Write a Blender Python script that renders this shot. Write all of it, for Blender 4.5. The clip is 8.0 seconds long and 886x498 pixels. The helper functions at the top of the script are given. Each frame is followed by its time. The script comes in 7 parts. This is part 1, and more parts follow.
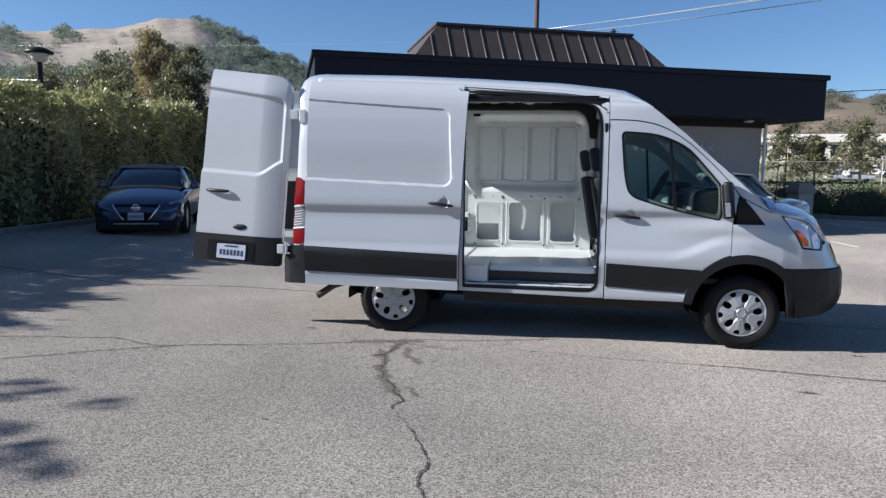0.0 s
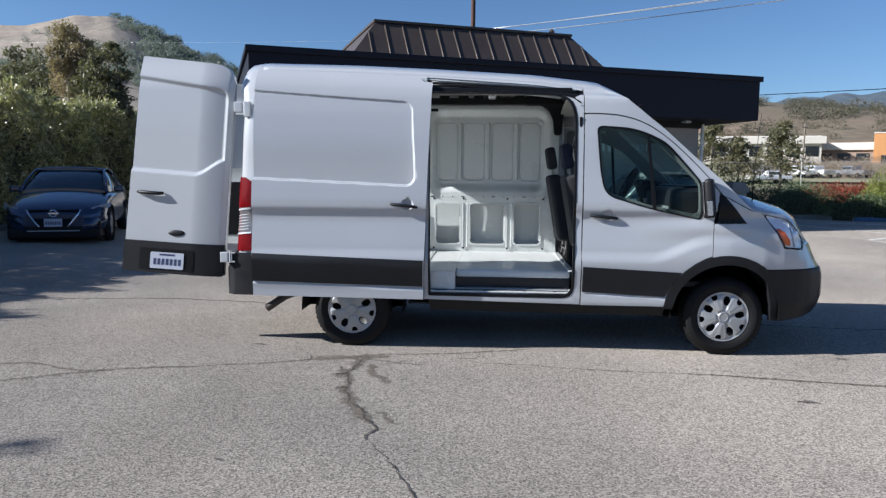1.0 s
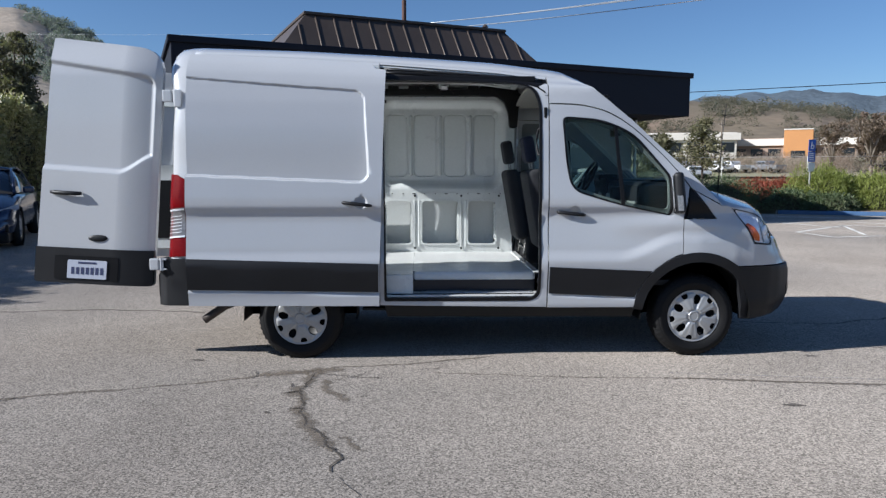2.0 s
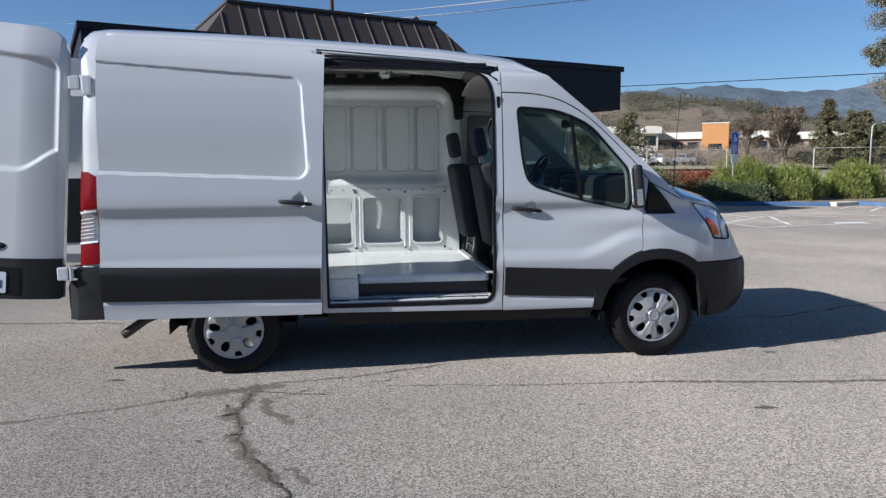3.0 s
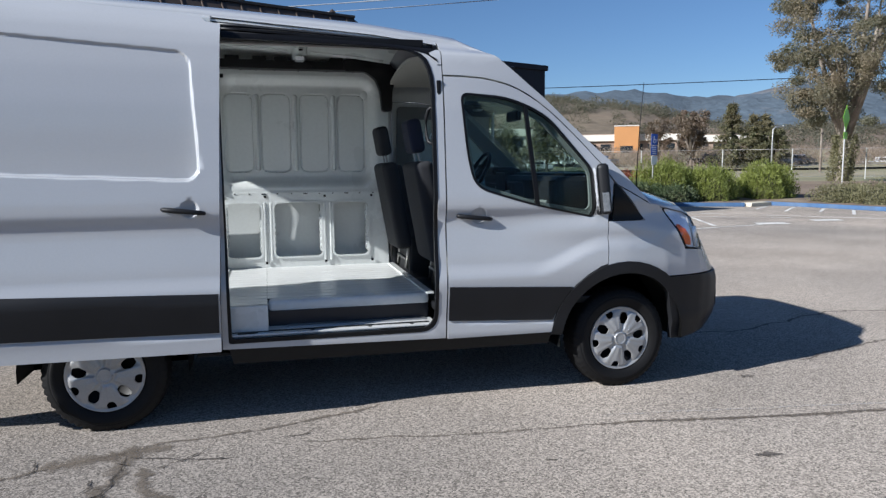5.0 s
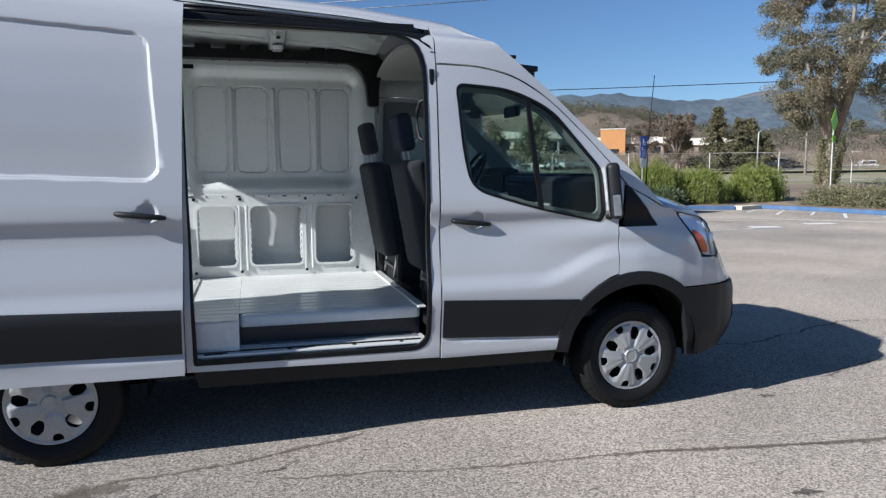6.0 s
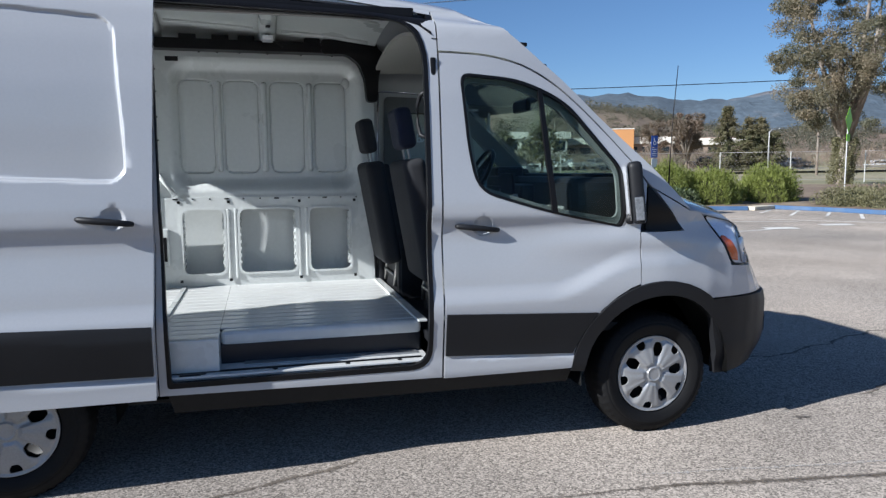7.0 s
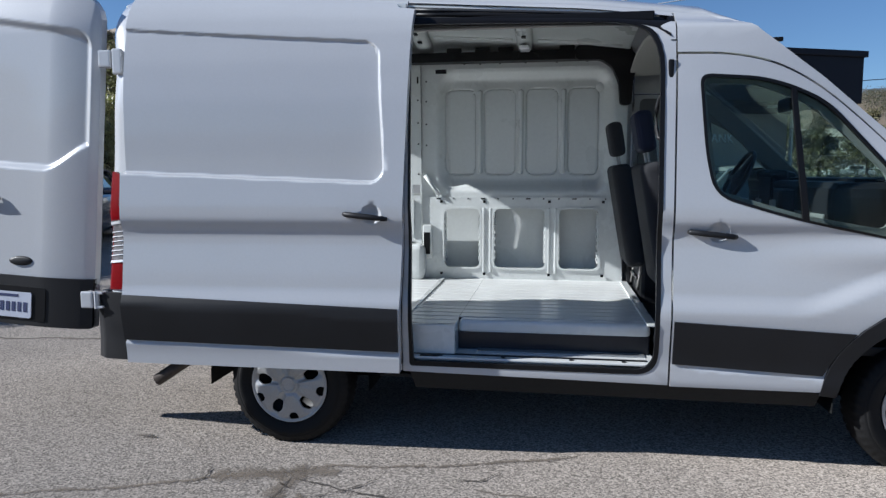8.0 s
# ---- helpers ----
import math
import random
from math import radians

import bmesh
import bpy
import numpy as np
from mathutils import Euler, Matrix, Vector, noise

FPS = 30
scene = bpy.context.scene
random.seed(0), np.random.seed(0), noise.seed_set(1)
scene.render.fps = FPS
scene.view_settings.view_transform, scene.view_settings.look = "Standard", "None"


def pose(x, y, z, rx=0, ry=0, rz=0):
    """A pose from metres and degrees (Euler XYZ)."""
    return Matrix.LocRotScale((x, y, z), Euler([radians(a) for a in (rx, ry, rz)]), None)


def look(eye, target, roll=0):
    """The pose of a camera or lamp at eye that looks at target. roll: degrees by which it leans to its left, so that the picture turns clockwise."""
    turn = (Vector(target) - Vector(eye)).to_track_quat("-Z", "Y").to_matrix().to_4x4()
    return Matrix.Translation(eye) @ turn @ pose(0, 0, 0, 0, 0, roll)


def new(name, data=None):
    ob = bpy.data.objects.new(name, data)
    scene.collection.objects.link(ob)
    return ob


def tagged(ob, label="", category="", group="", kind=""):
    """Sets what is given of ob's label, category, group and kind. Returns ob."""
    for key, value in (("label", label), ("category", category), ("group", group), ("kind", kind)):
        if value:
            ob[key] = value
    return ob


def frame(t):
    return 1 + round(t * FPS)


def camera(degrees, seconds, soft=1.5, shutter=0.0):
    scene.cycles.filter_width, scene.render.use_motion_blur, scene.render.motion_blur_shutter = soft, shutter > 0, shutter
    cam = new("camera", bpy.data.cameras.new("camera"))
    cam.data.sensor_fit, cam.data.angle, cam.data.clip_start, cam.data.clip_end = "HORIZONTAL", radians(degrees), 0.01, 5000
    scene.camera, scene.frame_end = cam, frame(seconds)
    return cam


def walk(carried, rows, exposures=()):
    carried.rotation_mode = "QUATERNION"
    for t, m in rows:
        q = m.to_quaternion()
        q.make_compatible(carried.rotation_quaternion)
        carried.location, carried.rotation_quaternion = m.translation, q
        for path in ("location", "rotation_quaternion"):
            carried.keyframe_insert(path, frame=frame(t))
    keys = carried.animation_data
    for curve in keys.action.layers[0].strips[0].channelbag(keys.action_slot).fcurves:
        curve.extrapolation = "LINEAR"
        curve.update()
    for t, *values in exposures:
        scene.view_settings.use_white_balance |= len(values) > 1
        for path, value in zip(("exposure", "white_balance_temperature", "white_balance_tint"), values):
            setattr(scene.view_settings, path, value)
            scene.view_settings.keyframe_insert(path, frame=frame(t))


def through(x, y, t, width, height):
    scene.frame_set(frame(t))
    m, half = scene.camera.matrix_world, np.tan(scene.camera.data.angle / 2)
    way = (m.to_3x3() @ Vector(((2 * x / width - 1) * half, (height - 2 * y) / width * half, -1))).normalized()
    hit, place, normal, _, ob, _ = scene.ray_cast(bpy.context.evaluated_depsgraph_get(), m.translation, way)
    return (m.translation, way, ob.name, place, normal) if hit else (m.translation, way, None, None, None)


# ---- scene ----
from mathutils import geometry

cam = camera(64.3, 8.0, soft=1.35)
PATH = [
    (0, (1.628, -7.75, 1.608), (1.301, -5.789, 1.389), 0.8),
    (0.5, (1.421, -7.527, 1.605), (1.182, -5.553, 1.392), 0.7),
    (1, (1.266, -7.226, 1.567), (1.127, -5.242, 1.357), 0.5),
    (1.5, (1.115, -6.978, 1.55), (1.073, -4.99, 1.339), 0.3),
    (3, (0.895, -6.312, 1.544), (1.15, -4.342, 1.313), -0.4),
    (3.5, (0.855, -6.076, 1.542), (1.188, -4.118, 1.307), -0.5),
    (4, (0.872, -5.848, 1.522), (1.266, -3.902, 1.283), -0.4),
    (4.5, (0.926, -5.593, 1.518), (1.369, -3.656, 1.284), -0.5),
    (5, (0.951, -5.331, 1.528), (1.431, -3.403, 1.3), -0.4),
    (6.5, (1.085, -4.633, 1.501), (1.607, -2.715, 1.282), -0.3),
    (7, (1.156, -4.478, 1.505), (1.653, -2.553, 1.286), -0.4),
    (7.5, (1.27, -4.492, 1.488), (1.38, -2.506, 1.278), -0.4),
    (8, (1.441, -4.65, 1.515), (1.14, -2.684, 1.302), -0.1),
]
walk(cam, [(t, look(eye, target, roll)) for t, eye, target, roll in PATH], exposures=[(0, 0.90, 5720, 10), (1.5, 0.77, 5700, 10), (3.5, 0.69, 5720, 10), (5, 0.67, 5720, 10), (6.7, 0.76, 5680, 10), (8, 0.66, 5600, 10)])

# ---- sky and sun ----
SUN_WAY = Vector((1.77, 0.42, -1.0))            # the way the sunlight travels
elevation = math.atan2(1.0, math.hypot(1.77, 0.42))
azimuth = math.atan2(-1.77, -0.42)              # clockwise from +y
world = bpy.data.worlds.new("sky")
scene.world = world
world.use_nodes = True
wn = world.node_tree.nodes
sky = wn.new("ShaderNodeTexSky")
sky.sky_type = "NISHITA"
sky.sun_disc = False
sky.sun_elevation = elevation
sky.sun_rotation = azimuth
sky.air_density, sky.dust_density, sky.ozone_density = 0.9, 0.25, 4.5
wn["Background"].inputs["Strength"].default_value = 0.058
world.node_tree.links.new(sky.outputs[0], wn["Background"].inputs["Color"])
sun = new("sun", bpy.data.lights.new("sun", "SUN"))
sun.data.energy, sun.data.angle, sun.data.color = 5.0, radians(0.55), (1.0, 0.93, 0.82)
sun.matrix_world = look((-35, -11, 20), Vector((-35, -11, 20)) + SUN_WAY)

# ---- materials ----
MATS = {}


def surf(name, base, rough=0.5, metal=0.0, var=0.12, scale=3.0, fine=60.0, bump=0.0, coat=0.0, second=None, amount=0.5, spread=0.12, spec=0.5, per_piece=0.0, stretch=(1, 1, 1)):
    """A principled surface with two scales of variation, an optional second colour in patches, and relief."""
    if name in MATS:
        return MATS[name]
    m = bpy.data.materials.new(name)
    m.use_nodes = True
    n, l = m.node_tree.nodes, m.node_tree.links
    p = n["Principled BSDF"]
    p.inputs["Roughness"].default_value = rough
    p.inputs["Metallic"].default_value = metal
    p.inputs["Coat Weight"].default_value = coat
    p.inputs["Coat Roughness"].default_value = 0.06
    p.inputs["Specular IOR Level"].default_value = spec
    tc, mp = n.new("ShaderNodeTexCoord"), n.new("ShaderNodeMapping")
    mp.inputs["Scale"].default_value = stretch
    l.new(tc.outputs["Object"], mp.inputs[0])

    def noise_at(s, detail):
        t = n.new("ShaderNodeTexNoise")
        t.inputs["Scale"].default_value, t.inputs["Detail"].default_value = s, detail
        l.new(mp.outputs[0], t.inputs["Vector"])
        return t

    big, small = noise_at(scale, 4), noise_at(fine, 3)
    add = n.new("ShaderNodeMath")
    add.operation = "ADD"
    l.new(big.outputs["Fac"], add.inputs[0]), l.new(small.outputs["Fac"], add.inputs[1])
    rng = n.new("ShaderNodeMapRange")
    rng.inputs["From Min"].default_value, rng.inputs["From Max"].default_value = 0.6, 1.4
    rng.inputs["To Min"].default_value, rng.inputs["To Max"].default_value = 1 - var, 1 + var
    l.new(add.outputs[0], rng.inputs["Value"])
    colour = n.new("ShaderNodeRGB").outputs[0]
    colour.default_value = (*base, 1)
    if second:
        ramp = n.new("ShaderNodeMapRange")
        ramp.inputs["From Min"].default_value, ramp.inputs["From Max"].default_value = 1 - amount - spread, 1 - amount + spread
        patch = noise_at(scale * 0.37, 5)
        l.new(patch.outputs["Fac"], ramp.inputs["Value"])
        mix = n.new("ShaderNodeMix")
        mix.data_type = "RGBA"
        l.new(ramp.outputs[0], mix.inputs["Factor"])
        l.new(colour, mix.inputs["A"])
        mix.inputs["B"].default_value = (*second, 1)
        colour = mix.outputs["Result"]
    if per_piece:
        info = n.new("ShaderNodeNewGeometry")
        r2 = n.new("ShaderNodeMapRange")
        r2.inputs["To Min"].default_value, r2.inputs["To Max"].default_value = 1 - per_piece, 1 + per_piece
        l.new(info.outputs["Random Per Island"], r2.inputs["Value"])
        mm = n.new("ShaderNodeMath")
        mm.operation = "MULTIPLY"
        l.new(r2.outputs[0], mm.inputs[0]), l.new(rng.outputs[0], mm.inputs[1])
        factor = mm.outputs[0]
    else:
        factor = rng.outputs[0]
    sc = n.new("ShaderNodeVectorMath")
    sc.operation = "SCALE"
    l.new(colour, sc.inputs[0]), l.new(factor, sc.inputs["Scale"])
    l.new(sc.outputs[0], p.inputs["Base Color"])
    rr = n.new("ShaderNodeMapRange")
    rr.inputs["To Min"].default_value, rr.inputs["To Max"].default_value = max(0.02, rough - 0.12 * rough), min(1, rough + 0.12 * rough)
    l.new(big.outputs["Fac"], rr.inputs["Value"])
    l.new(rr.outputs[0], p.inputs["Roughness"])
    if bump:
        b = n.new("ShaderNodeBump")
        b.inputs["Strength"].default_value, b.inputs["Distance"].default_value = 0.6, bump
        l.new(small.outputs["Fac"], b.inputs["Height"])
        l.new(b.outputs[0], p.inputs["Normal"])
    MATS[name] = m
    return m


def leafy(name, base, second, rough=0.55, through=0.25, spec=0.3):
    """Leaves: colour varies leaf by leaf and in patches; some light passes through."""
    if name in MATS:
        return MATS[name]
    m = surf(name, base, rough, var=0.2, scale=0.9, fine=9, second=second, amount=0.5, spread=0.15, spec=spec, per_piece=0.45)
    p = m.node_tree.nodes["Principled BSDF"]
    n, l = m.node_tree.nodes, m.node_tree.links
    tr, mix = n.new("ShaderNodeBsdfTranslucent"), n.new("ShaderNodeMixShader")
    tr.inputs["Color"].default_value = (base[0] * 1.5, base[1] * 1.7, base[2], 1)
    mix.inputs[0].default_value = through
    l.new(p.outputs[0], mix.inputs[1]), l.new(tr.outputs[0], mix.inputs[2])
    l.new(mix.outputs[0], n["Material Output"].inputs["Surface"])
    return m


def glass(name, tint, rough=0.0, edge=0.8):
    """Thin pane: mostly clear, with a mirror part."""
    if name in MATS:
        return MATS[name]
    m = bpy.data.materials.new(name)
    m.use_nodes = True
    n, l = m.node_tree.nodes, m.node_tree.links
    n.remove(n["Principled BSDF"])
    t, g, mix, lw = n.new("ShaderNodeBsdfTransparent"), n.new("ShaderNodeBsdfGlossy"), n.new("ShaderNodeMixShader"), n.new("ShaderNodeLayerWeight")
    t.inputs["Color"].default_value = (*tint, 1)
    g.inputs["Roughness"].default_value = rough
    pw, fr = n.new("ShaderNodeMath"), n.new("ShaderNodeMath")
    pw.operation, fr.operation = "POWER", "MULTIPLY_ADD"
    pw.inputs[1].default_value, fr.inputs[1].default_value, fr.inputs[2].default_value = 4.0, edge, 0.013
    l.new(lw.outputs["Facing"], pw.inputs[0])
    l.new(pw.outputs[0], fr.inputs[0])
    l.new(fr.outputs[0], mix.inputs[0])
    l.new(t.outputs[0], mix.inputs[1]), l.new(g.outputs[0], mix.inputs[2])
    l.new(mix.outputs[0], n["Material Output"].inputs["Surface"])
    MATS[name] = m
    return m


WHITE = surf("white_paint", (0.46, 0.472, 0.492), 0.24, var=0.03, scale=1.5, fine=90, coat=0.9)
INNER = surf("inner_white_paint", (0.63, 0.655, 0.645), 0.28, var=0.05, scale=2.5, fine=40, coat=0.5)
FLOORPAINT = surf("floor_paint", (0.66, 0.67, 0.655), 0.33, var=0.06, scale=3, fine=30, coat=0.4)
PLASTIC = surf("black_plastic", (0.012, 0.0125, 0.0145), 0.5, var=0.2, scale=4, fine=220, bump=0.0006, spec=0.3)
DARKTRIM = surf("dark_trim", (0.006, 0.006, 0.007), 0.42, var=0.2, scale=6, fine=120, spec=0.25)
RUBBER = surf("tyre_rubber", (0.009, 0.009, 0.0095), 0.62, var=0.3, scale=5, fine=120, bump=0.0008, second=(0.018, 0.017, 0.016), amount=0.3, spec=0.2)
SILVER = surf("silver_plastic", (0.38, 0.385, 0.39), 0.36, metal=0.4, var=0.12, scale=8, fine=120)
LAMPSILVER = surf("lamp_silver", (0.9, 0.91, 0.94), 0.22, metal=0.25, var=0.12, scale=14, fine=70, coat=0.5)
STEEL = surf("bare_steel", (0.32, 0.31, 0.30), 0.4, metal=0.9, var=0.2, scale=9, fine=90)
CHROME = surf("chrome", (0.75, 0.75, 0.76), 0.12, metal=1.0, var=0.04)
FABRIC = surf("seat_fabric", (0.02, 0.021, 0.025), 0.85, var=0.25, scale=9, fine=400, bump=0.0008)
NAVY = surf("seat_fabric_blue", (0.012, 0.016, 0.035), 0.85, var=0.25, scale=9, fine=400, bump=0.0008)
TRACKGREY = surf("track_grey", (0.035, 0.036, 0.04), 0.45, var=0.2, scale=5)
UNDER = surf("underbody", (0.008, 0.008, 0.008), 0.8, var=0.4, scale=6, fine=40)
PILLARGREY = surf("pillar_grey", (0.16, 0.165, 0.165), 0.7, var=0.1, scale=6, fine=200)
HEADLINER = surf("headliner", (0.42, 0.41, 0.38), 0.9, var=0.06, scale=6, fine=300)
GLASS = glass("window_glass", (0.82, 0.90, 0.87))
SCREEN = glass("windscreen_glass", (0.86, 0.92, 0.90))
CLEARLENS = glass("clear_lens", (0.96, 0.97, 0.99), 0.02, 0.3)
REDLENS = surf("red_lens", (0.13, 0.0, 0.002), 0.3, var=0.3, scale=9, fine=120, spec=0.25)
AMBER = surf("amber_lens", (0.75, 0.13, 0.02), 0.15, var=0.1, scale=12, fine=120, coat=0.6)
PLATE = surf("plate_white", (0.44, 0.47, 0.55), 0.4, var=0.05, scale=20, fine=120)
PLATEBLUE = surf("plate_blue", (0.035, 0.045, 0.11), 0.45, var=0.1)


# ---- mesh helpers ----
def link_bm(name, bm, material, parent=None, label="", smooth=None):
    me = bpy.data.meshes.new(name)
    layer = bm.verts.layers.float_vector.get("bend")
    true_normals = None
    if layer is not None:
        side = bm.faces.layers.int["side"]
        true_normals = []
        for f in bm.faces:
            for lp in f.loops:
                n = lp.vert[layer]
                true_normals.append((0, 0, 0) if f[side] == 0 else tuple(n if n.dot(f.normal) > 0 else -n))
        bm.verts.layers.float_vector.remove(layer)
        bm.faces.layers.int.remove(bm.faces.layers.int["side"])
    bm.to_mesh(me)
    bm.free()
    if true_normals:
        me.normals_split_custom_set(true_normals)
    if smooth is not None:
        me.polygons.foreach_set("use_smooth", [smooth] * len(me.polygons))
    me.materials.append(material)
    ob = new(name, me)
    if parent:
        ob.parent = parent
        ob.matrix_parent_inverse = Matrix.Identity(4)
    if label:
        ob["label"] = label
    return ob


def part(name, bm, material, parent, label="", smooth=None):
    return link_bm(name, bm, material, parent, label, smooth)


def pydata(name, verts, faces, material, parent=None, label="", smooth=False):
    me = bpy.data.meshes.new(name)
    me.from_pydata(verts, [], faces)
    me.update()
    if smooth:
        me.polygons.foreach_set("use_smooth", [True] * len(me.polygons))
    me.materials.append(material)
    ob = new(name, me)
    if parent:
        ob.parent = parent
        ob.matrix_parent_inverse = Matrix.Identity(4)
    if label:
        ob["label"] = label
    return ob


def thing(name, label, category, at=(0, 0, 0), turn=0.0, group="", kind=""):
    e = new(name)
    e.empty_display_size = 0.2
    e.matrix_basis = pose(*at, 0, 0, turn)
    return tagged(e, label, category, group, kind)


def box(bm, centre, size, bevel=0.0, m=None, seg=2):
    m = m or Matrix.Identity(4)
    r = bmesh.ops.create_cube(bm, size=1.0, matrix=m @ Matrix.Translation(centre) @ Matrix.Diagonal((*size, 1)))
    if bevel:
        edges = list({e for v in r["verts"] for e in v.link_edges})
        bmesh.ops.bevel(bm, geom=edges, offset=bevel, segments=seg, affect="EDGES", profile=0.6)
    return bm


def one_box(centre, size, bevel=0.0, m=None, seg=2):
    return box(bmesh.new(), centre, size, bevel, m, seg)


def cone(bm, a, b, r1, r2, seg=12, caps=True):
    a, b = Vector(a), Vector(b)
    q = (b - a).to_track_quat("Z", "Y").to_matrix().to_4x4()
    bmesh.ops.create_cone(bm, cap_ends=caps, segments=seg, radius1=r1, radius2=r2, depth=(b - a).length,
                          matrix=Matrix.Translation((a + b) / 2) @ q)
    return bm


def tube(bm, pts, r, seg=8, closed=False):
    """A round bar along points; r: one radius or one for each point."""
    pts = [Vector(p) for p in pts]
    n = len(pts)
    rr = r if isinstance(r, (list, tuple)) else [r] * n
    rings = []
    for i, p in enumerate(pts):
        if closed:
            d = (pts[(i + 1) % n] - pts[i - 1]).normalized()
        else:
            d = (pts[min(i + 1, n - 1)] - pts[max(i - 1, 0)]).normalized()
        side = d.cross(Vector((0, 0, 1)))
        if side.length < 0.05:
            side = d.cross(Vector((0, 1, 0)))
        side.normalize()
        up = side.cross(d)
        rings.append([bm.verts.new(p + (side * math.cos(a) + up * math.sin(a)) * rr[i]) for a in (2 * math.pi * k / seg for k in range(seg))])
    for i in range(n if closed else n - 1):
        r0, r1 = rings[i], rings[(i + 1) % n]
        for k in range(seg):
            f = bm.faces.new((r0[k], r0[(k + 1) % seg], r1[(k + 1) % seg], r1[k]))
            f.smooth = True
    if not closed:
        bm.faces.new(rings[0]), bm.faces.new(rings[-1])
    bmesh.ops.recalc_face_normals(bm, faces=bm.faces)
    return bm


def lathe(bm, profile, axis_m, seg=48, closed=False):
    """Turns (radius, height) pairs round the z axis of axis_m."""
    rings = []
    for r, h in profile:
        rings.append([bm.verts.new(axis_m @ Vector((r * math.cos(2 * math.pi * k / seg), r * math.sin(2 * math.pi * k / seg), h))) for k in range(seg)])
    pairs = list(zip(rings, rings[1:])) + ([(rings[-1], rings[0])] if closed else [])
    for a, b in pairs:
        for k in range(seg):
            f = bm.faces.new((a[k], a[(k + 1) % seg], b[(k + 1) % seg], b[k]))
            f.smooth = True
    bmesh.ops.recalc_face_normals(bm, faces=bm.faces)
    return bm


def rounded(pts, r, steps=4):
    """A polygon with its corners rounded; r: one radius or one for each corner."""
    out, n = [], len(pts)
    rad = r if isinstance(r, (list, tuple)) else [r] * n
    for i in range(n):
        p, a, b = Vector(pts[i]), Vector(pts[i - 1]), Vector(pts[(i + 1) % n])
        if rad[i] <= 0:
            out.append(tuple(p))
            continue
        da, db = (a - p), (b - p)
        k = min(rad[i], 0.48 * da.length, 0.48 * db.length)
        s, e = p + da.normalized() * k, p + db.normalized() * k
        for j in range(steps + 1):
            t = j / steps
            out.append(tuple(s * (1 - t) ** 2 + p * 2 * t * (1 - t) + e * t * t))
    return out


def arc(cx, cz, r, a0, a1, steps=12):
    return [(cx + r * math.cos(radians(a0 + (a1 - a0) * i / steps)), cz + r * math.sin(radians(a0 + (a1 - a0) * i / steps))) for i in range(steps + 1)]


def panel(loops, where, thick=0.02, cell=0.06, lines=()):
    """A sheet cut to a flat outline (with holes), bent by where(u, v, depth) and given a thickness."""
    from_loops = [[Vector((u, v, 0)) for u, v in loop] for loop in loops]
    flat = [p for loop in from_loops for p in loop]
    bm = bmesh.new()
    vs = [bm.verts.new(p) for p in flat]
    for tri in geometry.tessellate_polygon(from_loops):
        try:
            bm.faces.new([vs[i] for i in tri])
        except ValueError:
            pass
    us, ws = [p.x for p in flat], [p.y for p in flat]

    def cuts(lo, hi, axis):
        k = max(1, int((hi - lo) / cell))
        values = [lo + (hi - lo) * i / k for i in range(1, k)] + [v for ax, v in lines if ax == axis and lo < v < hi]
        for v in values:
            co = (v, 0, 0) if axis == 0 else (0, v, 0)
            no = (1, 0, 0) if axis == 0 else (0, 1, 0)
            bmesh.ops.bisect_plane(bm, geom=bm.verts[:] + bm.edges[:] + bm.faces[:], dist=1e-5, plane_co=co, plane_no=no)

    cuts(min(us), max(us), 0)
    cuts(min(ws), max(ws), 1)
    bmesh.ops.remove_doubles(bm, verts=bm.verts, dist=1e-4)
    front = list(bm.verts)
    flat_xy = [(v.co.x, v.co.y) for v in front]
    bend, side = bm.verts.layers.float_vector.new("bend"), bm.faces.layers.int.new("side")
    front = list(bm.verts)
    number = {v: i for i, v in enumerate(front)}
    front_faces = list(bm.faces)
    rims = [e for e in bm.edges if len(e.link_faces) == 1]
    rim_pairs = [(number[e.verts[0]], number[e.verts[1]]) for e in rims]
    face_ids = [[number[v] for v in f.verts] for f in front_faces]
    back = [bm.verts.new(where(u, v, thick)) for u, v in flat_xy]
    h = 0.003
    for v, w, (a, b) in zip(front, back, flat_xy):
        v.co = where(a, b, 0.0)
        n = (where(a + h, b, 0.0) - where(a - h, b, 0.0)).cross(where(a, b + h, 0.0) - where(a, b - h, 0.0))
        v[bend] = w[bend] = n.normalized()
    for f in front_faces:
        f[side] = 1
    for ids in face_ids:
        try:
            bm.faces.new([back[i] for i in reversed(ids)])
        except ValueError:
            pass
    for f in bm.faces:
        f.smooth = True
    for a, b in rim_pairs:
        try:
            bm.faces.new((front[a], front[b], back[b], back[a]))
        except ValueError:
            pass
    bmesh.ops.recalc_face_normals(bm, faces=bm.faces)
    for e in rims:
        e.smooth = False
    for a, b in rim_pairs:
        e = bm.edges.get((back[a], back[b]))
        if e:
            e.smooth = False
    return bm


def sstep(t):
    t = min(1.0, max(0.0, t))
    return t * t * (3 - 2 * t)


def smooth_table(pts, width=0.018, step=0.004):
    xs = np.arange(pts[0][0] - 0.1, pts[-1][0] + 0.1, step)
    ys = np.interp(xs, [p[0] for p in pts], [p[1] for p in pts])
    k = np.exp(-0.5 * (np.arange(-20, 21) * step / width) ** 2)
    ys = np.convolve(np.pad(ys, 20, "edge"), k / k.sum(), "valid")
    return lambda v: float(np.interp(v, xs, ys))

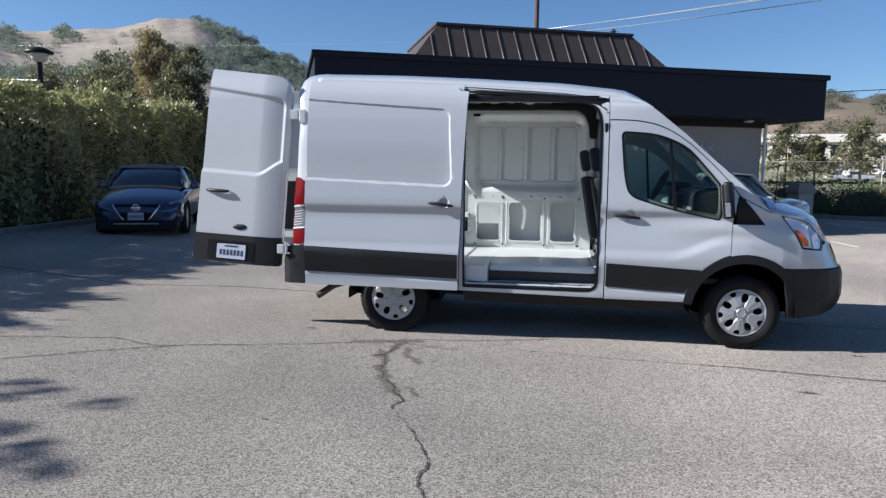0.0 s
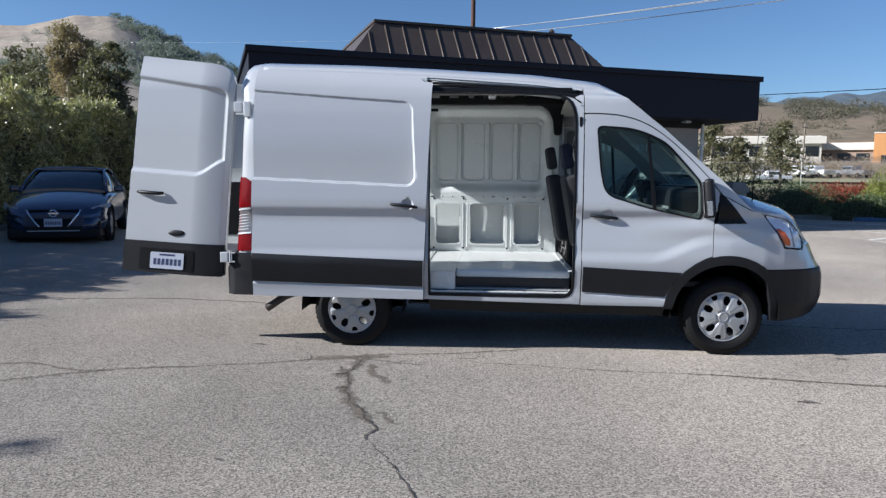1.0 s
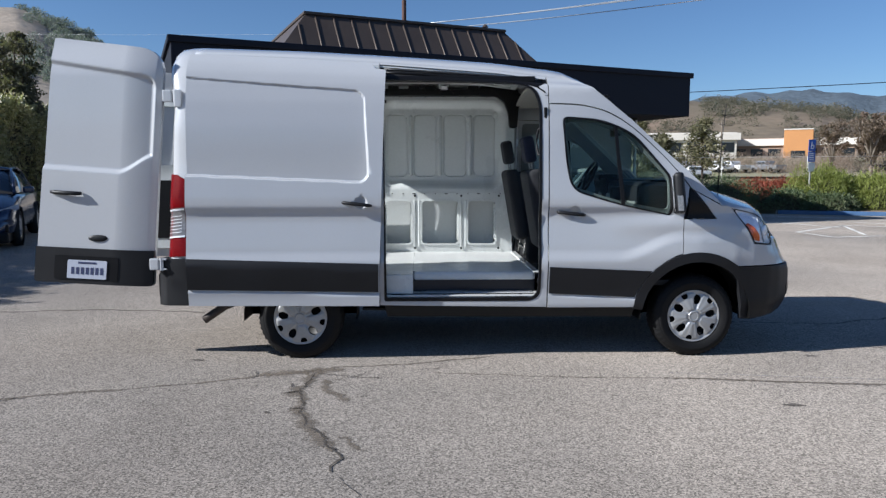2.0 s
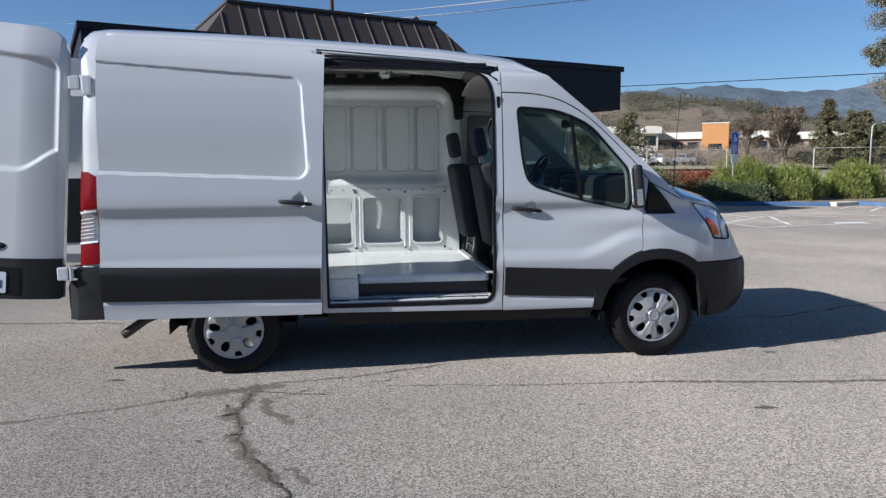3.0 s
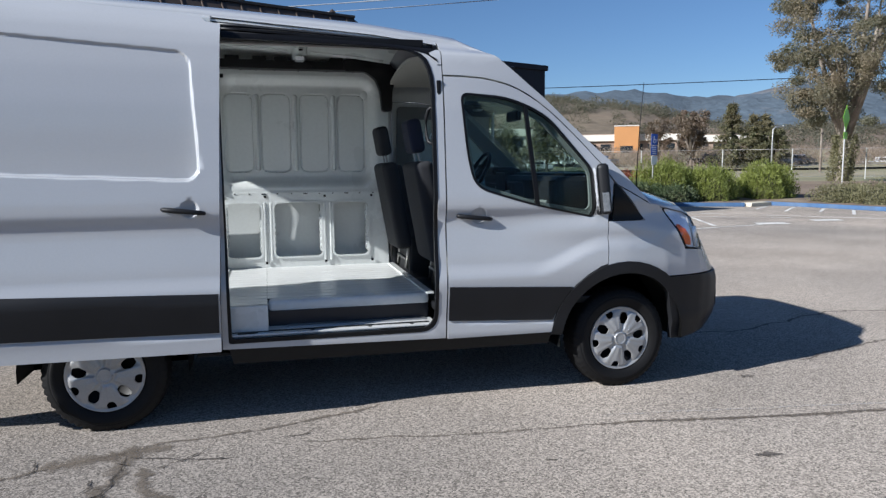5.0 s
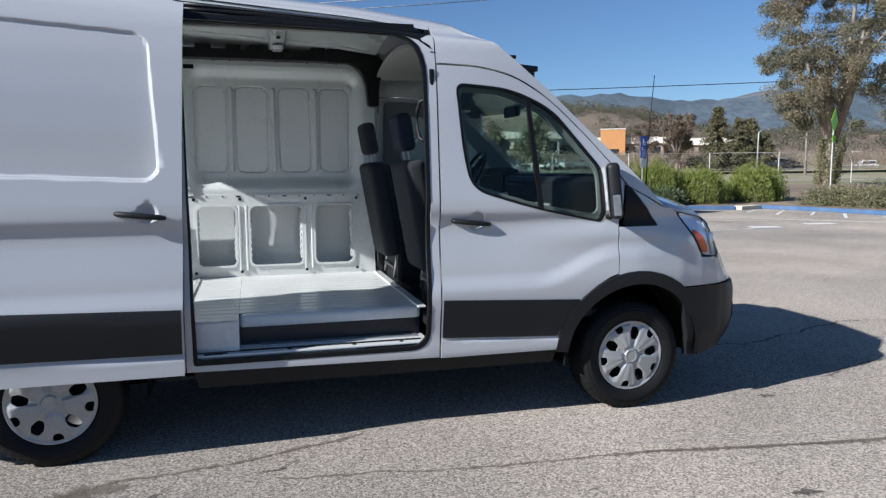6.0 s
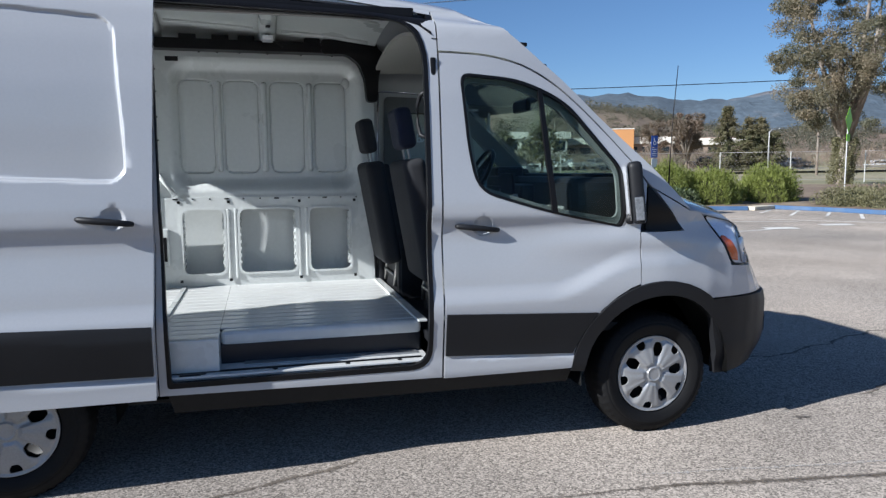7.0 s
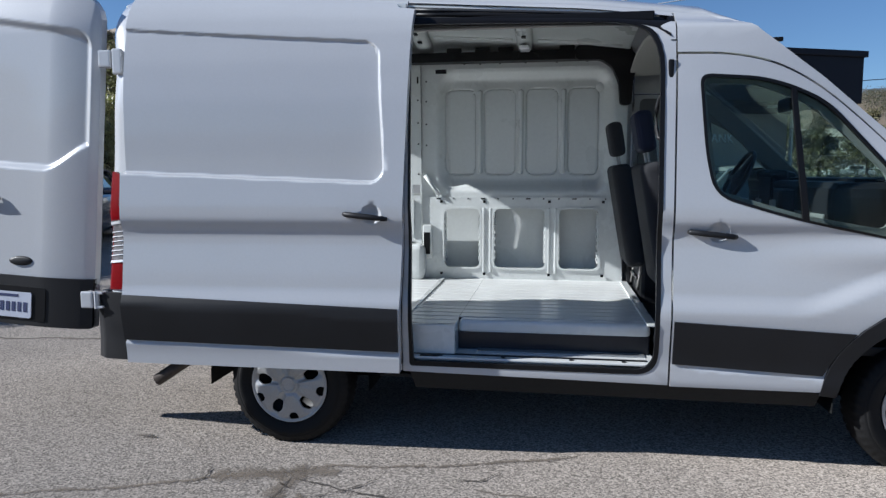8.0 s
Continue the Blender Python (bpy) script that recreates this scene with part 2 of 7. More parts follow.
# ---- the van: outer skin ----
# x: forward from the rear axle, y: to the left of the van, z: up
SIDE = smooth_table([(0.38, 0.985), (0.45, 1.012), (0.56, 1.008), (0.76, 1.026), (0.84, 1.033), (0.89, 1.032), (0.96, 1.026), (1.15, 1.004), (1.195, 1.002), (1.225, 1.006), (1.262, 1.032), (1.34, 1.031),
                     (1.5, 1.016), (1.9, 0.978), (2.1, 0.948), (2.25, 0.915), (2.33, 0.885), (2.40, 0.835), (2.46, 0.765)])
NOSE = [(3.0, 1.03), (3.3, 1.03), (3.6, 1.018), (3.8, 0.985), (3.95, 0.94), (4.08, 0.87), (4.18, 0.78), (4.25, 0.66), (4.30, 0.5), (4.33, 0.3), (4.345, 0.12), (4.348, 0.0)]
_nx, _ny = [p[0] for p in NOSE], [p[1] for p in NOSE]
_nu = [3.0]
for _a, _b in zip(NOSE, NOSE[1:]):
    _nu.append(_nu[-1] + math.hypot(_b[0] - _a[0], _b[1] - _a[1]))
NOSE_END = _nu[-1]
SETBACK = smooth_table([(0.25, 0.12), (0.33, 0.075), (0.42, 0.03), (0.52, 0.0), (0.74, 0.01), (0.8, 0.05), (0.97, 0.13), (1.1, 0.19), (1.2, 0.24), (1.3, 0.32)])
ROOFDROP = smooth_table([(-1.2, 0.045), (-0.85, 0.042), (0.0, 0.02), (0.7, -0.014), (1.3, -0.05), (1.63, -0.07), (2.08, -0.125), (2.6, -0.15)], 0.06, 0.01)


def skin(u, z, depth=0.0, side=-1, out=0.0):
    """A point of the van's side; u runs forward along the flank and round the nose."""
    if u <= 3.0:
        x, y, nx, ny = u, 1.03, 0.0, 1.0
    else:
        x, y = float(np.interp(u, _nu, _nx)), float(np.interp(u, _nu, _ny))
        xa, ya = float(np.interp(u - 0.04, _nu, _nx)), float(np.interp(u - 0.04, _nu, _ny))
        xb, yb = float(np.interp(u + 0.04, _nu, _nx)), float(np.interp(u + 0.04, _nu, _ny))
        k = math.hypot(xb - xa, yb - ya) or 1.0
        nx, ny = -(yb - ya) / k, (xb - xa) / k
    f = sstep((u - 3.75) / 0.5)
    w = SIDE(z) - (1.03 - y)
    w = w * (1 - f) + f * y * (SIDE(min(z, 0.9)) / 1.03) if u > 3.0 else w
    w -= 0.07 * sstep((x - 2.0) / 1.4) * sstep((z - 1.2) / 0.7)
    w -= 0.06 * sstep((z - 1.02) / 0.24) * sstep((u - 3.25) / 0.5) * (1 - f * 0.5)
    w += 0.022 * sstep((u - 2.4) / 0.7) * math.exp(-((z - 1.13) / 0.085) ** 2) * (1 - f)
    line = 0.86 + 0.17 * sstep((u - 2.62) / 0.55)
    w += 0.022 * sstep((line - z) / 0.11 + 0.5) * sstep((z - 0.46) / 0.34) * sstep((3.75 - u) / 0.5)
    z2 = z + ROOFDROP(x) * sstep((z - 2.2) / 0.26)
    d = out - depth
    return Vector((x - SETBACK(z) * f + nx * d, side * (w + ny * d), z2))


A_LINE = [(2.08, 2.46), (2.2, 2.46), (2.32, 2.41), (2.385, 2.325), (2.45, 2.215), (2.53, 2.15), (2.62, 2.075), (2.74, 1.98), (3.0, 1.745), (3.22, 1.55), (3.49, 1.29)]
DOOR_TOP = [(2.05, 2.105), (2.30, 2.10), (2.50, 2.06), (2.66, 1.98), (2.82, 1.86), (3.0, 1.69), (3.13, 1.55), (3.21, 1.44)]
_top = smooth_table(DOOR_TOP, 0.06, 0.01)
DOOR_TOP = DOOR_TOP[:1] + [(2.05 + 0.05 * k, _top(2.05 + 0.05 * k)) for k in range(1, 22)] + DOOR_TOP[-2:]
HUB_F, HUB_R, HUB_Z = 3.3, 0.0, 0.345

van = thing("cargo_van", "white medium-roof cargo van with open side and rear doors", "van")


def arch_cut(cx, z0, r=0.47, back=True):
    """Points of a wheel arch from one foot to the other at height z0, front foot first."""
    a = math.degrees(math.asin((z0 - 0.36) / r))
    return arc(cx, 0.36, r, a, 180 - a, 16)


def flank(side):
    right = side < 0
    far = lambda u, v, d: skin(u, v, d, side)
    # body side behind the front door
    arch = arch_cut(HUB_R, 0.46)
    if right:
        outline = [(0.66, 0.46), (0.66, 2.46), (-0.88, 2.46), (-0.88, 0.46)] + list(reversed(arch))
    else:
        outline = [(2.04, 0.43), (2.04, 2.46), (-0.88, 2.46), (-0.88, 0.46)] + list(reversed(arch))
    part("body_side", panel([outline], far, 0.03, 0.08), WHITE, van)
    if right:
        # pillar, rail and sill round the open doorway
        hole = rounded([(0.70, 0.488), (1.992, 0.488), (1.992, 2.325), (0.70, 2.325)], [0.02, 0.12, 0.30, 0.02], 8)
        outer = [(0.665, 0.456), (2.043, 0.436), (2.043, 2.335), (0.665, 2.335)]
        part("door_frame", panel([outer, hole], far, 0.05, 0.08), WHITE, van)
        part("roof_rail", panel([[(0.665, 2.447), (2.043, 2.432), (2.043, 2.46), (0.665, 2.46)]], far, 0.04, 0.08), WHITE, van)
        inner = rounded([(0.72, 0.514), (1.970, 0.514), (1.970, 2.303), (0.70, 2.303)], [0.02, 0.10, 0.28, 0.02], 8)
        part("door_seal", panel([hole, inner], lambda u, v, d: skin(u, v, d + 0.006, side, 0.009), 0.03, 0.12), DARKTRIM, van, "black rubber door seal")
        part("track_back", panel([[(0.665, 2.30), (2.043, 2.30), (2.043, 2.45), (0.665, 2.45)]], lambda u, v, d: skin(u, v, d + 0.055, side), 0.02, 0.15), TRACKGREY, van)
        for zt, rr in ((2.34, 0.007), (2.375, 0.011), (2.41, 0.008)):
            tb = bmesh.new()
            tube(tb, [skin(0.70 + 0.13 * k, zt, 0.035, side) for k in range(11)], rr, 8)
            part("track_rail", tb, TRACKGREY if rr < 0.0085 else DARKTRIM, van)
        part("track_lip", panel([[(0.70, 2.316), (1.70, 2.314), (1.86, 2.292), (1.95, 2.25), (2.02, 2.19), (2.02, 2.344), (0.70, 2.344)]], lambda u, v, d: skin(u, v, d, side, 0.005), 0.02, 0.1), DARKTRIM, van)
        part("track_end", panel([[(2.018, 2.17), (2.046, 2.17), (2.046, 2.43), (2.018, 2.43)]], lambda u, v, d: skin(u, v, d, side, 0.003), 0.03, 0.2), DARKTRIM, van)
    # strip above the front door and along the windscreen
    strip = [(2.05, 2.112)] + [(x, z + 0.008) for x, z in DOOR_TOP[1:]] + [(3.24, 1.412), (3.485, 1.287)] + list(reversed(A_LINE)) + [(2.05, 2.46)]
    part("pillar_panel", panel([strip], far, 0.03, 0.07), WHITE, van)
    # front wing
    arch = arc(HUB_F, 0.36, 0.5, 110, 62, 10)
    wing = [(3.172, 1.165), (3.165, 0.93)] + [(3.16, 0.845)] + arch[1:] + [(3.62, 0.775), (NOSE_END, 0.775), (NOSE_END, 1.0), (4.3, 0.98), (4.21, 0.99), (4.09, 0.935), (3.785, 0.955), (3.715, 1.08), (3.60, 1.24), (3.56, 1.268), (3.488, 1.276), (3.262, 1.392), (3.452, 1.17), (3.448, 1.165)]
    part("front_wing", panel([wing], far, 0.03, 0.06), WHITE, van)
    tri = [(3.215, 1.425), (3.445, 1.172), (3.2, 1.172)]
    part("wing_corner_trim", panel([rounded(tri, 0.02)], lambda u, v, d: skin(u, v, d, side, 0.002), 0.02, 0.08), DARKTRIM, van)
    # wheel arch trims
    for cx, a0, a1 in ((HUB_F, 22, 174), (HUB_R, 42, 138)):
        ring = arc(cx, 0.36, 0.535, a0, a1, 18) + arc(cx, 0.36, 0.455, a1, a0, 18)
        part("wheel_arch_trim", panel([ring], lambda u, v, d: skin(u, v, d, side, 0.016), 0.05, 0.08), PLASTIC, van)
    # lower mouldings and sill
    moulds = [[(2.06, 0.552), (2.775, 0.518), (2.83, 0.625), (2.91, 0.738), (2.06, 0.776)]]
    if not right:
        moulds.append([(0.56, 0.565), (2.04, 0.555), (2.04, 0.775), (0.5, 0.80)])
        moulds.append([(-0.86, 0.6), (-0.53, 0.59), (-0.5, 0.79), (-0.86, 0.83)])
    for mo in moulds:
        part("side_moulding", panel([mo], lambda u, v, d: skin(u, v, d, side, 0.012), 0.03, 0.1), PLASTIC, van)
    part("rocker", panel([[(0.72, 0.345), (2.78, 0.335), (2.79, 0.425), (2.0, 0.43), (0.70, 0.452)]], lambda u, v, d: skin(u, 0.40, d + 0.012 + (0.43 - v) * 0.55, side) + Vector((0, 0, v - 0.40)), 0.05, 0.2), UNDER, van)
    # bumper corner
    part("front_bumper", panel([[(3.615, 0.765), (3.655, 0.62), (3.69, 0.45), (3.70, 0.32), (3.8, 0.315), (4.1, 0.34), (4.35, 0.39), (NOSE_END, 0.41), (NOSE_END, 0.768)]], lambda u, v, d: skin(u, v, d, side, 0.012), 0.04, 0.06), PLASTIC, van)
    lamp = [(3.60, 1.248), (3.725, 1.08), (3.79, 0.965), (4.08, 0.945), (4.20, 1.02), (4.16, 1.10), (4.0, 1.16), (3.83, 1.205)]
    head = part("headlight", panel([rounded(lamp, 0.03)], lambda u, v, d: skin(u, v, d, side, -0.014), 0.03, 0.05), LAMPSILVER, van, "clear headlight with bright silver inside")
    part("lens", panel([rounded(lamp, 0.03)], lambda u, v, d: skin(u, v, d, side, 0.006), 0.004, 0.05), CLEARLENS, head).visible_shadow = False
    part("bezel", panel([rounded(lamp, 0.03), rounded([(3.610, 1.243), (3.731, 1.08), (3.794, 0.970), (4.077, 0.950), (4.194, 1.021), (4.155, 1.097), (3.998, 1.156), (3.83, 1.201)], 0.03)], lambda u, v, d: skin(u, v, d, side, 0.004), 0.012, 0.08), DARKTRIM, head)
    part("indicator", panel([rounded([(3.715, 1.12), (3.74, 1.08), (3.80, 0.985), (3.87, 0.977), (3.865, 1.03), (3.80, 1.09), (3.735, 1.13)], 0.015)], lambda u, v, d: skin(u, v, d, side, -0.004), 0.014, 0.05), AMBER, head, "amber indicator")
    bm = bmesh.new()
    c = skin(4.02, 1.06, 0.0, side, -0.02)
    lathe(bm, [(0.045, 0.0), (0.05, 0.012), (0.03, 0.02), (0.0005, 0.022)], Matrix.Translation(c) @ Vector((0.6, side * 0.8, 0)).to_track_quat("Z", "Y").to_matrix().to_4x4(), 20)
    part("reflector", bm, LAMPSILVER, head)
    part("lamp_divider", panel([[(3.87, 1.185), (3.885, 1.18), (3.955, 0.965), (3.935, 0.965)]], lambda u, v, d: skin(u, v, d, side, -0.004), 0.012, 0.06), SILVER, head)
    # fog lamp recess in the bumper
    part("fog_lamp", panel([arc(4.28, 0.55, 0.06, 0, 360, 16)[:-1]], lambda u, v, d: skin(u, v, d, side, 0.016), 0.02, 0.06), DARKTRIM, van)

    # front door with its window
    shell = [(2.053, 0.432), (2.775, 0.432), (2.80, 0.50), (2.85, 0.62), (2.93, 0.75), (3.02, 0.82), (3.10, 0.865), (3.158, 0.885), (3.165, 1.16), (3.19, 1.30), (3.21, 1.43)] + list(reversed([(x, z - 0.004) for x, z in DOOR_TOP[:-1]]))
    shell[-1] = (2.053, 2.10)
    win = [(2.155, 2.005), (2.19, 1.60), (2.235, 1.40), (2.65, 1.275), (3.055, 1.195), (3.075, 1.24), (3.065, 1.515), (2.90, 1.71), (2.76, 1.865), (2.59, 1.945), (2.45, 1.985)]
    win_r = rounded(win, [0.06, 0.1, 0.12, 0.2, 0.04, 0.03, 0.05, 0.1, 0.1, 0.1, 0.1], 5)
    door = part("front_door", panel([shell, win_r], lambda u, v, d: skin(u, v, d + dish(u, v, 2.235, 1.215) - 0.008 * sstep((0.545 - 0.047 * (u - 2.06) - v) / 0.02), side), 0.05, 0.022, dish_lines(2.235, 1.215)), WHITE, van)
    part("door_inner", panel([[(2.08, 0.46), (2.72, 0.46), (2.84, 0.72), (3.1, 0.92), (3.12, 1.15), (2.65, 1.24), (2.22, 1.36), (2.12, 1.55), (2.08, 1.5)]], lambda u, v, d: skin(u, v, d + 0.07, side), 0.05, 0.2), PLASTIC, door)
    small = rounded([(2.172, 1.989), (2.205, 1.60), (2.247, 1.412), (2.652, 1.288), (3.045, 1.209), (3.058, 1.245), (3.05, 1.518), (2.89, 1.70), (2.755, 1.85), (2.585, 1.93), (2.445, 1.970)], [0.05, 0.1, 0.1, 0.2, 0.03, 0.03, 0.05, 0.1, 0.1, 0.1, 0.1], 5)
    frame_ = part("window_surround", panel([win_r, small], lambda u, v, d: skin(u, v, d, side, 0.003), 0.03, 0.09), DARKTRIM, door, "black rubber window surround")
    pane = part("window_pane", panel([small], lambda u, v, d: skin(u, v, d + 0.012, side), 0.004, 0.2), GLASS, door, "clear side window glass")
    pane.visible_shadow = False
    part("window_divider", panel([[(2.588, 1.93), (2.612, 1.93), (2.675, 1.285), (2.645, 1.285)]], lambda u, v, d: skin(u, v, d, side, 0.004), 0.02, 0.2), DARKTRIM, door)
    handle_at(door, 2.235, 1.215, side, 0.0, 3.2)
    mirror_at(door, side)


def dish(u, v, x, z):
    """Depth of the finger recess behind a handle."""
    r = math.hypot(u - x - 0.03, v - z - 0.008)
    return 0.024 * max(0.0, 1 - (r / 0.052) ** 2) ** 0.8


def dish_lines(x, z):
    return [(0, x + 0.03 + 0.0105 * k) for k in range(-5, 6)] + [(1, z + 0.008 + 0.0105 * k) for k in range(-5, 6)]


def handle_at(parent, x, z, side, off, tilt=-2.0):
    """A strap handle across its finger recess."""
    c = skin(x, z, 0, side, off)
    h = bmesh.new()
    m = Matrix.Translation(c) @ pose(0, 0, 0, 0, tilt, 0)
    pts = [m @ Vector((x2, side * y2, z2)) for x2, y2, z2 in ((-0.115, 0.004, 0.004), (-0.105, 0.014, 0.003), (-0.04, 0.020, 0.0), (0.03, 0.020, -0.003), (0.095, 0.015, -0.007), (0.115, 0.002, -0.009))]
    tube(h, pts, [0.010, 0.014, 0.015, 0.015, 0.014, 0.011], 10)
    part("handle", h, PLASTIC, parent, "black plastic door handle")


def mirror_at(door, side):
    m = pose(3.115, side * 1.06, 1.385, 0, 0, side * 24)
    b = one_box((0, 0, 0), (0.075, 0.14, 0.335), 0.034, m @ pose(0, 0, 0, 0, -6, 0), 4)
    for f in b.faces:
        f.smooth = True
    head = part("mirror", b, PLASTIC, door, "tall black door mirror")
    arm = bmesh.new()
    tube(arm, [(3.10, side * 0.94, 1.235), (3.105, side * 0.99, 1.235), (3.11, side * 1.05, 1.25)], [0.035, 0.032, 0.03], 10)
    tube(arm, [(3.12, side * 0.92, 1.36), (3.125, side * 0.97, 1.37), (3.125, side * 1.03, 1.385)], [0.03, 0.026, 0.024], 10)
    part("mirror_arm", arm, PLASTIC, door)
    part("mirror_glass", one_box((-0.045, 0, 0.0), (0.006, 0.12, 0.29), 0.002, m @ pose(0, 0, 0, 0, -6, 0)), CHROME, head)
    part("repeater", one_box((0.004, side * 0.07, -0.085), (0.062, 0.02, 0.15), 0.008, m @ pose(0, 0, 0, 0, -6, 0)), CLEARLENS, head, "clear turn signal lens")
    part("repeater_back", one_box((0.004, side * 0.066, -0.085), (0.045, 0.018, 0.125), 0.006, m @ pose(0, 0, 0, 0, -6, 0)), surf("grey_reflector", (0.25, 0.26, 0.27), 0.25, metal=0.5, var=0.4, scale=40, fine=90), head)


for s_ in (-1, 1):
    flank(s_)

# roof: crowned sheet from rail to rail, with pressed ribs
ROOF_SEC = [(-0.765, 2.46), (-0.70, 2.503), (-0.62, 2.535), (-0.5, 2.562), (-0.35, 2.58), (-0.18, 2.59), (0.0, 2.594)]
ROOF_SEC = ROOF_SEC + [(-y, z) for y, z in reversed(ROOF_SEC[:-1])]


def roof_sheet():
    bm = bmesh.new()
    xs = [-0.86] + [(-0.8 + 0.1 * i) for i in range(29)] + [2.08]
    rows = []
    for x in xs:
        row = []
        for y, z in ROOF_SEC:
            rib = 0.006 * (1 if abs(y) < 0.3 and abs(((x + 0.9) % 0.5) - 0.25) < 0.16 and -0.8 < x < 1.9 else 0)
            row.append(bm.verts.new((x, y, z + ROOFDROP(x) - rib)))
        rows.append(row)
    # header over the cab, then down to the windscreen
    for (x, z), lift, fw, mix in zip(A_LINE[1:6], (0.12, 0.095, 0.07, 0.05, 0.036), (0.012, 0.03, 0.04, 0.045, 0.05), (0.1, 0.3, 0.55, 0.8, 1.0)):
        row = []
        e = skin(x, z)
        for y, zz in ROOF_SEC:
            k = 1 - (abs(y) / 0.765) ** 2
            g = (zz - 2.46) / 0.134 * (1 - mix) + k * mix
            row.append(bm.verts.new((x + fw * k, y / 0.765 * abs(e.y), e.z + lift * g)))
        rows.append(row)
    for a, b in zip(rows, rows[1:]):
        for k in range(len(ROOF_SEC) - 1):
            bm.faces.new((a[k], a[k + 1], b[k + 1], b[k])).smooth = True
    bmesh.ops.recalc_face_normals(bm, faces=bm.faces)
    bmesh.ops.solidify(bm, geom=bm.faces[:], thickness=0.02)
    return bm


part("roof", roof_sheet(), WHITE, van, "white ribbed roof panel")


def screen_rows(first, inset=0.0):
    rows = []
    for x, z in A_LINE[first:]:
        e = skin(x, z)
        row = []
        for i in range(13):
            y = -1 + i / 6
            k = 1 - y * y
            row.append(Vector((e.x + (0.05 + 0.05 * sstep((2.2 - z) / 0.9)) * k, y * (abs(e.y) - inset), e.z + (0.035 * sstep((z - 1.2) / 0.9) + 0.10 * sstep((1.9 - z) / 0.6)) * k)))
        rows.append(row)
    return rows


def sheet(rows, thick):
    bm = bmesh.new()
    vs = [[bm.verts.new(p) for p in r] for r in rows]
    for a, b in zip(vs, vs[1:]):
        for k in range(len(a) - 1):
            bm.faces.new((a[k], a[k + 1], b[k + 1], b[k])).smooth = True
    bmesh.ops.recalc_face_normals(bm, faces=bm.faces)
    bmesh.ops.solidify(bm, geom=bm.faces[:], thickness=thick)
    return bm


screen = part("windscreen", sheet(screen_rows(5, 0.02), 0.006), SCREEN, van, "clear curved windscreen")
screen.visible_shadow = False

# bonnet
rows = []
for u_, z_, lift, fw in ((3.49, 1.287, 0.125, 0.10), (3.56, 1.272, 0.12, 0.13), (3.64, 1.252, 0.11, 0.16), (3.80, 1.218, 0.085, 0.2), (3.98, 1.17, 0.06, 0.24), (4.15, 1.115, 0.045, 0.22), (4.24, 1.05, 0.035, 0.18), (4.36, 1.0, 0.02, 0.12)):
    e = skin(u_, z_, 0.004)
    row = []
    for i in range(13):
        y = -1 + i / 6
        k = 1 - y * y
        row.append(Vector((e.x + fw * k, y * abs(e.y), e.z + lift * k)))
    rows.append(row)
part("bonnet", sheet(rows, 0.015), WHITE, van, "short sloping white bonnet")
part("grille", panel([rounded([(4.62, 0.79), (NOSE_END, 0.79), (NOSE_END, 0.985), (4.50, 0.975)], [0.02, 0, 0, 0.02])], lambda u, v, d: skin(u, v, d, -1, 0.012), 0.02, 0.06), DARKTRIM, van)
part("grille", panel([rounded([(4.62, 0.79), (NOSE_END, 0.79), (NOSE_END, 0.985), (4.50, 0.975)], [0.02, 0, 0, 0.02])], lambda u, v, d: skin(u, v, d, 1, 0.012), 0.02, 0.06), DARKTRIM, van)
part("cowl", one_box((3.46, 0, 1.315), (0.22, 1.5, 0.03), 0.012), DARKTRIM, van)
bm = bmesh.new()
tube(bm, [(3.66, -0.50, 1.30), (3.665, -0.50, 1.55), (3.68, -0.50, 1.85), (3.705, -0.50, 2.15)], [0.006, 0.004, 0.003, 0.0022], 6)
cone(bm, (3.66, -0.50, 1.27), (3.66, -0.50, 1.34), 0.02, 0.009)
part("aerial", bm, DARKTRIM, van, "thin black whip aerial")
for s_ in (-1, 1):
    part("roof_marker", one_box(skin(2.56, 2.15, 0, s_) + Vector((0, -s_ * 0.12, 0.035)), (0.05, 0.025, 0.022), 0.008), DARKTRIM, van)
# rear corner posts with the lamps
CORNER = [(-0.86, 1.05), (-0.925, 1.046), (-0.976, 1.024), (-1.002, 0.985), (-1.013, 0.92), (-1.013, 0.80)]
_cu = [0.0]
for _a, _b in zip(CORNER, CORNER[1:]):
    _cu.append(_cu[-1] + math.hypot(_b[0] - _a[0], _b[1] - _a[1]))


def corner(u, z, depth=0.0, side=-1, out=0.0):
    x, y = float(np.interp(u, _cu, [p[0] for p in CORNER])), float(np.interp(u, _cu, [p[1] for p in CORNER]))
    a = u / _cu[-1]
    nx, ny = -math.sin(a * math.pi / 2), math.cos(a * math.pi / 2)
    y += SIDE(z) - 1.03
    x += -0.055 * (1.5 - z) * sstep(a * 3)
    d = out - depth
    return Vector((x + nx * d, side * (y + ny * d), z))


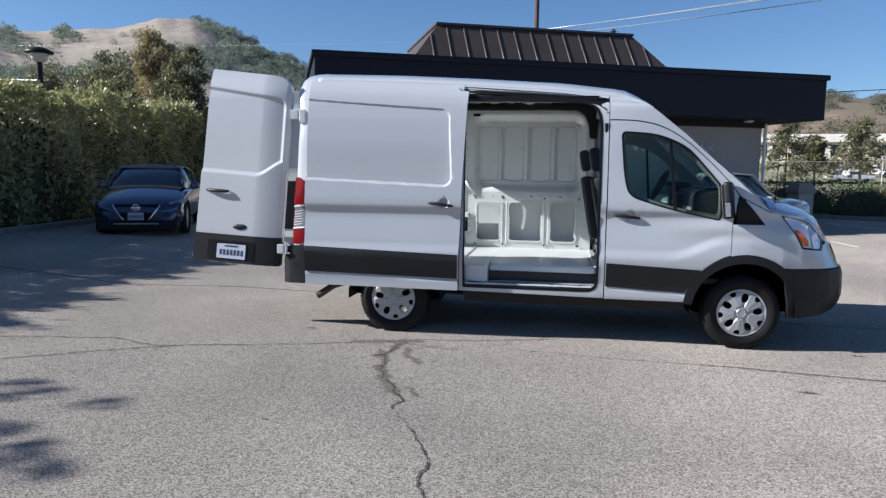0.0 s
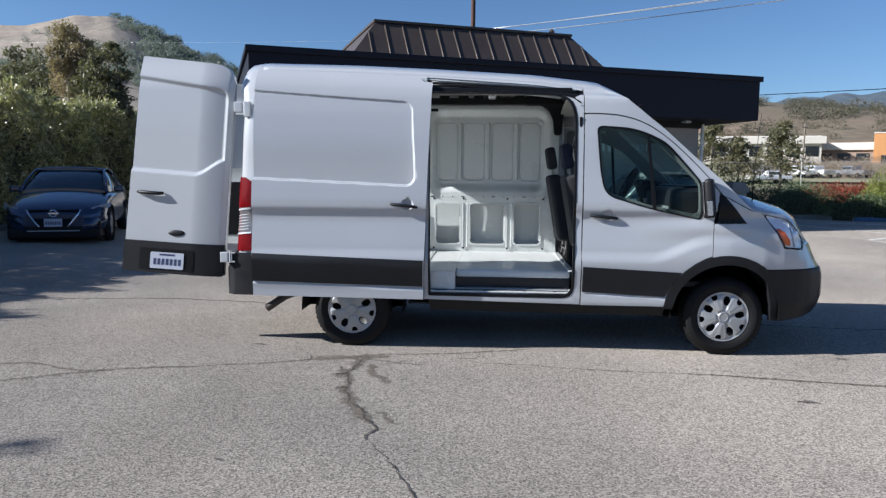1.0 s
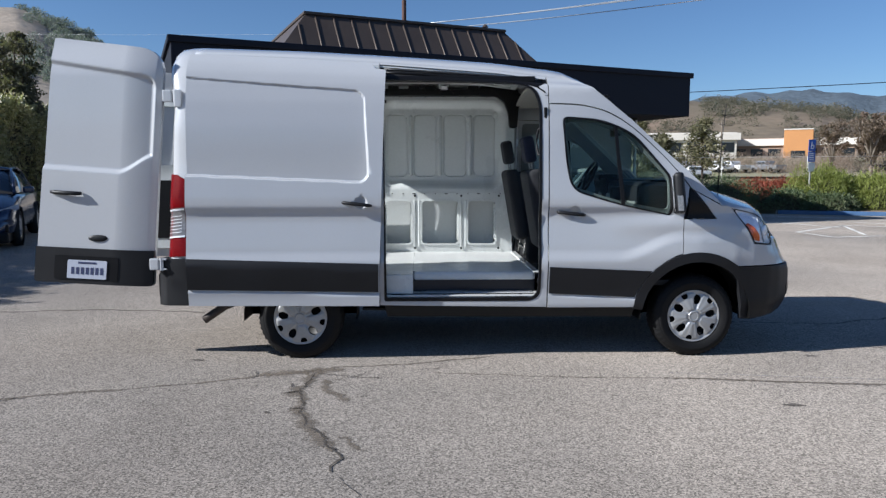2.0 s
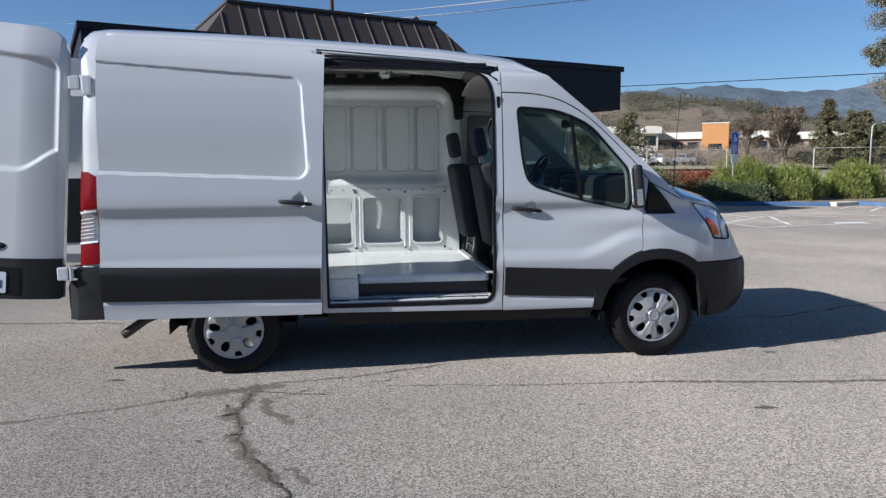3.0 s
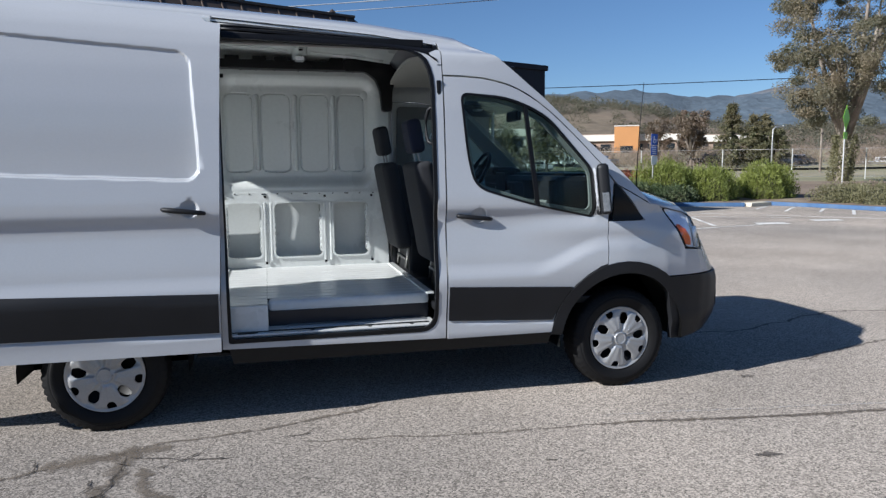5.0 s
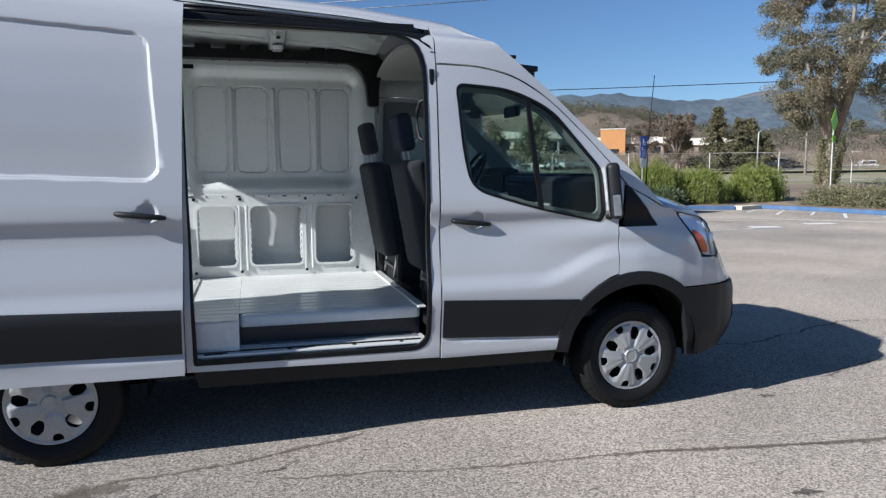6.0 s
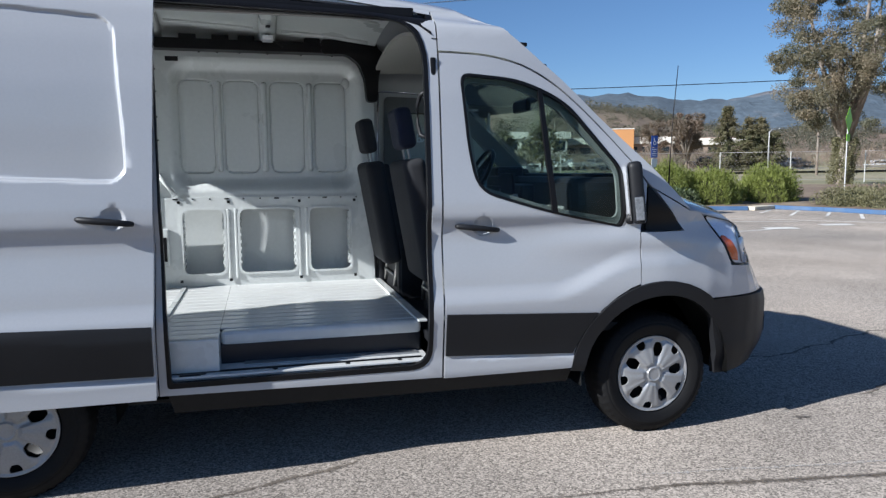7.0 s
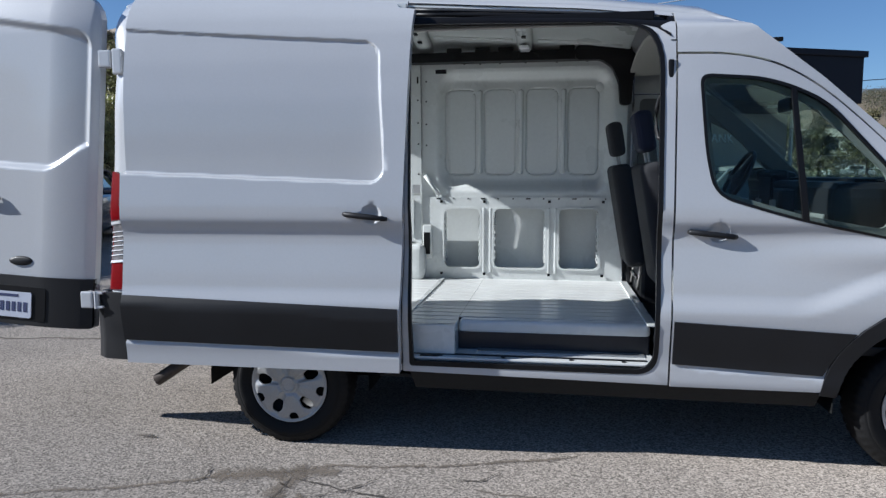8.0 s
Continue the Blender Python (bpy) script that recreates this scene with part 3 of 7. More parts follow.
def rear_hoop():
    """The rounded rim of the body round the rear doorway, up one side, over the roof and down the other."""
    sec = [(SIDE(z), z) for z in [0.78 + 0.06 * k for k in range(27)] + [2.38, 2.42, 2.45]] + [(-y, z) for y, z in ROOF_SEC[1:7]]
    sec = [(-y, z) for y, z in sec] + [(y, z) for y, z in reversed(sec[:-1])]
    low = [(-0.80, -0.02)] + [(_x, 1.03 - _y) for _x, _y in CORNER]
    high = [(-0.80, 0.004), (-0.86, 0.001), (-0.93, 0.003), (-0.985, 0.012), (-1.015, 0.04), (-1.025, 0.09), (-1.02, 0.16)]
    bm = bmesh.new()
    rings = []
    for i, (y, z) in enumerate(sec):
        ya, za = sec[max(0, i - 1)]
        yb, zb = sec[min(len(sec) - 1, i + 1)]
        k = math.hypot(yb - ya, zb - za)
        ny, nz = -(zb - za) / k, (yb - ya) / k
        over, mix = sstep((z - 2.2) / 0.26), sstep((z - 2.0) / 0.4)
        ring = []
        for (x0, d0), (x1, d1) in zip(low, high):
            lean = -0.055 * (1.5 - z) * sstep((-0.86 - x0) / 0.07) * (1 - mix)
            inset = d0 + (d1 - d0) * mix - 0.035 * sstep((z - 1.5) / 0.5) * (1 - sstep((z - 2.28) / 0.2))
            ring.append(bm.verts.new((x0 + (x1 - x0) * mix + lean, y - ny * inset, z + ROOFDROP(-0.86) * over - nz * inset)))
        rings.append(ring)
    for a, b in zip(rings, rings[1:]):
        for k in range(len(a) - 1):
            bm.faces.new((a[k], a[k + 1], b[k + 1], b[k])).smooth = True
    bmesh.ops.recalc_face_normals(bm, faces=bm.faces)
    bmesh.ops.solidify(bm, geom=bm.faces[:], thickness=0.02)
    return bm


part("rear_rim", rear_hoop(), WHITE, van, "white rounded rim of the rear doorway")
for s_ in (-1, 1):
    part("hinge_plate", one_box((-0.925, s_ * (SIDE(2.13) + 0.06), 2.13), (0.06, 0.03, 0.14), 0.013, pose(0, 0, 0), 3), WHITE, van)
    lamp = part("tail_light", panel([[(0.004, 0.875), (0.205, 0.86), (0.205, 1.53), (0.085, 1.527), (0.02, 1.49)]], lambda u, v, d, s=s_: corner(u, v, d, s, 0.012), 0.03, 0.03), REDLENS, van, "tall red and clear tail light")
    part("reverse_lens", panel([[(0.024, 1.03), (0.196, 1.005), (0.196, 1.245), (0.026, 1.265)]], lambda u, v, d, s=s_: corner(u, v, d, s, 0.0135), 0.012, 0.04), surf("reverse_lens", (0.16, 0.155, 0.16), 0.15, var=0.4, scale=30, fine=90, coat=0.8), lamp)
    for z0, thick in ((1.028, 0.014), (1.066, 0.005), (1.092, 0.005), (1.118, 0.005), (1.144, 0.005), (1.17, 0.005), (1.196, 0.005), (1.244, 0.014)):
        edge = 0.03 if thick > 0.01 else 0.05
        part("lens_rib", panel([[(edge, z0), (0.18, z0 - 0.02), (0.18, z0 + thick - 0.02), (edge, z0 + thick)]], lambda u, v, d, s=s_: corner(u, v, d, s, 0.0175), 0.006, 0.012), LAMPSILVER, lamp)
    part("bumper_corner", panel([[(-0.0, 0.47), (_cu[-1], 0.46), (_cu[-1], 0.84), (0.12, 0.85), (0, 0.855)]], lambda u, v, d, s=s_: corner(u, v, d, s, 0.03) - Vector((0.06 * sstep(u / 0.12), 0, 0)), 0.05, 0.08), PLASTIC, van)
part("rear_bumper", one_box((-1.12, 0, 0.60), (0.16, 1.7, 0.22), 0.03), PLASTIC, van)
part("rear_sill", one_box((-1.06, 0, 0.70), (0.08, 1.62, 0.05), 0.01), WHITE, van)

# sliding door, slid back along the flank


def shift(u):
    """How far the opened door stands off the flank: a little more at its tail."""
    return 0.072 + 0.048 * (0.7 - u)


def slide_skin(u, v, d):
    """The door's outer face: a large pressed panel inside a smooth frame."""
    inx = min(u + 1.4, 0.588 - u - 0.03 * sstep((v - 1.5) / 0.7))
    inz = min(v - 1.512 + 0.055 * (u + 0.82) / 1.4, 2.285 - 0.085 * (u + 0.82) / 1.4 - v)
    if inx > 0 and inz > 0:
        e = min(inz, inx if u > 0.3 else 1.0)
        if u > 0.3 and inx < 0.09 and inz < 0.09:
            e = 0.09 - math.hypot(0.09 - inx, 0.09 - inz)
    else:
        e = -0.01
    d2 = 0.014 * sstep(e / (0.016 if inz < inx or u < 0.3 else 0.013)) + dish(u, v, 0.492, 1.297)
    if e > 0:
        d2 += 0.046 * sstep(e / 0.02) * max(0.0, (2.2 - v) / 0.7) ** 1.7
    d2 -= 0.012 * sstep((0.594 - 0.023 * u - v) / 0.02)
    return skin(u, v, d + d2, -1, shift(u))


outline = [(0.662, 0.466), (0.668, 0.8), (0.688, 1.4), (0.708, 2.0), (0.722, 2.385), (0.64, 2.392), (0.61, 2.425), (0.3, 2.435), (-0.3, 2.442), (-0.838, 2.445), (-0.842, 2.2), (-0.843, 1.53), (-0.85, 0.9), (-0.845, 0.487)]
extra = [(1, v) for v in (0.575, 0.585, 0.595, 0.605, 0.615, 1.455, 1.465, 1.475, 1.485, 1.495, 1.505, 1.515, 1.525, 1.535, 2.26, 2.27, 2.28, 2.29, 2.17, 2.18, 2.19, 2.20, 2.21, 2.22, 2.23, 2.24, 2.25)] + [(0, v) for v in (0.558, 0.565, 0.572, 0.58, 0.588, 0.545, 0.53, 0.51)] + dish_lines(0.492, 1.297)
slider = part("sliding_door", panel([outline], slide_skin, 0.05, 0.035, extra), WHITE, van, "white sliding side door pushed fully back")
part("side_moulding", panel([[(0.656, 0.582), (0.660, 0.815), (-0.846, 0.866), (-0.846, 0.618)]], lambda u, v, d: skin(u, v, d, -1, shift(u) + 0.004 + 0.012 * min(1.0, max(0.0, (0.84 - 0.035 * u - v) / 0.06))), 0.03, 0.03), PLASTIC, slider)
handle_at(slider, 0.492, 1.297, -1, shift(0.49), 3.4)
part("door_edge", panel([[(0.62, 0.5), (0.662, 0.5), (0.708, 2.3), (0.66, 2.3)]], lambda u, v, d: skin(u, v, d + 0.05, -1, shift(u)), 0.04, 0.2), DARKTRIM, slider)


# rear doors, swung open to about a right angle
def rear_door(side):
    hinge = Vector((-1.135, side * 1.0, 0))
    turn = radians(86.5 if side < 0 else 88)

    def put(u, v, d):
        """u: from the hinge to the free edge, v: height; d: into the door."""
        lean = 0.088 * (1.5 - v)
        bow = 0.06 * sstep((v - 2.3) / 0.35)
        low = 1.508 + 0.07 * u + 0.16 * sstep((0.31 - u) / 0.30)
        top = 2.305 + 0.155 * u
        e = min(u - 0.035, v - low, top - v)
        if u < 0.15 and top - v < 0.1:
            e = 0.1 - math.hypot(max(0, 0.135 - u), max(0, v - top + 0.1))
        pan = 0.026 * sstep(e / 0.045) if e > 0 else 0.0
        tuck = 0.055 * max(0.0, (0.30 - u) / 0.30) ** 1.6 + 0.014 * sstep((0.05 - u) / 0.05)
        dd = d + pan + bow + tuck
        wide = u * 1.02 * (1 + 0.039 * (1.5 - v))
        wx, wy = -math.sin(turn) * wide, side * -math.cos(turn) * wide
        nx, ny = -math.cos(turn), side * math.sin(turn)
        return Vector((hinge.x + wx - lean - nx * dd, hinge.y + wy - ny * dd, v))

    ow = rounded([(0.0, 0.61), (0.905, 0.658), (0.905, 2.615), (0.0, 2.515)], [0.02, 0.03, 0.02, 0.2], 6)
    skirt = rounded([(0.0, 0.612), (0.905, 0.66), (0.908, 0.948), (0.0, 0.905)], [0.02, 0.03, 0, 0])
    d_ = part("rear_door", panel([ow], put, 0.045, 0.0125 if side < 0 else 0.04, [(0, 0.035 + 0.0075 * k) for k in range(5)]), WHITE, van, "white rear door standing open")
    part("door_skirt", panel([skirt], lambda u, v, d: put(u, v, d - 0.016), 0.03, 0.06), PLASTIC, d_)
    inner = rounded([(0.08, 0.72), (0.82, 0.74), (0.82, 2.36), (0.08, 2.32)], 0.05, 4)
    part("inner_panel", panel([inner, rounded([(0.16, 1.62), (0.74, 1.62), (0.74, 2.24), (0.16, 2.22)], 0.06, 4), rounded([(0.16, 0.86), (0.74, 0.86), (0.74, 1.36), (0.16, 1.36)], 0.06, 4)], lambda u, v, d: put(u, v, d + 0.047), 0.035, 0.1), INNER, d_)
    part("inner_trim", panel([rounded([(0.12, 0.84), (0.78, 0.84), (0.78, 1.46), (0.12, 1.46)], 0.05, 4)], lambda u, v, d: put(u, v, d + 0.078), 0.012, 0.12), DARKTRIM, d_)
    for z_, xh, yh in ((0.81, -1.135, 1.065), (2.15, -1.01, 0.975)):
        b = bmesh.new()
        cone(b, (xh + 0.05, side * yh, z_ - 0.05), (xh + 0.05, side * yh, z_ + 0.05), 0.016, 0.016, 12)
        box(b, (xh - 0.005, side * yh, z_), (0.075, 0.035, 0.095), 0.012, None, 3)
        box(b, (xh - 0.03, side * (yh - 0.035), z_), (0.03, 0.07, 0.085), 0.01, None, 3)
        for dz in (-0.04, 0.04):
            box(b, (xh + 0.07, side * (yh - 0.012), z_ + dz), (0.045, 0.05, 0.014), 0.004)
        part("hinge", b, WHITE, d_)
    if side > 0:
        b = bmesh.new()
        tube(b, [put(0.30 + 0.22 * math.cos(a), 1.12 + 0.2 * math.sin(a), 0.10) for a in (0.3 + 0.35 * k for k in range(14))], 0.013, 8)
        part("pull_strap", b, PLASTIC, d_)
    if side < 0:
        b = bmesh.new()
        tube(b, [put(0.57, 1.376, -0.012), put(0.61, 1.376, -0.034), put(0.69, 1.38, -0.036), put(0.78, 1.386, -0.03), put(0.82, 1.388, -0.008)], [0.012, 0.017, 0.018, 0.017, 0.012], 8)
        part("handle", b, PLASTIC, d_, "black plastic door handle")
        b = bmesh.new()
        c = put(0.425, 1.012, -0.002)
        lathe(b, [(0.0005, 0.012), (0.6, 0.011), (0.9, 0.007), (1.0, 0.0)], Matrix.Translation(c) @ Vector((0, -1, 0)).to_track_quat("Z", "Y").to_matrix().to_4x4() @ Matrix.Diagonal((0.08, 0.028, 1, 1)), 24)
        part("badge", b, PLASTIC, d_, "dark oval badge")
        plate = part("number_plate", panel([rounded([(0.335, 0.675), (0.645, 0.69), (0.645, 0.84), (0.335, 0.826)], 0.012)], lambda u, v, d: put(u, v, d - 0.024), 0.006, 0.3), PLATE, d_, "white number plate with dark characters")
        for k in range(7):
            u0 = 0.362 + 0.038 * k
            part("plate_mark", panel([[(u0, 0.713 + 0.0018 * k), (u0 + 0.022, 0.714 + 0.0018 * k), (u0 + 0.022, 0.77 + 0.0018 * k), (u0, 0.769 + 0.0018 * k)]], lambda u, v, d: put(u, v, d - 0.0265), 0.003, 0.3), PLATEBLUE, plate)
        part("plate_top_mark", panel([[(0.42, 0.802), (0.56, 0.808), (0.56, 0.823), (0.42, 0.817)]], lambda u, v, d: put(u, v, d - 0.0265), 0.003, 0.3), PLATEBLUE, plate)
        part("plate_recess", panel([rounded([(0.25, 0.655), (0.75, 0.68), (0.75, 0.88), (0.25, 0.855)], 0.02)], lambda u, v, d: put(u, v, d - 0.0195), 0.003, 0.3), DARKTRIM, d_)
    return d_


rear_door(-1)
rear_door(1)


# wheels
def tyre_mesh(m, r=0.352, w=0.23, rim=0.213):
    bm = bmesh.new()
    prof = [(rim, -w / 2 + 0.02), (rim + 0.012, -w / 2 + 0.008), (rim + 0.05, -w / 2), (rim + 0.062, -w / 2 - 0.002), (rim + 0.07, -w / 2 + 0.001), (r - 0.058, -w / 2 + 0.003), (r - 0.053, -w / 2 + 0.0005), (r - 0.045, -w / 2 + 0.006), (r - 0.016, -w / 2 + 0.018), (r - 0.004, -w / 2 + 0.04)]
    for h in (-0.055, -0.045, -0.01, 0.0, 0.035, 0.045):
        prof.append((r - (0.008 if h in (-0.045, 0.0, 0.045) else 0.0), h + 0.002))
    prof += [(a, -b) for a, b in reversed(prof[:10])]
    seg = 144
    rings = []
    for rr, h in prof:
        lug = 0.009 if rr > r - 0.02 and abs(h) > 0.05 else 0.0
        ring = []
        for k in range(seg):
            a = 2 * math.pi * k / seg
            q = rr - (lug if k % 3 == 0 else 0.0)
            ring.append(bm.verts.new(m @ Vector((q * math.cos(a), q * math.sin(a), h))))
        rings.append(ring)
    for a, b in zip(rings, rings[1:]):
        for k in range(seg):
            bm.faces.new((a[k], a[(k + 1) % seg], b[(k + 1) % seg], b[k])).smooth = True
    bmesh.ops.recalc_face_normals(bm, faces=bm.faces)
    return bm


def cover_mesh(m, r=0.205):
    """A silver wheel cover: five forked spokes round large openings, small openings at the rim."""
    def polar(a, rr):
        return (rr * r * math.cos(radians(a)), rr * r * math.sin(radians(a)))

    loops = [arc(0, 0, r, 0, 360, 60)[:-1]]
    for i in range(5):
        a = 72 * i
        loops.append(rounded([polar(a - 10, 0.47), polar(a - 13, 0.68), polar(a - 6, 0.84), polar(a + 6, 0.84), polar(a + 13, 0.68), polar(a + 10, 0.47)], 0.012, 4))
        loops.append(rounded([polar(a + 31, 0.74), polar(a + 27.5, 0.83), polar(a + 28.5, 0.93), polar(a + 43.5, 0.93), polar(a + 44.5, 0.83), polar(a + 41, 0.74)], 0.008, 3))

    def put(u, v, d):
        rr = math.hypot(u, v) / r
        a = math.atan2(v, u)
        h = 0.016 * (1 - rr * rr) + 0.007 * sstep((rr - 0.93) / 0.05)
        h += 0.008 * sstep((rr - 0.22) / 0.1) * sstep((0.95 - rr) / 0.1) * (0.3 - math.cos(5 * a) + 0.9 * math.exp(-((abs(((math.degrees(a) + 36) % 72) - 36) - 15) / 7.0) ** 2))
        h += 0.010 * sstep((0.215 - rr) / 0.03) - 0.004 * sstep((0.17 - rr) / 0.03)
        return m @ Vector((u, v, h - d))

    return panel(loops, put, 0.009, 0.0085)


def wheel(parent, x, y, side, z=0.345, r=0.352, w=0.23, spin=0.0, cover=None):
    m = Matrix.Translation((x, y, z)) @ (Vector((0, side, 0)).to_track_quat("Z", "Y").to_matrix().to_4x4()) @ pose(0, 0, 0, 0, 0, spin)
    t = part("wheel", tyre_mesh(m, r, w, r * 0.635), RUBBER, parent, "black tyre on silver wheel")
    back = bmesh.new()
    lathe(back, [(0.0005, 0.03), (r * 0.62, 0.045), (r * 0.64, 0.08), (r * 0.64, -0.1)], m, 40)
    part("rim", back, DARKTRIM, t)
    part("wheel_cover", cover_mesh(m @ Matrix.Translation((0, 0, w / 2 - 0.02)), r * 0.625), cover or SILVER, t, "silver wheel cover with five forked spokes")
    return t


wheel(van, HUB_F, -0.865, -1, spin=8)
wheel(van, HUB_R, -0.865, -1, 0.34, spin=26)
wheel(van, HUB_F, 0.865, 1)
wheel(van, HUB_R, 0.865, 1, spin=40)
for cx in (HUB_F, HUB_R):
    for s_ in (-1, 1):
        b = bmesh.new()
        pts = arc(cx, 0.36, 0.465, -5, 185, 18)
        vs = [[b.verts.new((x, s_ * y, z)) for x, z in pts] for y in (1.0 if cx == HUB_F else 0.97, 0.66)]
        for k in range(len(pts) - 1):
            b.faces.new((vs[0][k], vs[0][k + 1], vs[1][k + 1], vs[1][k])).smooth = True
        b.faces.new(vs[1])
        bmesh.ops.solidify(b, geom=b.faces[:], thickness=0.012)
        part("wheel_well", b, UNDER, van)

# underbody
b = one_box((1.66, 0, 0.405), (2.3, 1.84, 0.02), 0.005)
part("floor_pan", b, UNDER, van)
b = one_box((1.55, 0, 0.50), (5.0, 1.30, 0.22), 0.03)
part("underbody", b, UNDER, van)
b = bmesh.new()
tube(b, [(-0.78, -1.0, 0.338), (-0.70, -0.975, 0.392), (-0.63, -0.93, 0.44), (-0.5, -0.80, 0.48), (-0.1, -0.5, 0.48)], 0.034, 14)
pipe = part("exhaust_pipe", b, surf("rusty_steel", (0.06, 0.05, 0.045), 0.55, metal=0.5, var=0.3, scale=12), van, "short dark steel exhaust tailpipe")
b = bmesh.new()
cone(b, (-0.7808, -1.0003, 0.3374), (-0.784, -1.0013, 0.3353), 0.028, 0.028, 14)
part("pipe_mouth", b, UNDER, pipe)
b = bmesh.new()
cone(b, (0, -0.8, 0.345), (0, 0.8, 0.345), 0.05, 0.05, 12)
part("rear_axle", b, UNDER, van)

# ---- the van: load space ----
FLOOR_Z = 0.70


def load_floor():
    bm = bmesh.new()
    y = -0.90
    prof = []
    while y < 0.80:
        prof += [(y, FLOOR_Z), (y + 0.055, FLOOR_Z), (y + 0.066, FLOOR_Z - 0.003), (y + 0.098, FLOOR_Z - 0.003), (y + 0.109, FLOOR_Z)]
        y += 0.109
    for x0, x1, y0 in ((-1.02, 0.93, -0.9), (0.932, 1.98, -0.71)):
        pr = [(max(a, y0), b) for a, b in prof if a > y0 - 0.1]
        r0 = [bm.verts.new((x0, a, b)) for a, b in pr]
        r1 = [bm.verts.new((x1, a, b)) for a, b in pr]
        for k in range(len(pr) - 1):
            bm.faces.new((r0[k], r0[k + 1], r1[k + 1], r1[k]))
    bmesh.ops.remove_doubles(bm, verts=bm.verts, dist=1e-5)
    bmesh.ops.recalc_face_normals(bm, faces=bm.faces)
    for f in bm.faces:
        if f.normal.z < 0:
            f.normal_flip()
    return bm


part("load_floor", load_floor(), FLOORPAINT, van, "ribbed white painted load floor")
part("floor_seam", one_box((0.62, 0, FLOOR_Z + 0.004), (0.03, 1.5, 0.008), 0.002), INNER, van)
part("floor_edge", one_box((1.985, -0.05, FLOOR_Z + 0.004), (0.05, 1.55, 0.012), 0.003), INNER, van)
# step well inside the doorway
part("floor_lip", one_box((1.46, -0.745, 0.662), (1.05, 0.09, 0.078), 0.034, None, 5), FLOORPAINT, van)
part("step_riser", one_box((1.455, -0.775, 0.585), (1.05, 0.02, 0.105), 0.008), surf("step_dark", (0.009, 0.011, 0.018), 0.3, var=0.2), van)
part("step_tread", one_box((1.34, -0.87, 0.528), (1.30, 0.23, 0.012), 0.003), FLOORPAINT, van)
part("step_end", one_box((0.80, -0.83, 0.612), (0.27, 0.20, 0.172), 0.008), INNER, van)
part("step_plate", one_box((1.50, -0.82, 0.538), (0.9, 0.07, 0.006), 0.002), surf("galvanised", (0.45, 0.46, 0.47), 0.35, metal=0.7, var=0.15, scale=14), van)
part("door_track", one_box((1.16, -0.955, 0.522), (0.92, 0.03, 0.022), 0.004), surf("galvanised", (0.45, 0.46, 0.47)), van)
part("track_groove", one_box((1.33, -0.925, 0.536), (1.24, 0.022, 0.006), 0.002), DARKTRIM, van)
part("track_catch", one_box((0.80, -0.965, 0.531), (0.10, 0.03, 0.022), 0.005), DARKTRIM, van)
part("sill_plate", one_box((1.34, -0.972, 0.503), (1.32, 0.05, 0.02), 0.004), surf("galvanised", (0.45, 0.46, 0.47)), van)
for x in (0.80, 0.86, 1.2, 1.56, 1.83):
    b = bmesh.new()
    lathe(b, [(0.0005, 0.004), (0.012, 0.004), (0.014, 0.0)], Matrix.Translation((x, -0.955, 0.533)), 12)
    part("bolt", b, DARKTRIM, van)


def wall_put(x, z, d, y0=0.775):
    """The inner face of the far side: pressed pan above, flat frame below."""
    bx = min(x - 0.56, 1.90 - x)
    bz = min(z - 1.37, 2.30 - z)
    pan = 0.0
    if bx > 0 and bz > 0:
        e = min(bx, bz)
        if bx < 0.16 and bz < 0.16:
            e = 0.16 - math.hypot(0.16 - bx, 0.16 - bz)
        pan = 0.075 * sstep(e / 0.10)
        for k, x0 in enumerate((0.622, 0.919, 1.243, 1.556)):
            x1 = x0 + (0.243, 0.253, 0.25, 0.24)[k]
            ex, ez = min(x - x0, x1 - x), min(z - 1.50, 2.16 - z)
            if ex > 0 and ez > 0:
                e2 = min(ex, ez)
                if ex < 0.06 and ez < 0.06:
                    e2 = 0.06 - math.hypot(0.06 - ex, 0.06 - ez)
                pan += 0.006 * sstep(e2 / 0.006) + 0.007 * sstep(e2 / 0.004) * sstep((0.014 - e2) / 0.005)
        for xr in (0.893, 1.206, 1.524):
            off = math.hypot(x - xr, max(0.0, 1.53 - z, z - 2.13))
            if off < 0.022:
                pan -= 0.022 * sstep((0.022 - off) / 0.013)
    lean = 0.02 * sstep((z - 1.4) / 0.9)
    return Vector((x, y0 + pan + d - lean, z))


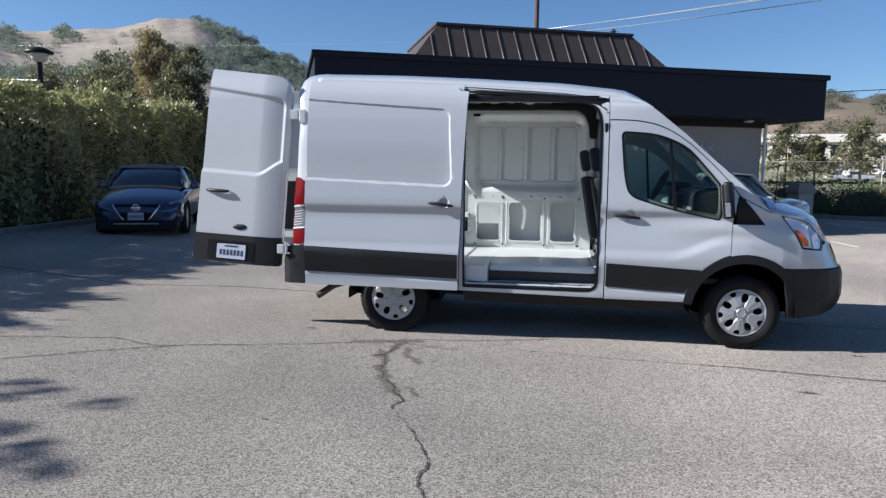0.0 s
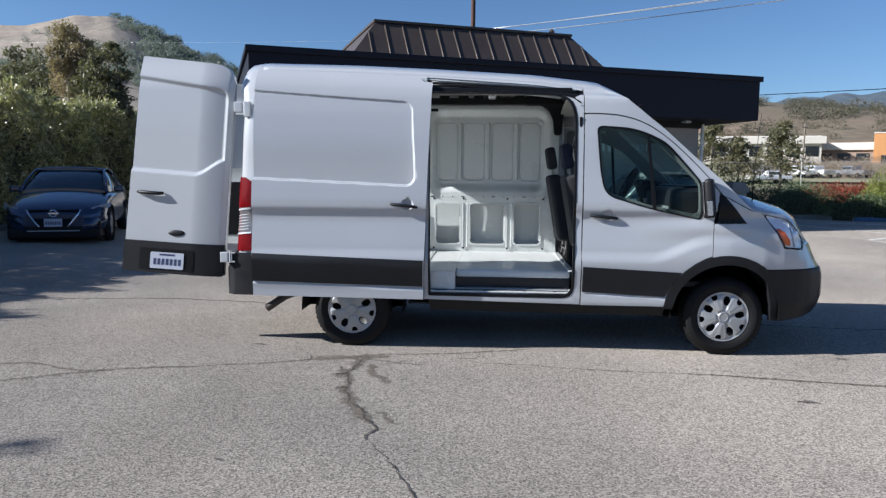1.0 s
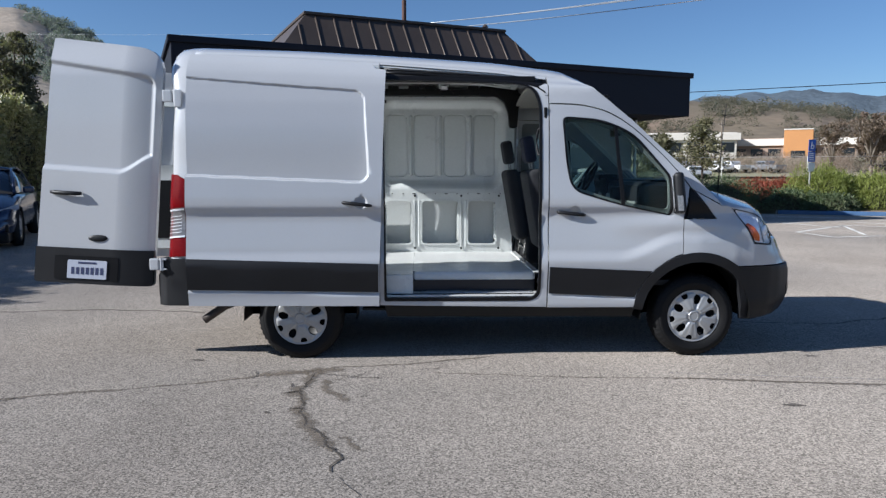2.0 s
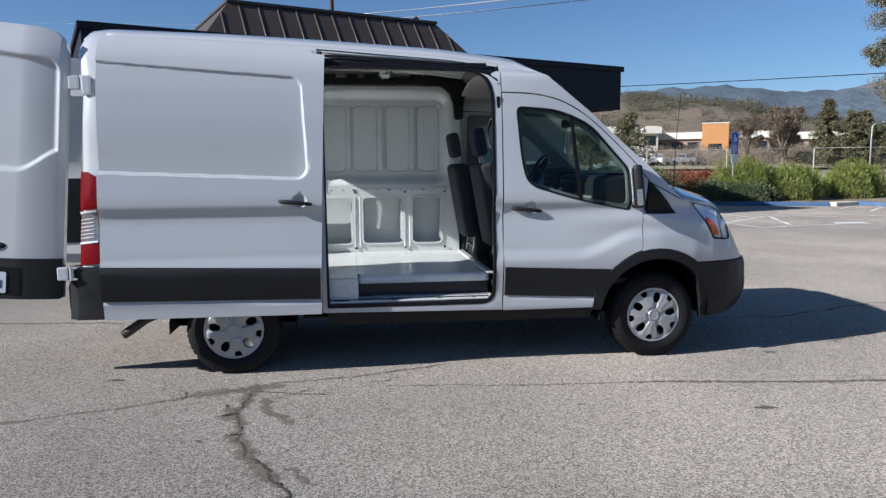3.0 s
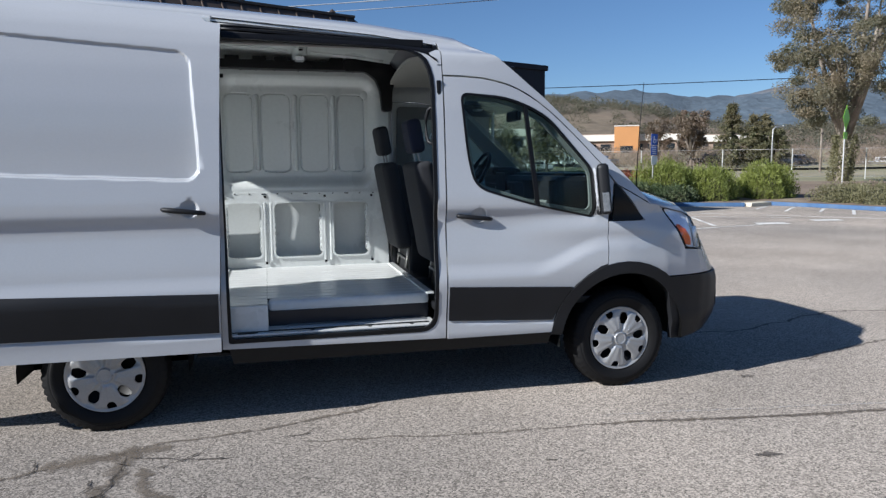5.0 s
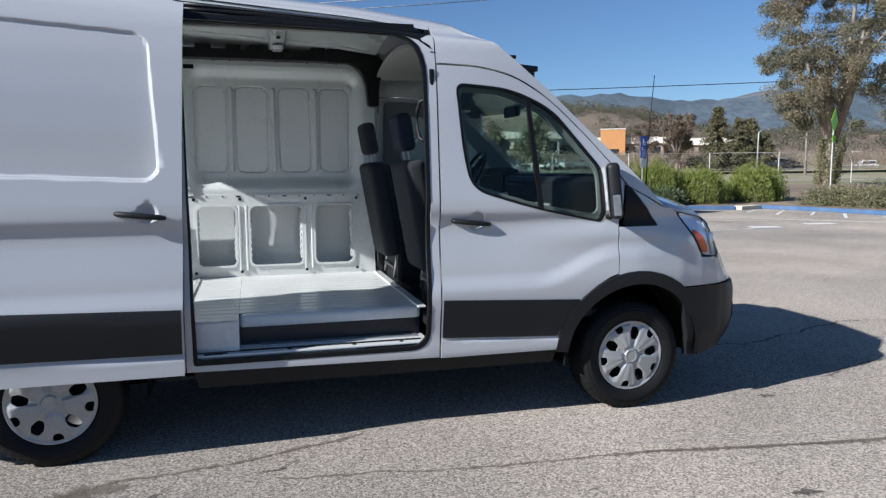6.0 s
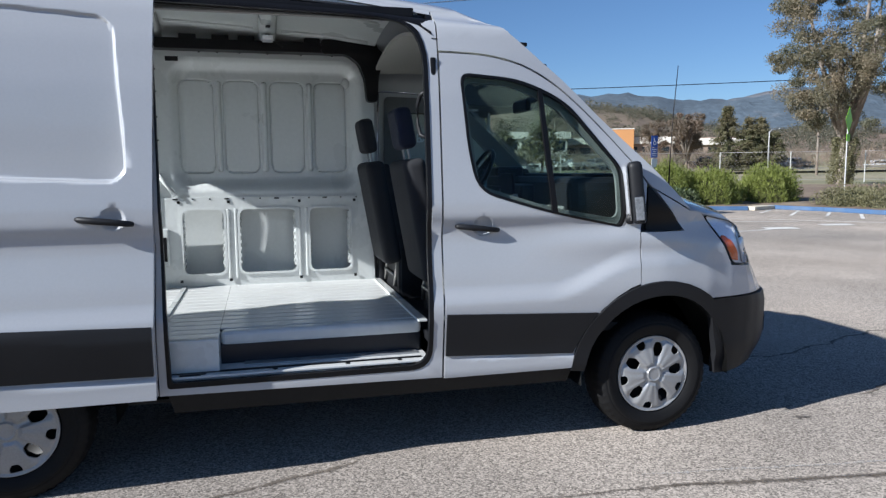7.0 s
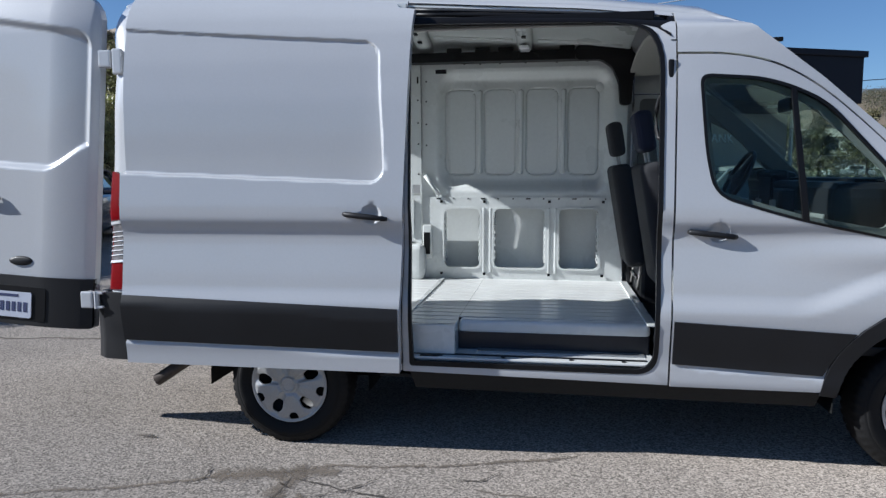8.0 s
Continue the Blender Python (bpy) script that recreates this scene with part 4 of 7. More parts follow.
def wall_upper():
    xs = sorted(set([round(0.45 + 0.02 * i, 3) for i in range(78)] + [v for x0, w in ((0.622, 0.243), (0.919, 0.253), (1.243, 0.25), (1.556, 0.24)) for v in (x0, x0 + 0.002, x0 + 0.004, x0 + 0.007, x0 + 0.009, x0 + 0.012, x0 + 0.015, x0 + w, x0 + w - 0.002, x0 + w - 0.004, x0 + w - 0.007, x0 + w - 0.009, x0 + w - 0.012, x0 + w - 0.015)]
                    + [v for xr in (0.893, 1.206, 1.524) for v in (xr - 0.026, xr - 0.024, xr - 0.018, xr - 0.012, xr, xr + 0.012, xr + 0.018, xr + 0.024, xr + 0.026)]))
    zs = sorted(set([round(1.33 + 0.03 * i, 3) for i in range(36)] + [1.5, 1.502, 1.504, 1.507, 1.509, 1.512, 1.515, 1.52, 1.53, 1.54, 2.105, 2.115, 2.125, 2.13, 2.145, 2.148, 2.151, 2.153, 2.156, 2.158, 2.16, 1.495, 2.165] + [1.52 + 0.009 * k for k in range(8)] + [2.075 + 0.009 * k for k in range(8)]))
    bm = bmesh.new()
    bend, side = bm.verts.layers.float_vector.new("bend"), bm.faces.layers.int.new("side")
    grid = [[bm.verts.new(wall_put(x, z, 0)) for z in zs] for x in xs]
    for a, b in zip(grid, grid[1:]):
        for k in range(len(zs) - 1):
            bm.faces.new((a[k], b[k], b[k + 1], a[k + 1])).smooth = True
    bmesh.ops.recalc_face_normals(bm, faces=bm.faces)
    h = 0.0015
    for row, x in zip(grid, xs):
        for vert, z in zip(row, zs):
            vert[bend] = (wall_put(x + h, z, 0) - wall_put(x - h, z, 0)).cross(wall_put(x, z + h, 0) - wall_put(x, z - h, 0)).normalized()
    for f in bm.faces:
        f[side] = 1
    return bm


part("wall_panel", wall_upper(), INNER, van, "pressed white inner wall panel with upright ribs")
WALL_HOLES = ((0.622, 0.90), (1.008, 1.402), (1.502, 1.80))
holes = [rounded([(a, 0.79), (b, 0.79), (b, 1.245), (a, 1.245)], 0.055, 5) for a, b in WALL_HOLES]
frame_bm = panel([[(0.45, 0.69), (1.98, 0.69), (1.95, 1.335), (0.45, 1.335)]] + holes, lambda u, v, d: Vector((u, 0.765 + d + 0.01 * sstep((0.8 - v) / 0.1), v)), 0.012, 0.1)
lower = part("wall_frame", frame_bm, INNER, van, "white lower wall frame with three openings")
for (a, b), hole in zip(WALL_HOLES, holes):
    cx, cz = (a + b) / 2, 1.0175
    big = [(cx + (x - cx) * (1 + 0.016 / (b - a) * 2), cz + (z - cz) * 1.06) for x, z in hole]
    part("opening_lip", panel([big, hole], lambda u, v, d: Vector((u, 0.757 + d, v)), 0.01, 0.2), INNER, lower)
    for xx, ww in ((a - 0.045, 0.05), (b - 0.012, 0.05)):
        bb = bmesh.new()
        box(bb, (xx + 0.025, 0.86, 1.02), (ww, 0.09, 0.40), 0.012)
        for k in range(7):
            box(bb, (xx + (0.05 if xx < a else 0.0), 0.83, 0.86 + 0.05 * k), (0.012, 0.03, 0.022), 0.003)
        part("stiffener", bb, INNER, lower)
for x in (0.60, 0.935, 1.43, 1.83):
    for z in (0.74, 1.30):
        part("fixing_hole", one_box((x, 0.762, z), (0.02, 0.006, 0.02), 0.002), DARKTRIM, lower)
part("post_channel", one_box((0.372, 0.742, 1.17), (0.04, 0.012, 0.28), 0.005), INNER, van)
slot = part("latch_box", one_box((0.492, 0.752, 0.985), (0.075, 0.03, 0.27), 0.014, None, 3), INNER, van)
part("latch_slot", one_box((0.49, 0.7365, 0.975), (0.05, 0.006, 0.17), 0.002), DARKTRIM, slot)
for z in (1.73, 1.89, 2.06, 2.21, 1.5):
    part("fixing_hole", one_box((0.489, 0.748 - 0.012 * sstep((z - 1.4) / 0.9), z), (0.012, 0.008, 0.012), 0.002), DARKTRIM, van)
    part("fixing_hole", one_box((0.426, 0.748 - 0.03 * sstep((z - 1.4) / 0.9), z + 0.01), (0.012, 0.008, 0.012 if z != 2.21 else 0.05), 0.002), DARKTRIM, van)
for x in (1.05, 1.24, 1.47, 1.69, 0.78, 0.9):
    part("fixing_hole", one_box((x, 0.748, 2.335), (0.012, 0.008, 0.012), 0.002), DARKTRIM, van)
gus = bmesh.new()
tube(gus, [(0.475, 0.75, 1.50), (0.53, 0.752, 1.42), (0.585, 0.755, 1.345)], [0.018, 0.012, 0.016], 8)
part("gusset", gus, INNER, van)
for x in (0.955, 1.452):
    for dx in (-0.026, 0.026):
        part("frame_bead", one_box((x + dx, 0.763, 1.0), (0.018, 0.014, 0.50), 0.006, None, 3), INNER, lower)
lathe_bm = bmesh.new()
lathe(lathe_bm, [(0.0005, 0.012), (0.02, 0.011), (0.033, 0.006), (0.04, 0.0)], Matrix.Translation((1.80, 0.832, 2.16)) @ Vector((0, -1, 0)).to_track_quat("Z", "Y").to_matrix().to_4x4(), 20)
part("wall_dimple", lathe_bm, INNER, van)
for i in range(12):
    part("fixing_hole", one_box((0.58 + 0.115 * i, 0.763, 1.322), (0.011 if i % 3 else 0.034, 0.004, 0.009), 0.001), DARKTRIM, lower)
# post behind the pan and the rest of the far side
part("wall_post", panel([[(0.30, 0.69), (0.447, 0.69), (0.447, 2.42), (0.36, 2.42)], rounded([(0.375, 1.345), (0.435, 1.345), (0.435, 1.43), (0.375, 1.43)], 0.012), rounded([(0.335, 0.87), (0.40, 0.87), (0.40, 0.985), (0.335, 0.985)], 0.008)], lambda u, v, d: Vector((u, 0.75 + d - 0.03 * sstep((v - 1.4) / 0.9), v)), 0.02, 0.2), INNER, van)
part("wall_rear", panel([[(-1.0, 0.69), (0.298, 0.69), (0.355, 2.42), (-0.98, 2.42)], rounded([(-0.85, 1.40), (0.2, 1.40), (0.2, 2.2), (-0.85, 2.2)], 0.1, 5)], lambda u, v, d: Vector((u, 0.775 + d - 0.02 * sstep((v - 1.4) / 0.9), v)), 0.02, 0.15), INNER, van)
part("skin_inside", panel([[(-0.9, 0.70), (1.98, 0.70), (1.98, 1.36), (-0.9, 1.36)]], lambda u, v, d: Vector((u, 0.945 + d + 0.03 * math.sin((v - 0.7) * 4.7), v)), 0.006, 0.08), INNER, van)
part("wheel_box", one_box((0.0, 0.73, 0.83), (0.96, 0.16, 0.28), 0.06, None, 4), INNER, van)
part("wheel_box", one_box((0.0, -0.80, 0.83), (0.96, 0.22, 0.28), 0.06, None, 4), INNER, van)
part("wall_right", panel([[(-1.0, 0.69), (0.66, 0.69), (0.66, 2.42), (-0.98, 2.42)]], lambda u, v, d: Vector((u, -0.86 - d + 0.04 * sstep((v - 1.4) / 0.9), v)), 0.02, 0.15), INNER, van)
# roof lining, bows, black duct
part("roof_inner", panel([[(-1.0, -0.78), (1.98, -0.78), (1.98, 0.78), (-1.0, 0.78)]], lambda u, v, d: Vector((u, v, float(np.interp(v, [p[0] for p in ROOF_SEC], [p[1] for p in ROOF_SEC])) - 0.035 + ROOFDROP(u) + d)), 0.01, 0.1), INNER, van)
for x in (-0.55, 0.49, 1.24):
    rows = [[Vector((x + dx, -0.76 + 0.127 * k, 2.52 + dz + ROOFDROP(x) - 0.10 * ((-0.76 + 0.127 * k) / 0.76) ** 2)) for k in range(13)] for dx, dz in ((-0.06, 0.03), (-0.04, -0.01), (0.04, -0.01), (0.06, 0.03))]
    part("roof_bow", sheet(rows, 0.004), INNER, van)
    for yy in (0.30, 0.48):
        part("bow_hole", one_box((x, yy, 2.497 + ROOFDROP(x) - 0.10 * (yy / 0.76) ** 2), (0.03, 0.05, 0.012), 0.004), DARKTRIM, van)
part("load_lamp", one_box((1.24, 0.50, 2.395), (0.075, 0.13, 0.03), 0.01), LAMPSILVER, van, "small white load-space lamp")
for x0, x1 in ((0.58, 1.15), (1.33, 1.92)):
    for yy in (0.10, 0.55):
        bead = bmesh.new()
        tube(bead, [(x0 + (x1 - x0) * k / 6, yy, float(np.interp(-yy, [p[0] for p in ROOF_SEC], [p[1] for p in ROOF_SEC])) - 0.04 + ROOFDROP(x0 + (x1 - x0) * k / 6)) for k in range(7)], 0.012, 8)
        part("roof_bead", bead, INNER, van)
b = bmesh.new()
tube(b, [(1.30, 0.58, 2.38), (1.34, 0.6, 2.36), (1.33, 0.63, 2.34)], 0.004, 6)
tube(b, [(1.20, 0.58, 2.38), (1.19, 0.62, 2.34), (1.24, 0.64, 2.33)], 0.004, 6)
part("lamp_wire", b, DARKTRIM, van)
b = one_box((1.0, 0.665, 2.366), (1.75, 0.12, 0.07), 0.008)
for x in (0.72, 0.93, 1.10, 1.54):
    box(b, (x, 0.62, 2.405), (0.11, 0.03, 0.05), 0.006)
part("trim_rail", b, DARKTRIM, van, "black plastic trim rail under the roof")
corner_trim = rounded([(1.60, 2.325), (1.78, 2.325), (1.865, 2.27), (1.915, 2.17), (1.93, 2.01), (2.01, 2.01), (2.015, 2.20), (2.06, 2.33), (2.0, 2.37), (1.985, 2.425), (1.60, 2.425)], 0.03, 4)
part("trim_corner", panel([corner_trim], lambda u, v, d: Vector((u, 0.60 + d + 0.09 * sstep((2.35 - v) / 0.25), v)), 0.08, 0.15), DARKTRIM, van, "black plastic pillar trim")
part("vent_slot", one_box((0.60, 0.757, 2.285), (0.085, 0.008, 0.035), 0.004), DARKTRIM, van)
part("wall_top", panel([[(0.45, 2.30), (1.96, 2.30), (1.96, 2.36), (0.45, 2.37)]], lambda u, v, d: Vector((u, 0.75 + d, v)), 0.01, 0.3), INNER, van)
# upper track over the doorway
part("upper_track", one_box((1.30, -0.80, 2.315), (1.30, 0.07, 0.05), 0.008), DARKTRIM, van)
part("upper_track_channel", one_box((1.30, -0.80, 2.285), (1.28, 0.025, 0.014), 0.004), STEEL, van)
# door check parts on the pillar
for z in (2.02, 1.42, 0.62):
    part("pillar_catch", one_box((2.02, -0.965 if z < 1.5 else -0.95, z), (0.028, 0.03, 0.11 if z != 1.42 else 0.05), 0.008), DARKTRIM, van)

# ---- the van: cab ----
part("cab_floor", one_box((2.75, 0, 0.62), (1.5, 1.8, 0.05), 0.01), PLASTIC, van)
part("cab_headliner", panel([[(1.99, -0.72), (2.45, -0.66), (2.45, 0.66), (1.99, 0.72)]], lambda u, v, d: Vector((u, v, 2.31 - 0.10 * (v / 0.72) ** 2 - 0.35 * max(0, u - 2.25) ** 1.5 + d)), 0.02, 0.1), HEADLINER, van)


def seat(x, y, width, blue):
    m = pose(x, y, 0.52) @ pose(0, 0, 0, 0, -10, 0)
    b = one_box((0, 0, 0.72), (0.13, width, 0.70), 0.05, m, 4)
    for f in b.faces:
        f.smooth = True
    back = part("seat", b, FABRIC, van, "black cloth cab seat")
    part("seat_front", one_box((0.065, 0, 0.72), (0.07, width * 0.9, 0.64), 0.03, m, 3), NAVY if blue else FABRIC, back)
    part("cushion", one_box((0.27, 0, 0.36), (0.52, width, 0.16), 0.06, pose(x, y, 0.58), 4), FABRIC, back)
    part("headrest", one_box((0.01, 0, 1.245), (0.10, 0.26, 0.235), 0.045, m, 4), NAVY if blue else FABRIC, back)
    for s in (-1, 1):
        part("headrest_bar", cone(bmesh.new(), m @ Vector((0.01, s * 0.07, 1.05)), m @ Vector((0.01, s * 0.07, 1.16)), 0.007, 0.007, 8), STEEL, back)
    part("seat_base", one_box((0.18, 0, 0.18), (0.44, width * 0.94, 0.40), 0.03, pose(x, y, 0.62), 2), PLASTIC, back)
    f = bmesh.new()
    for s in (-1, 1):
        tube(f, [(x - 0.05, y + s * width * 0.36, 0.72), (x - 0.03, y + s * width * 0.36, 0.90), (x + 0.05, y + s * width * 0.36, 0.98)], 0.014, 8)
    tube(f, [(x - 0.05, y - width * 0.36, 0.80), (x - 0.05, y + width * 0.36, 0.80)], 0.012, 8)
    part("seat_frame", f, STEEL, back)


seat(2.16, -0.46, 0.50, True)
seat(2.085, 0.44, 0.50, False)
part("bulkhead_trim", one_box((2.06, 0.80, 1.1), (0.10, 0.10, 0.85), 0.02), PLASTIC, van)
b = bmesh.new()
tube(b, [(2.03, -0.79, 1.93), (2.0, -0.745, 1.91), (1.99, -0.72, 1.86), (1.99, -0.72, 1.75), (2.0, -0.745, 1.70), (2.03, -0.79, 1.68)], 0.012, 8)
part("grab_handle", b, PLASTIC, van, "black grab handle on the pillar")
b = one_box((3.06, 0, 1.22), (0.40, 1.62, 0.50), 0.08, None, 3)
box(b, (2.88, 0.0, 1.12), (0.20, 0.44, 0.60), 0.04)
box(b, (2.92, 0.45, 1.46), (0.22, 0.40, 0.14), 0.05)
part("dashboard", b, PLASTIC, van, "dark plastic dashboard")
part("dash_top", one_box((3.12, 0, 1.468), (0.30, 1.5, 0.04), 0.016), DARKTRIM, van)
part("centre_screen", one_box((2.77, 0.03, 1.42), (0.02, 0.24, 0.14), 0.006, None), DARKTRIM, van)
for s in (-0.1, 0.2):
    part("air_vent", one_box((2.775, s, 1.33), (0.02, 0.09, 0.05), 0.01), SILVER, van)
sw = bmesh.new()
m = pose(2.70, 0.45, 1.48, 0, -62, 0)
tube(sw, [m @ Vector((0.195 * math.cos(a), 0.195 * math.sin(a), 0)) for a in (2 * math.pi * k / 28 for k in range(28))], 0.016, 8, True)
for a in (90, 210, 330):
    cone(sw, m @ Vector((0, 0, 0)), m @ Vector((0.19 * math.cos(radians(a)), 0.19 * math.sin(radians(a)), 0)), 0.03, 0.016, 8)
lathe(sw, [(0.0005, 0.02), (0.06, 0.016), (0.075, 0.0), (0.06, -0.02)], m, 20)
part("steering_wheel", sw, DARKTRIM, van, "black steering wheel")
for s_ in (-1, 1):
    pill = panel([[(2.52, 2.10), (2.62, 2.07), (2.98, 1.74), (3.30, 1.45), (3.18, 1.43), (2.86, 1.70), (2.60, 1.94), (2.50, 2.02)]], lambda u, v, d, s=s_: skin(u, v, d + 0.055, s), 0.03, 0.08)
    part("pillar_trim", pill, PILLARGREY, van, "grey plastic trim on the screen pillar")
    part("window_trim", panel([rounded([(2.09, 2.07), (2.09, 1.36), (2.7, 1.22), (3.13, 1.14), (3.12, 1.52), (2.78, 1.90), (2.6, 2.0), (2.45, 2.06)], 0.04, 3), rounded([(2.19, 1.96), (2.26, 1.43), (2.66, 1.31), (3.05, 1.24), (3.05, 1.50), (2.74, 1.82), (2.58, 1.90), (2.44, 1.95)], 0.05, 4)], lambda u, v, d, s=s_: skin(u, v, d + 0.052, s), 0.02, 0.12), PILLARGREY, van)
part("instrument_hood", one_box((2.87, 0.45, 1.50), (0.20, 0.42, 0.07), 0.03, None, 3), DARKTRIM, van)
for k in range(4):
    part("dash_switch", one_box((2.772, 0.16, 1.20 + 0.055 * k), (0.012, 0.035, 0.03), 0.004), SILVER, van)
part("glove_lid", one_box((2.853, -0.48, 1.20), (0.014, 0.46, 0.20), 0.01), PILLARGREY, van)
part("mirror_inside", one_box((2.86, 0.0, 1.93), (0.04, 0.26, 0.08), 0.02, None, 3), DARKTRIM, van)
part("sun_visor", one_box((2.62, 0.45, 2.17), (0.18, 0.42, 0.02), 0.008, pose(0, 0, 0)), HEADLINER, van)

# ---- ground ----
ASPHALT = surf("asphalt", (0.331, 0.287, 0.243), 0.92, var=0.34, scale=0.45, fine=70, bump=0.006, second=(0.2365, 0.2124, 0.1875), amount=0.47, spread=0.16, spec=0.2)


def add_grit(m, size, low, high):
    """Stone grains: cells of differing tone over the base colour."""
    n, l = m.node_tree.nodes, m.node_tree.links
    p = n["Principled BSDF"]
    old = p.inputs["Base Color"].links[0].from_socket
    tc, vo, rg, sc = n.new("ShaderNodeTexCoord"), n.new("ShaderNodeTexVoronoi"), n.new("ShaderNodeMapRange"), n.new("ShaderNodeVectorMath")
    vo.inputs["Scale"].default_value = size
    l.new(tc.outputs["Object"], vo.inputs["Vector"])
    sep = n.new("ShaderNodeSeparateColor")
    l.new(vo.outputs["Color"], sep.inputs[0])
    rg.inputs["To Min"].default_value, rg.inputs["To Max"].default_value = low, high
    l.new(sep.outputs[0], rg.inputs["Value"])
    sc.operation = "SCALE"
    l.new(old, sc.inputs[0]), l.new(rg.outputs[0], sc.inputs["Scale"])
    l.new(sc.outputs[0], p.inputs["Base Color"])


add_grit(ASPHALT, 115, 0.4, 1.56)
ASPHALT.node_tree.nodes["Principled BSDF"].inputs["Diffuse Roughness"].default_value = 0.3
TAR = surf("crack_tar", (0.05, 0.043, 0.037), 0.85, var=0.4, scale=8, fine=60, bump=0.003)
STAIN = surf("worn_seam", (0.15, 0.125, 0.10), 0.9, var=0.4, scale=4, fine=80, bump=0.003)


def ragged(m, scale, gain):
    """Lets a strip break up towards its edges: cover falls off across its width, by noise."""
    n, l = m.node_tree.nodes, m.node_tree.links
    uv, sep, tc, no = n.new("ShaderNodeUVMap"), n.new("ShaderNodeSeparateXYZ"), n.new("ShaderNodeTexCoord"), n.new("ShaderNodeTexNoise")
    no.inputs["Scale"].default_value, no.inputs["Detail"].default_value = scale, 6
    l.new(tc.outputs["Object"], no.inputs["Vector"])
    l.new(uv.outputs[0], sep.inputs[0])
    ab, ma, rg = n.new("ShaderNodeMath"), n.new("ShaderNodeMath"), n.new("ShaderNodeMapRange")
    ab.operation, ma.operation = "ABSOLUTE", "SUBTRACT"
    l.new(sep.outputs[1], ab.inputs[0])
    l.new(no.outputs["Fac"], ma.inputs[0]), l.new(ab.outputs[0], ma.inputs[1])
    rg.inputs["From Min"].default_value, rg.inputs["From Max"].default_value = -0.25, 0.4
    rg.inputs["To Max"].default_value = gain
    l.new(ma.outputs[0], rg.inputs["Value"])
    tr, mx = n.new("ShaderNodeBsdfTransparent"), n.new("ShaderNodeMixShader")
    l.new(rg.outputs[0], mx.inputs[0]), l.new(tr.outputs[0], mx.inputs[1]), l.new(n["Principled BSDF"].outputs[0], mx.inputs[2])
    l.new(mx.outputs[0], n["Material Output"].inputs["Surface"])


OIL = surf("oil_stain", (0.10, 0.085, 0.072), 0.8, var=0.4, scale=9, fine=80)
FADED = surf("faded_line", (0.52, 0.50, 0.46), 0.9, var=0.3, scale=4, fine=60)
ragged(OIL, 30, 1.0)
ragged(FADED, 14, 0.4)
ragged(TAR, 22, 1.0)
ragged(STAIN, 16, 0.72)
PAINT = surf("line_paint", (0.68, 0.67, 0.63), 0.8, var=0.3, scale=2, fine=40, second=(0.3, 0.29, 0.27), amount=0.4)
CONCRETE = surf("concrete", (0.42, 0.39, 0.33), 0.9, var=0.25, scale=2, fine=60, bump=0.002)
BLUEKERB = surf("blue_kerb_paint", (0.06, 0.125, 0.25), 0.7, var=0.3, scale=3, fine=40, second=(0.10, 0.15, 0.24), amount=0.4)
GREYKERB = surf("grey_kerb", (0.2, 0.2, 0.18), 0.9, var=0.25, scale=3, fine=50)
SOIL = surf("planting_soil", (0.19, 0.14, 0.10), 0.95, var=0.4, scale=1.5, fine=40, bump=0.01, second=(0.25, 0.20, 0.14), amount=0.4)
DRYGRASS = surf("dry_grass", (0.29, 0.25, 0.165), 0.95, var=0.3, scale=0.12, fine=3, second=(0.20, 0.195, 0.10), amount=0.5, bump=0.05)


def quad_sheet(pts, z):
    bm = bmesh.new()
    bm.faces.new([bm.verts.new((x, y, z)) for x, y in pts])
    return bm


def ground_z(x, y):
    """The car park rises a little towards the hedge."""
    return 0.2 * sstep((-3.5 - x) / 5.0)


xs = [-900, -300, -120, -60, -30, -20, -16, -12] + [-10 + 0.5 * i for i in range(16)] + [-1, 4, 10, 16, 30, 60, 120, 300, 900, 1500]
ys = [-400, -120, -60, -30, -16, -8, 0, 8, 16, 30, 60, 120, 300, 900, 1500]
verts = [(x, y, ground_z(x, y)) for y in ys for x in xs]
faces = [(j * len(xs) + i, j * len(xs) + i + 1, (j + 1) * len(xs) + i + 1, (j + 1) * len(xs) + i) for j in range(len(ys) - 1) for i in range(len(xs) - 1)]
ground = tagged(pydata("ground", verts, faces, ASPHALT), "weathered grey asphalt car park with cracks", "ground", kind="structure")


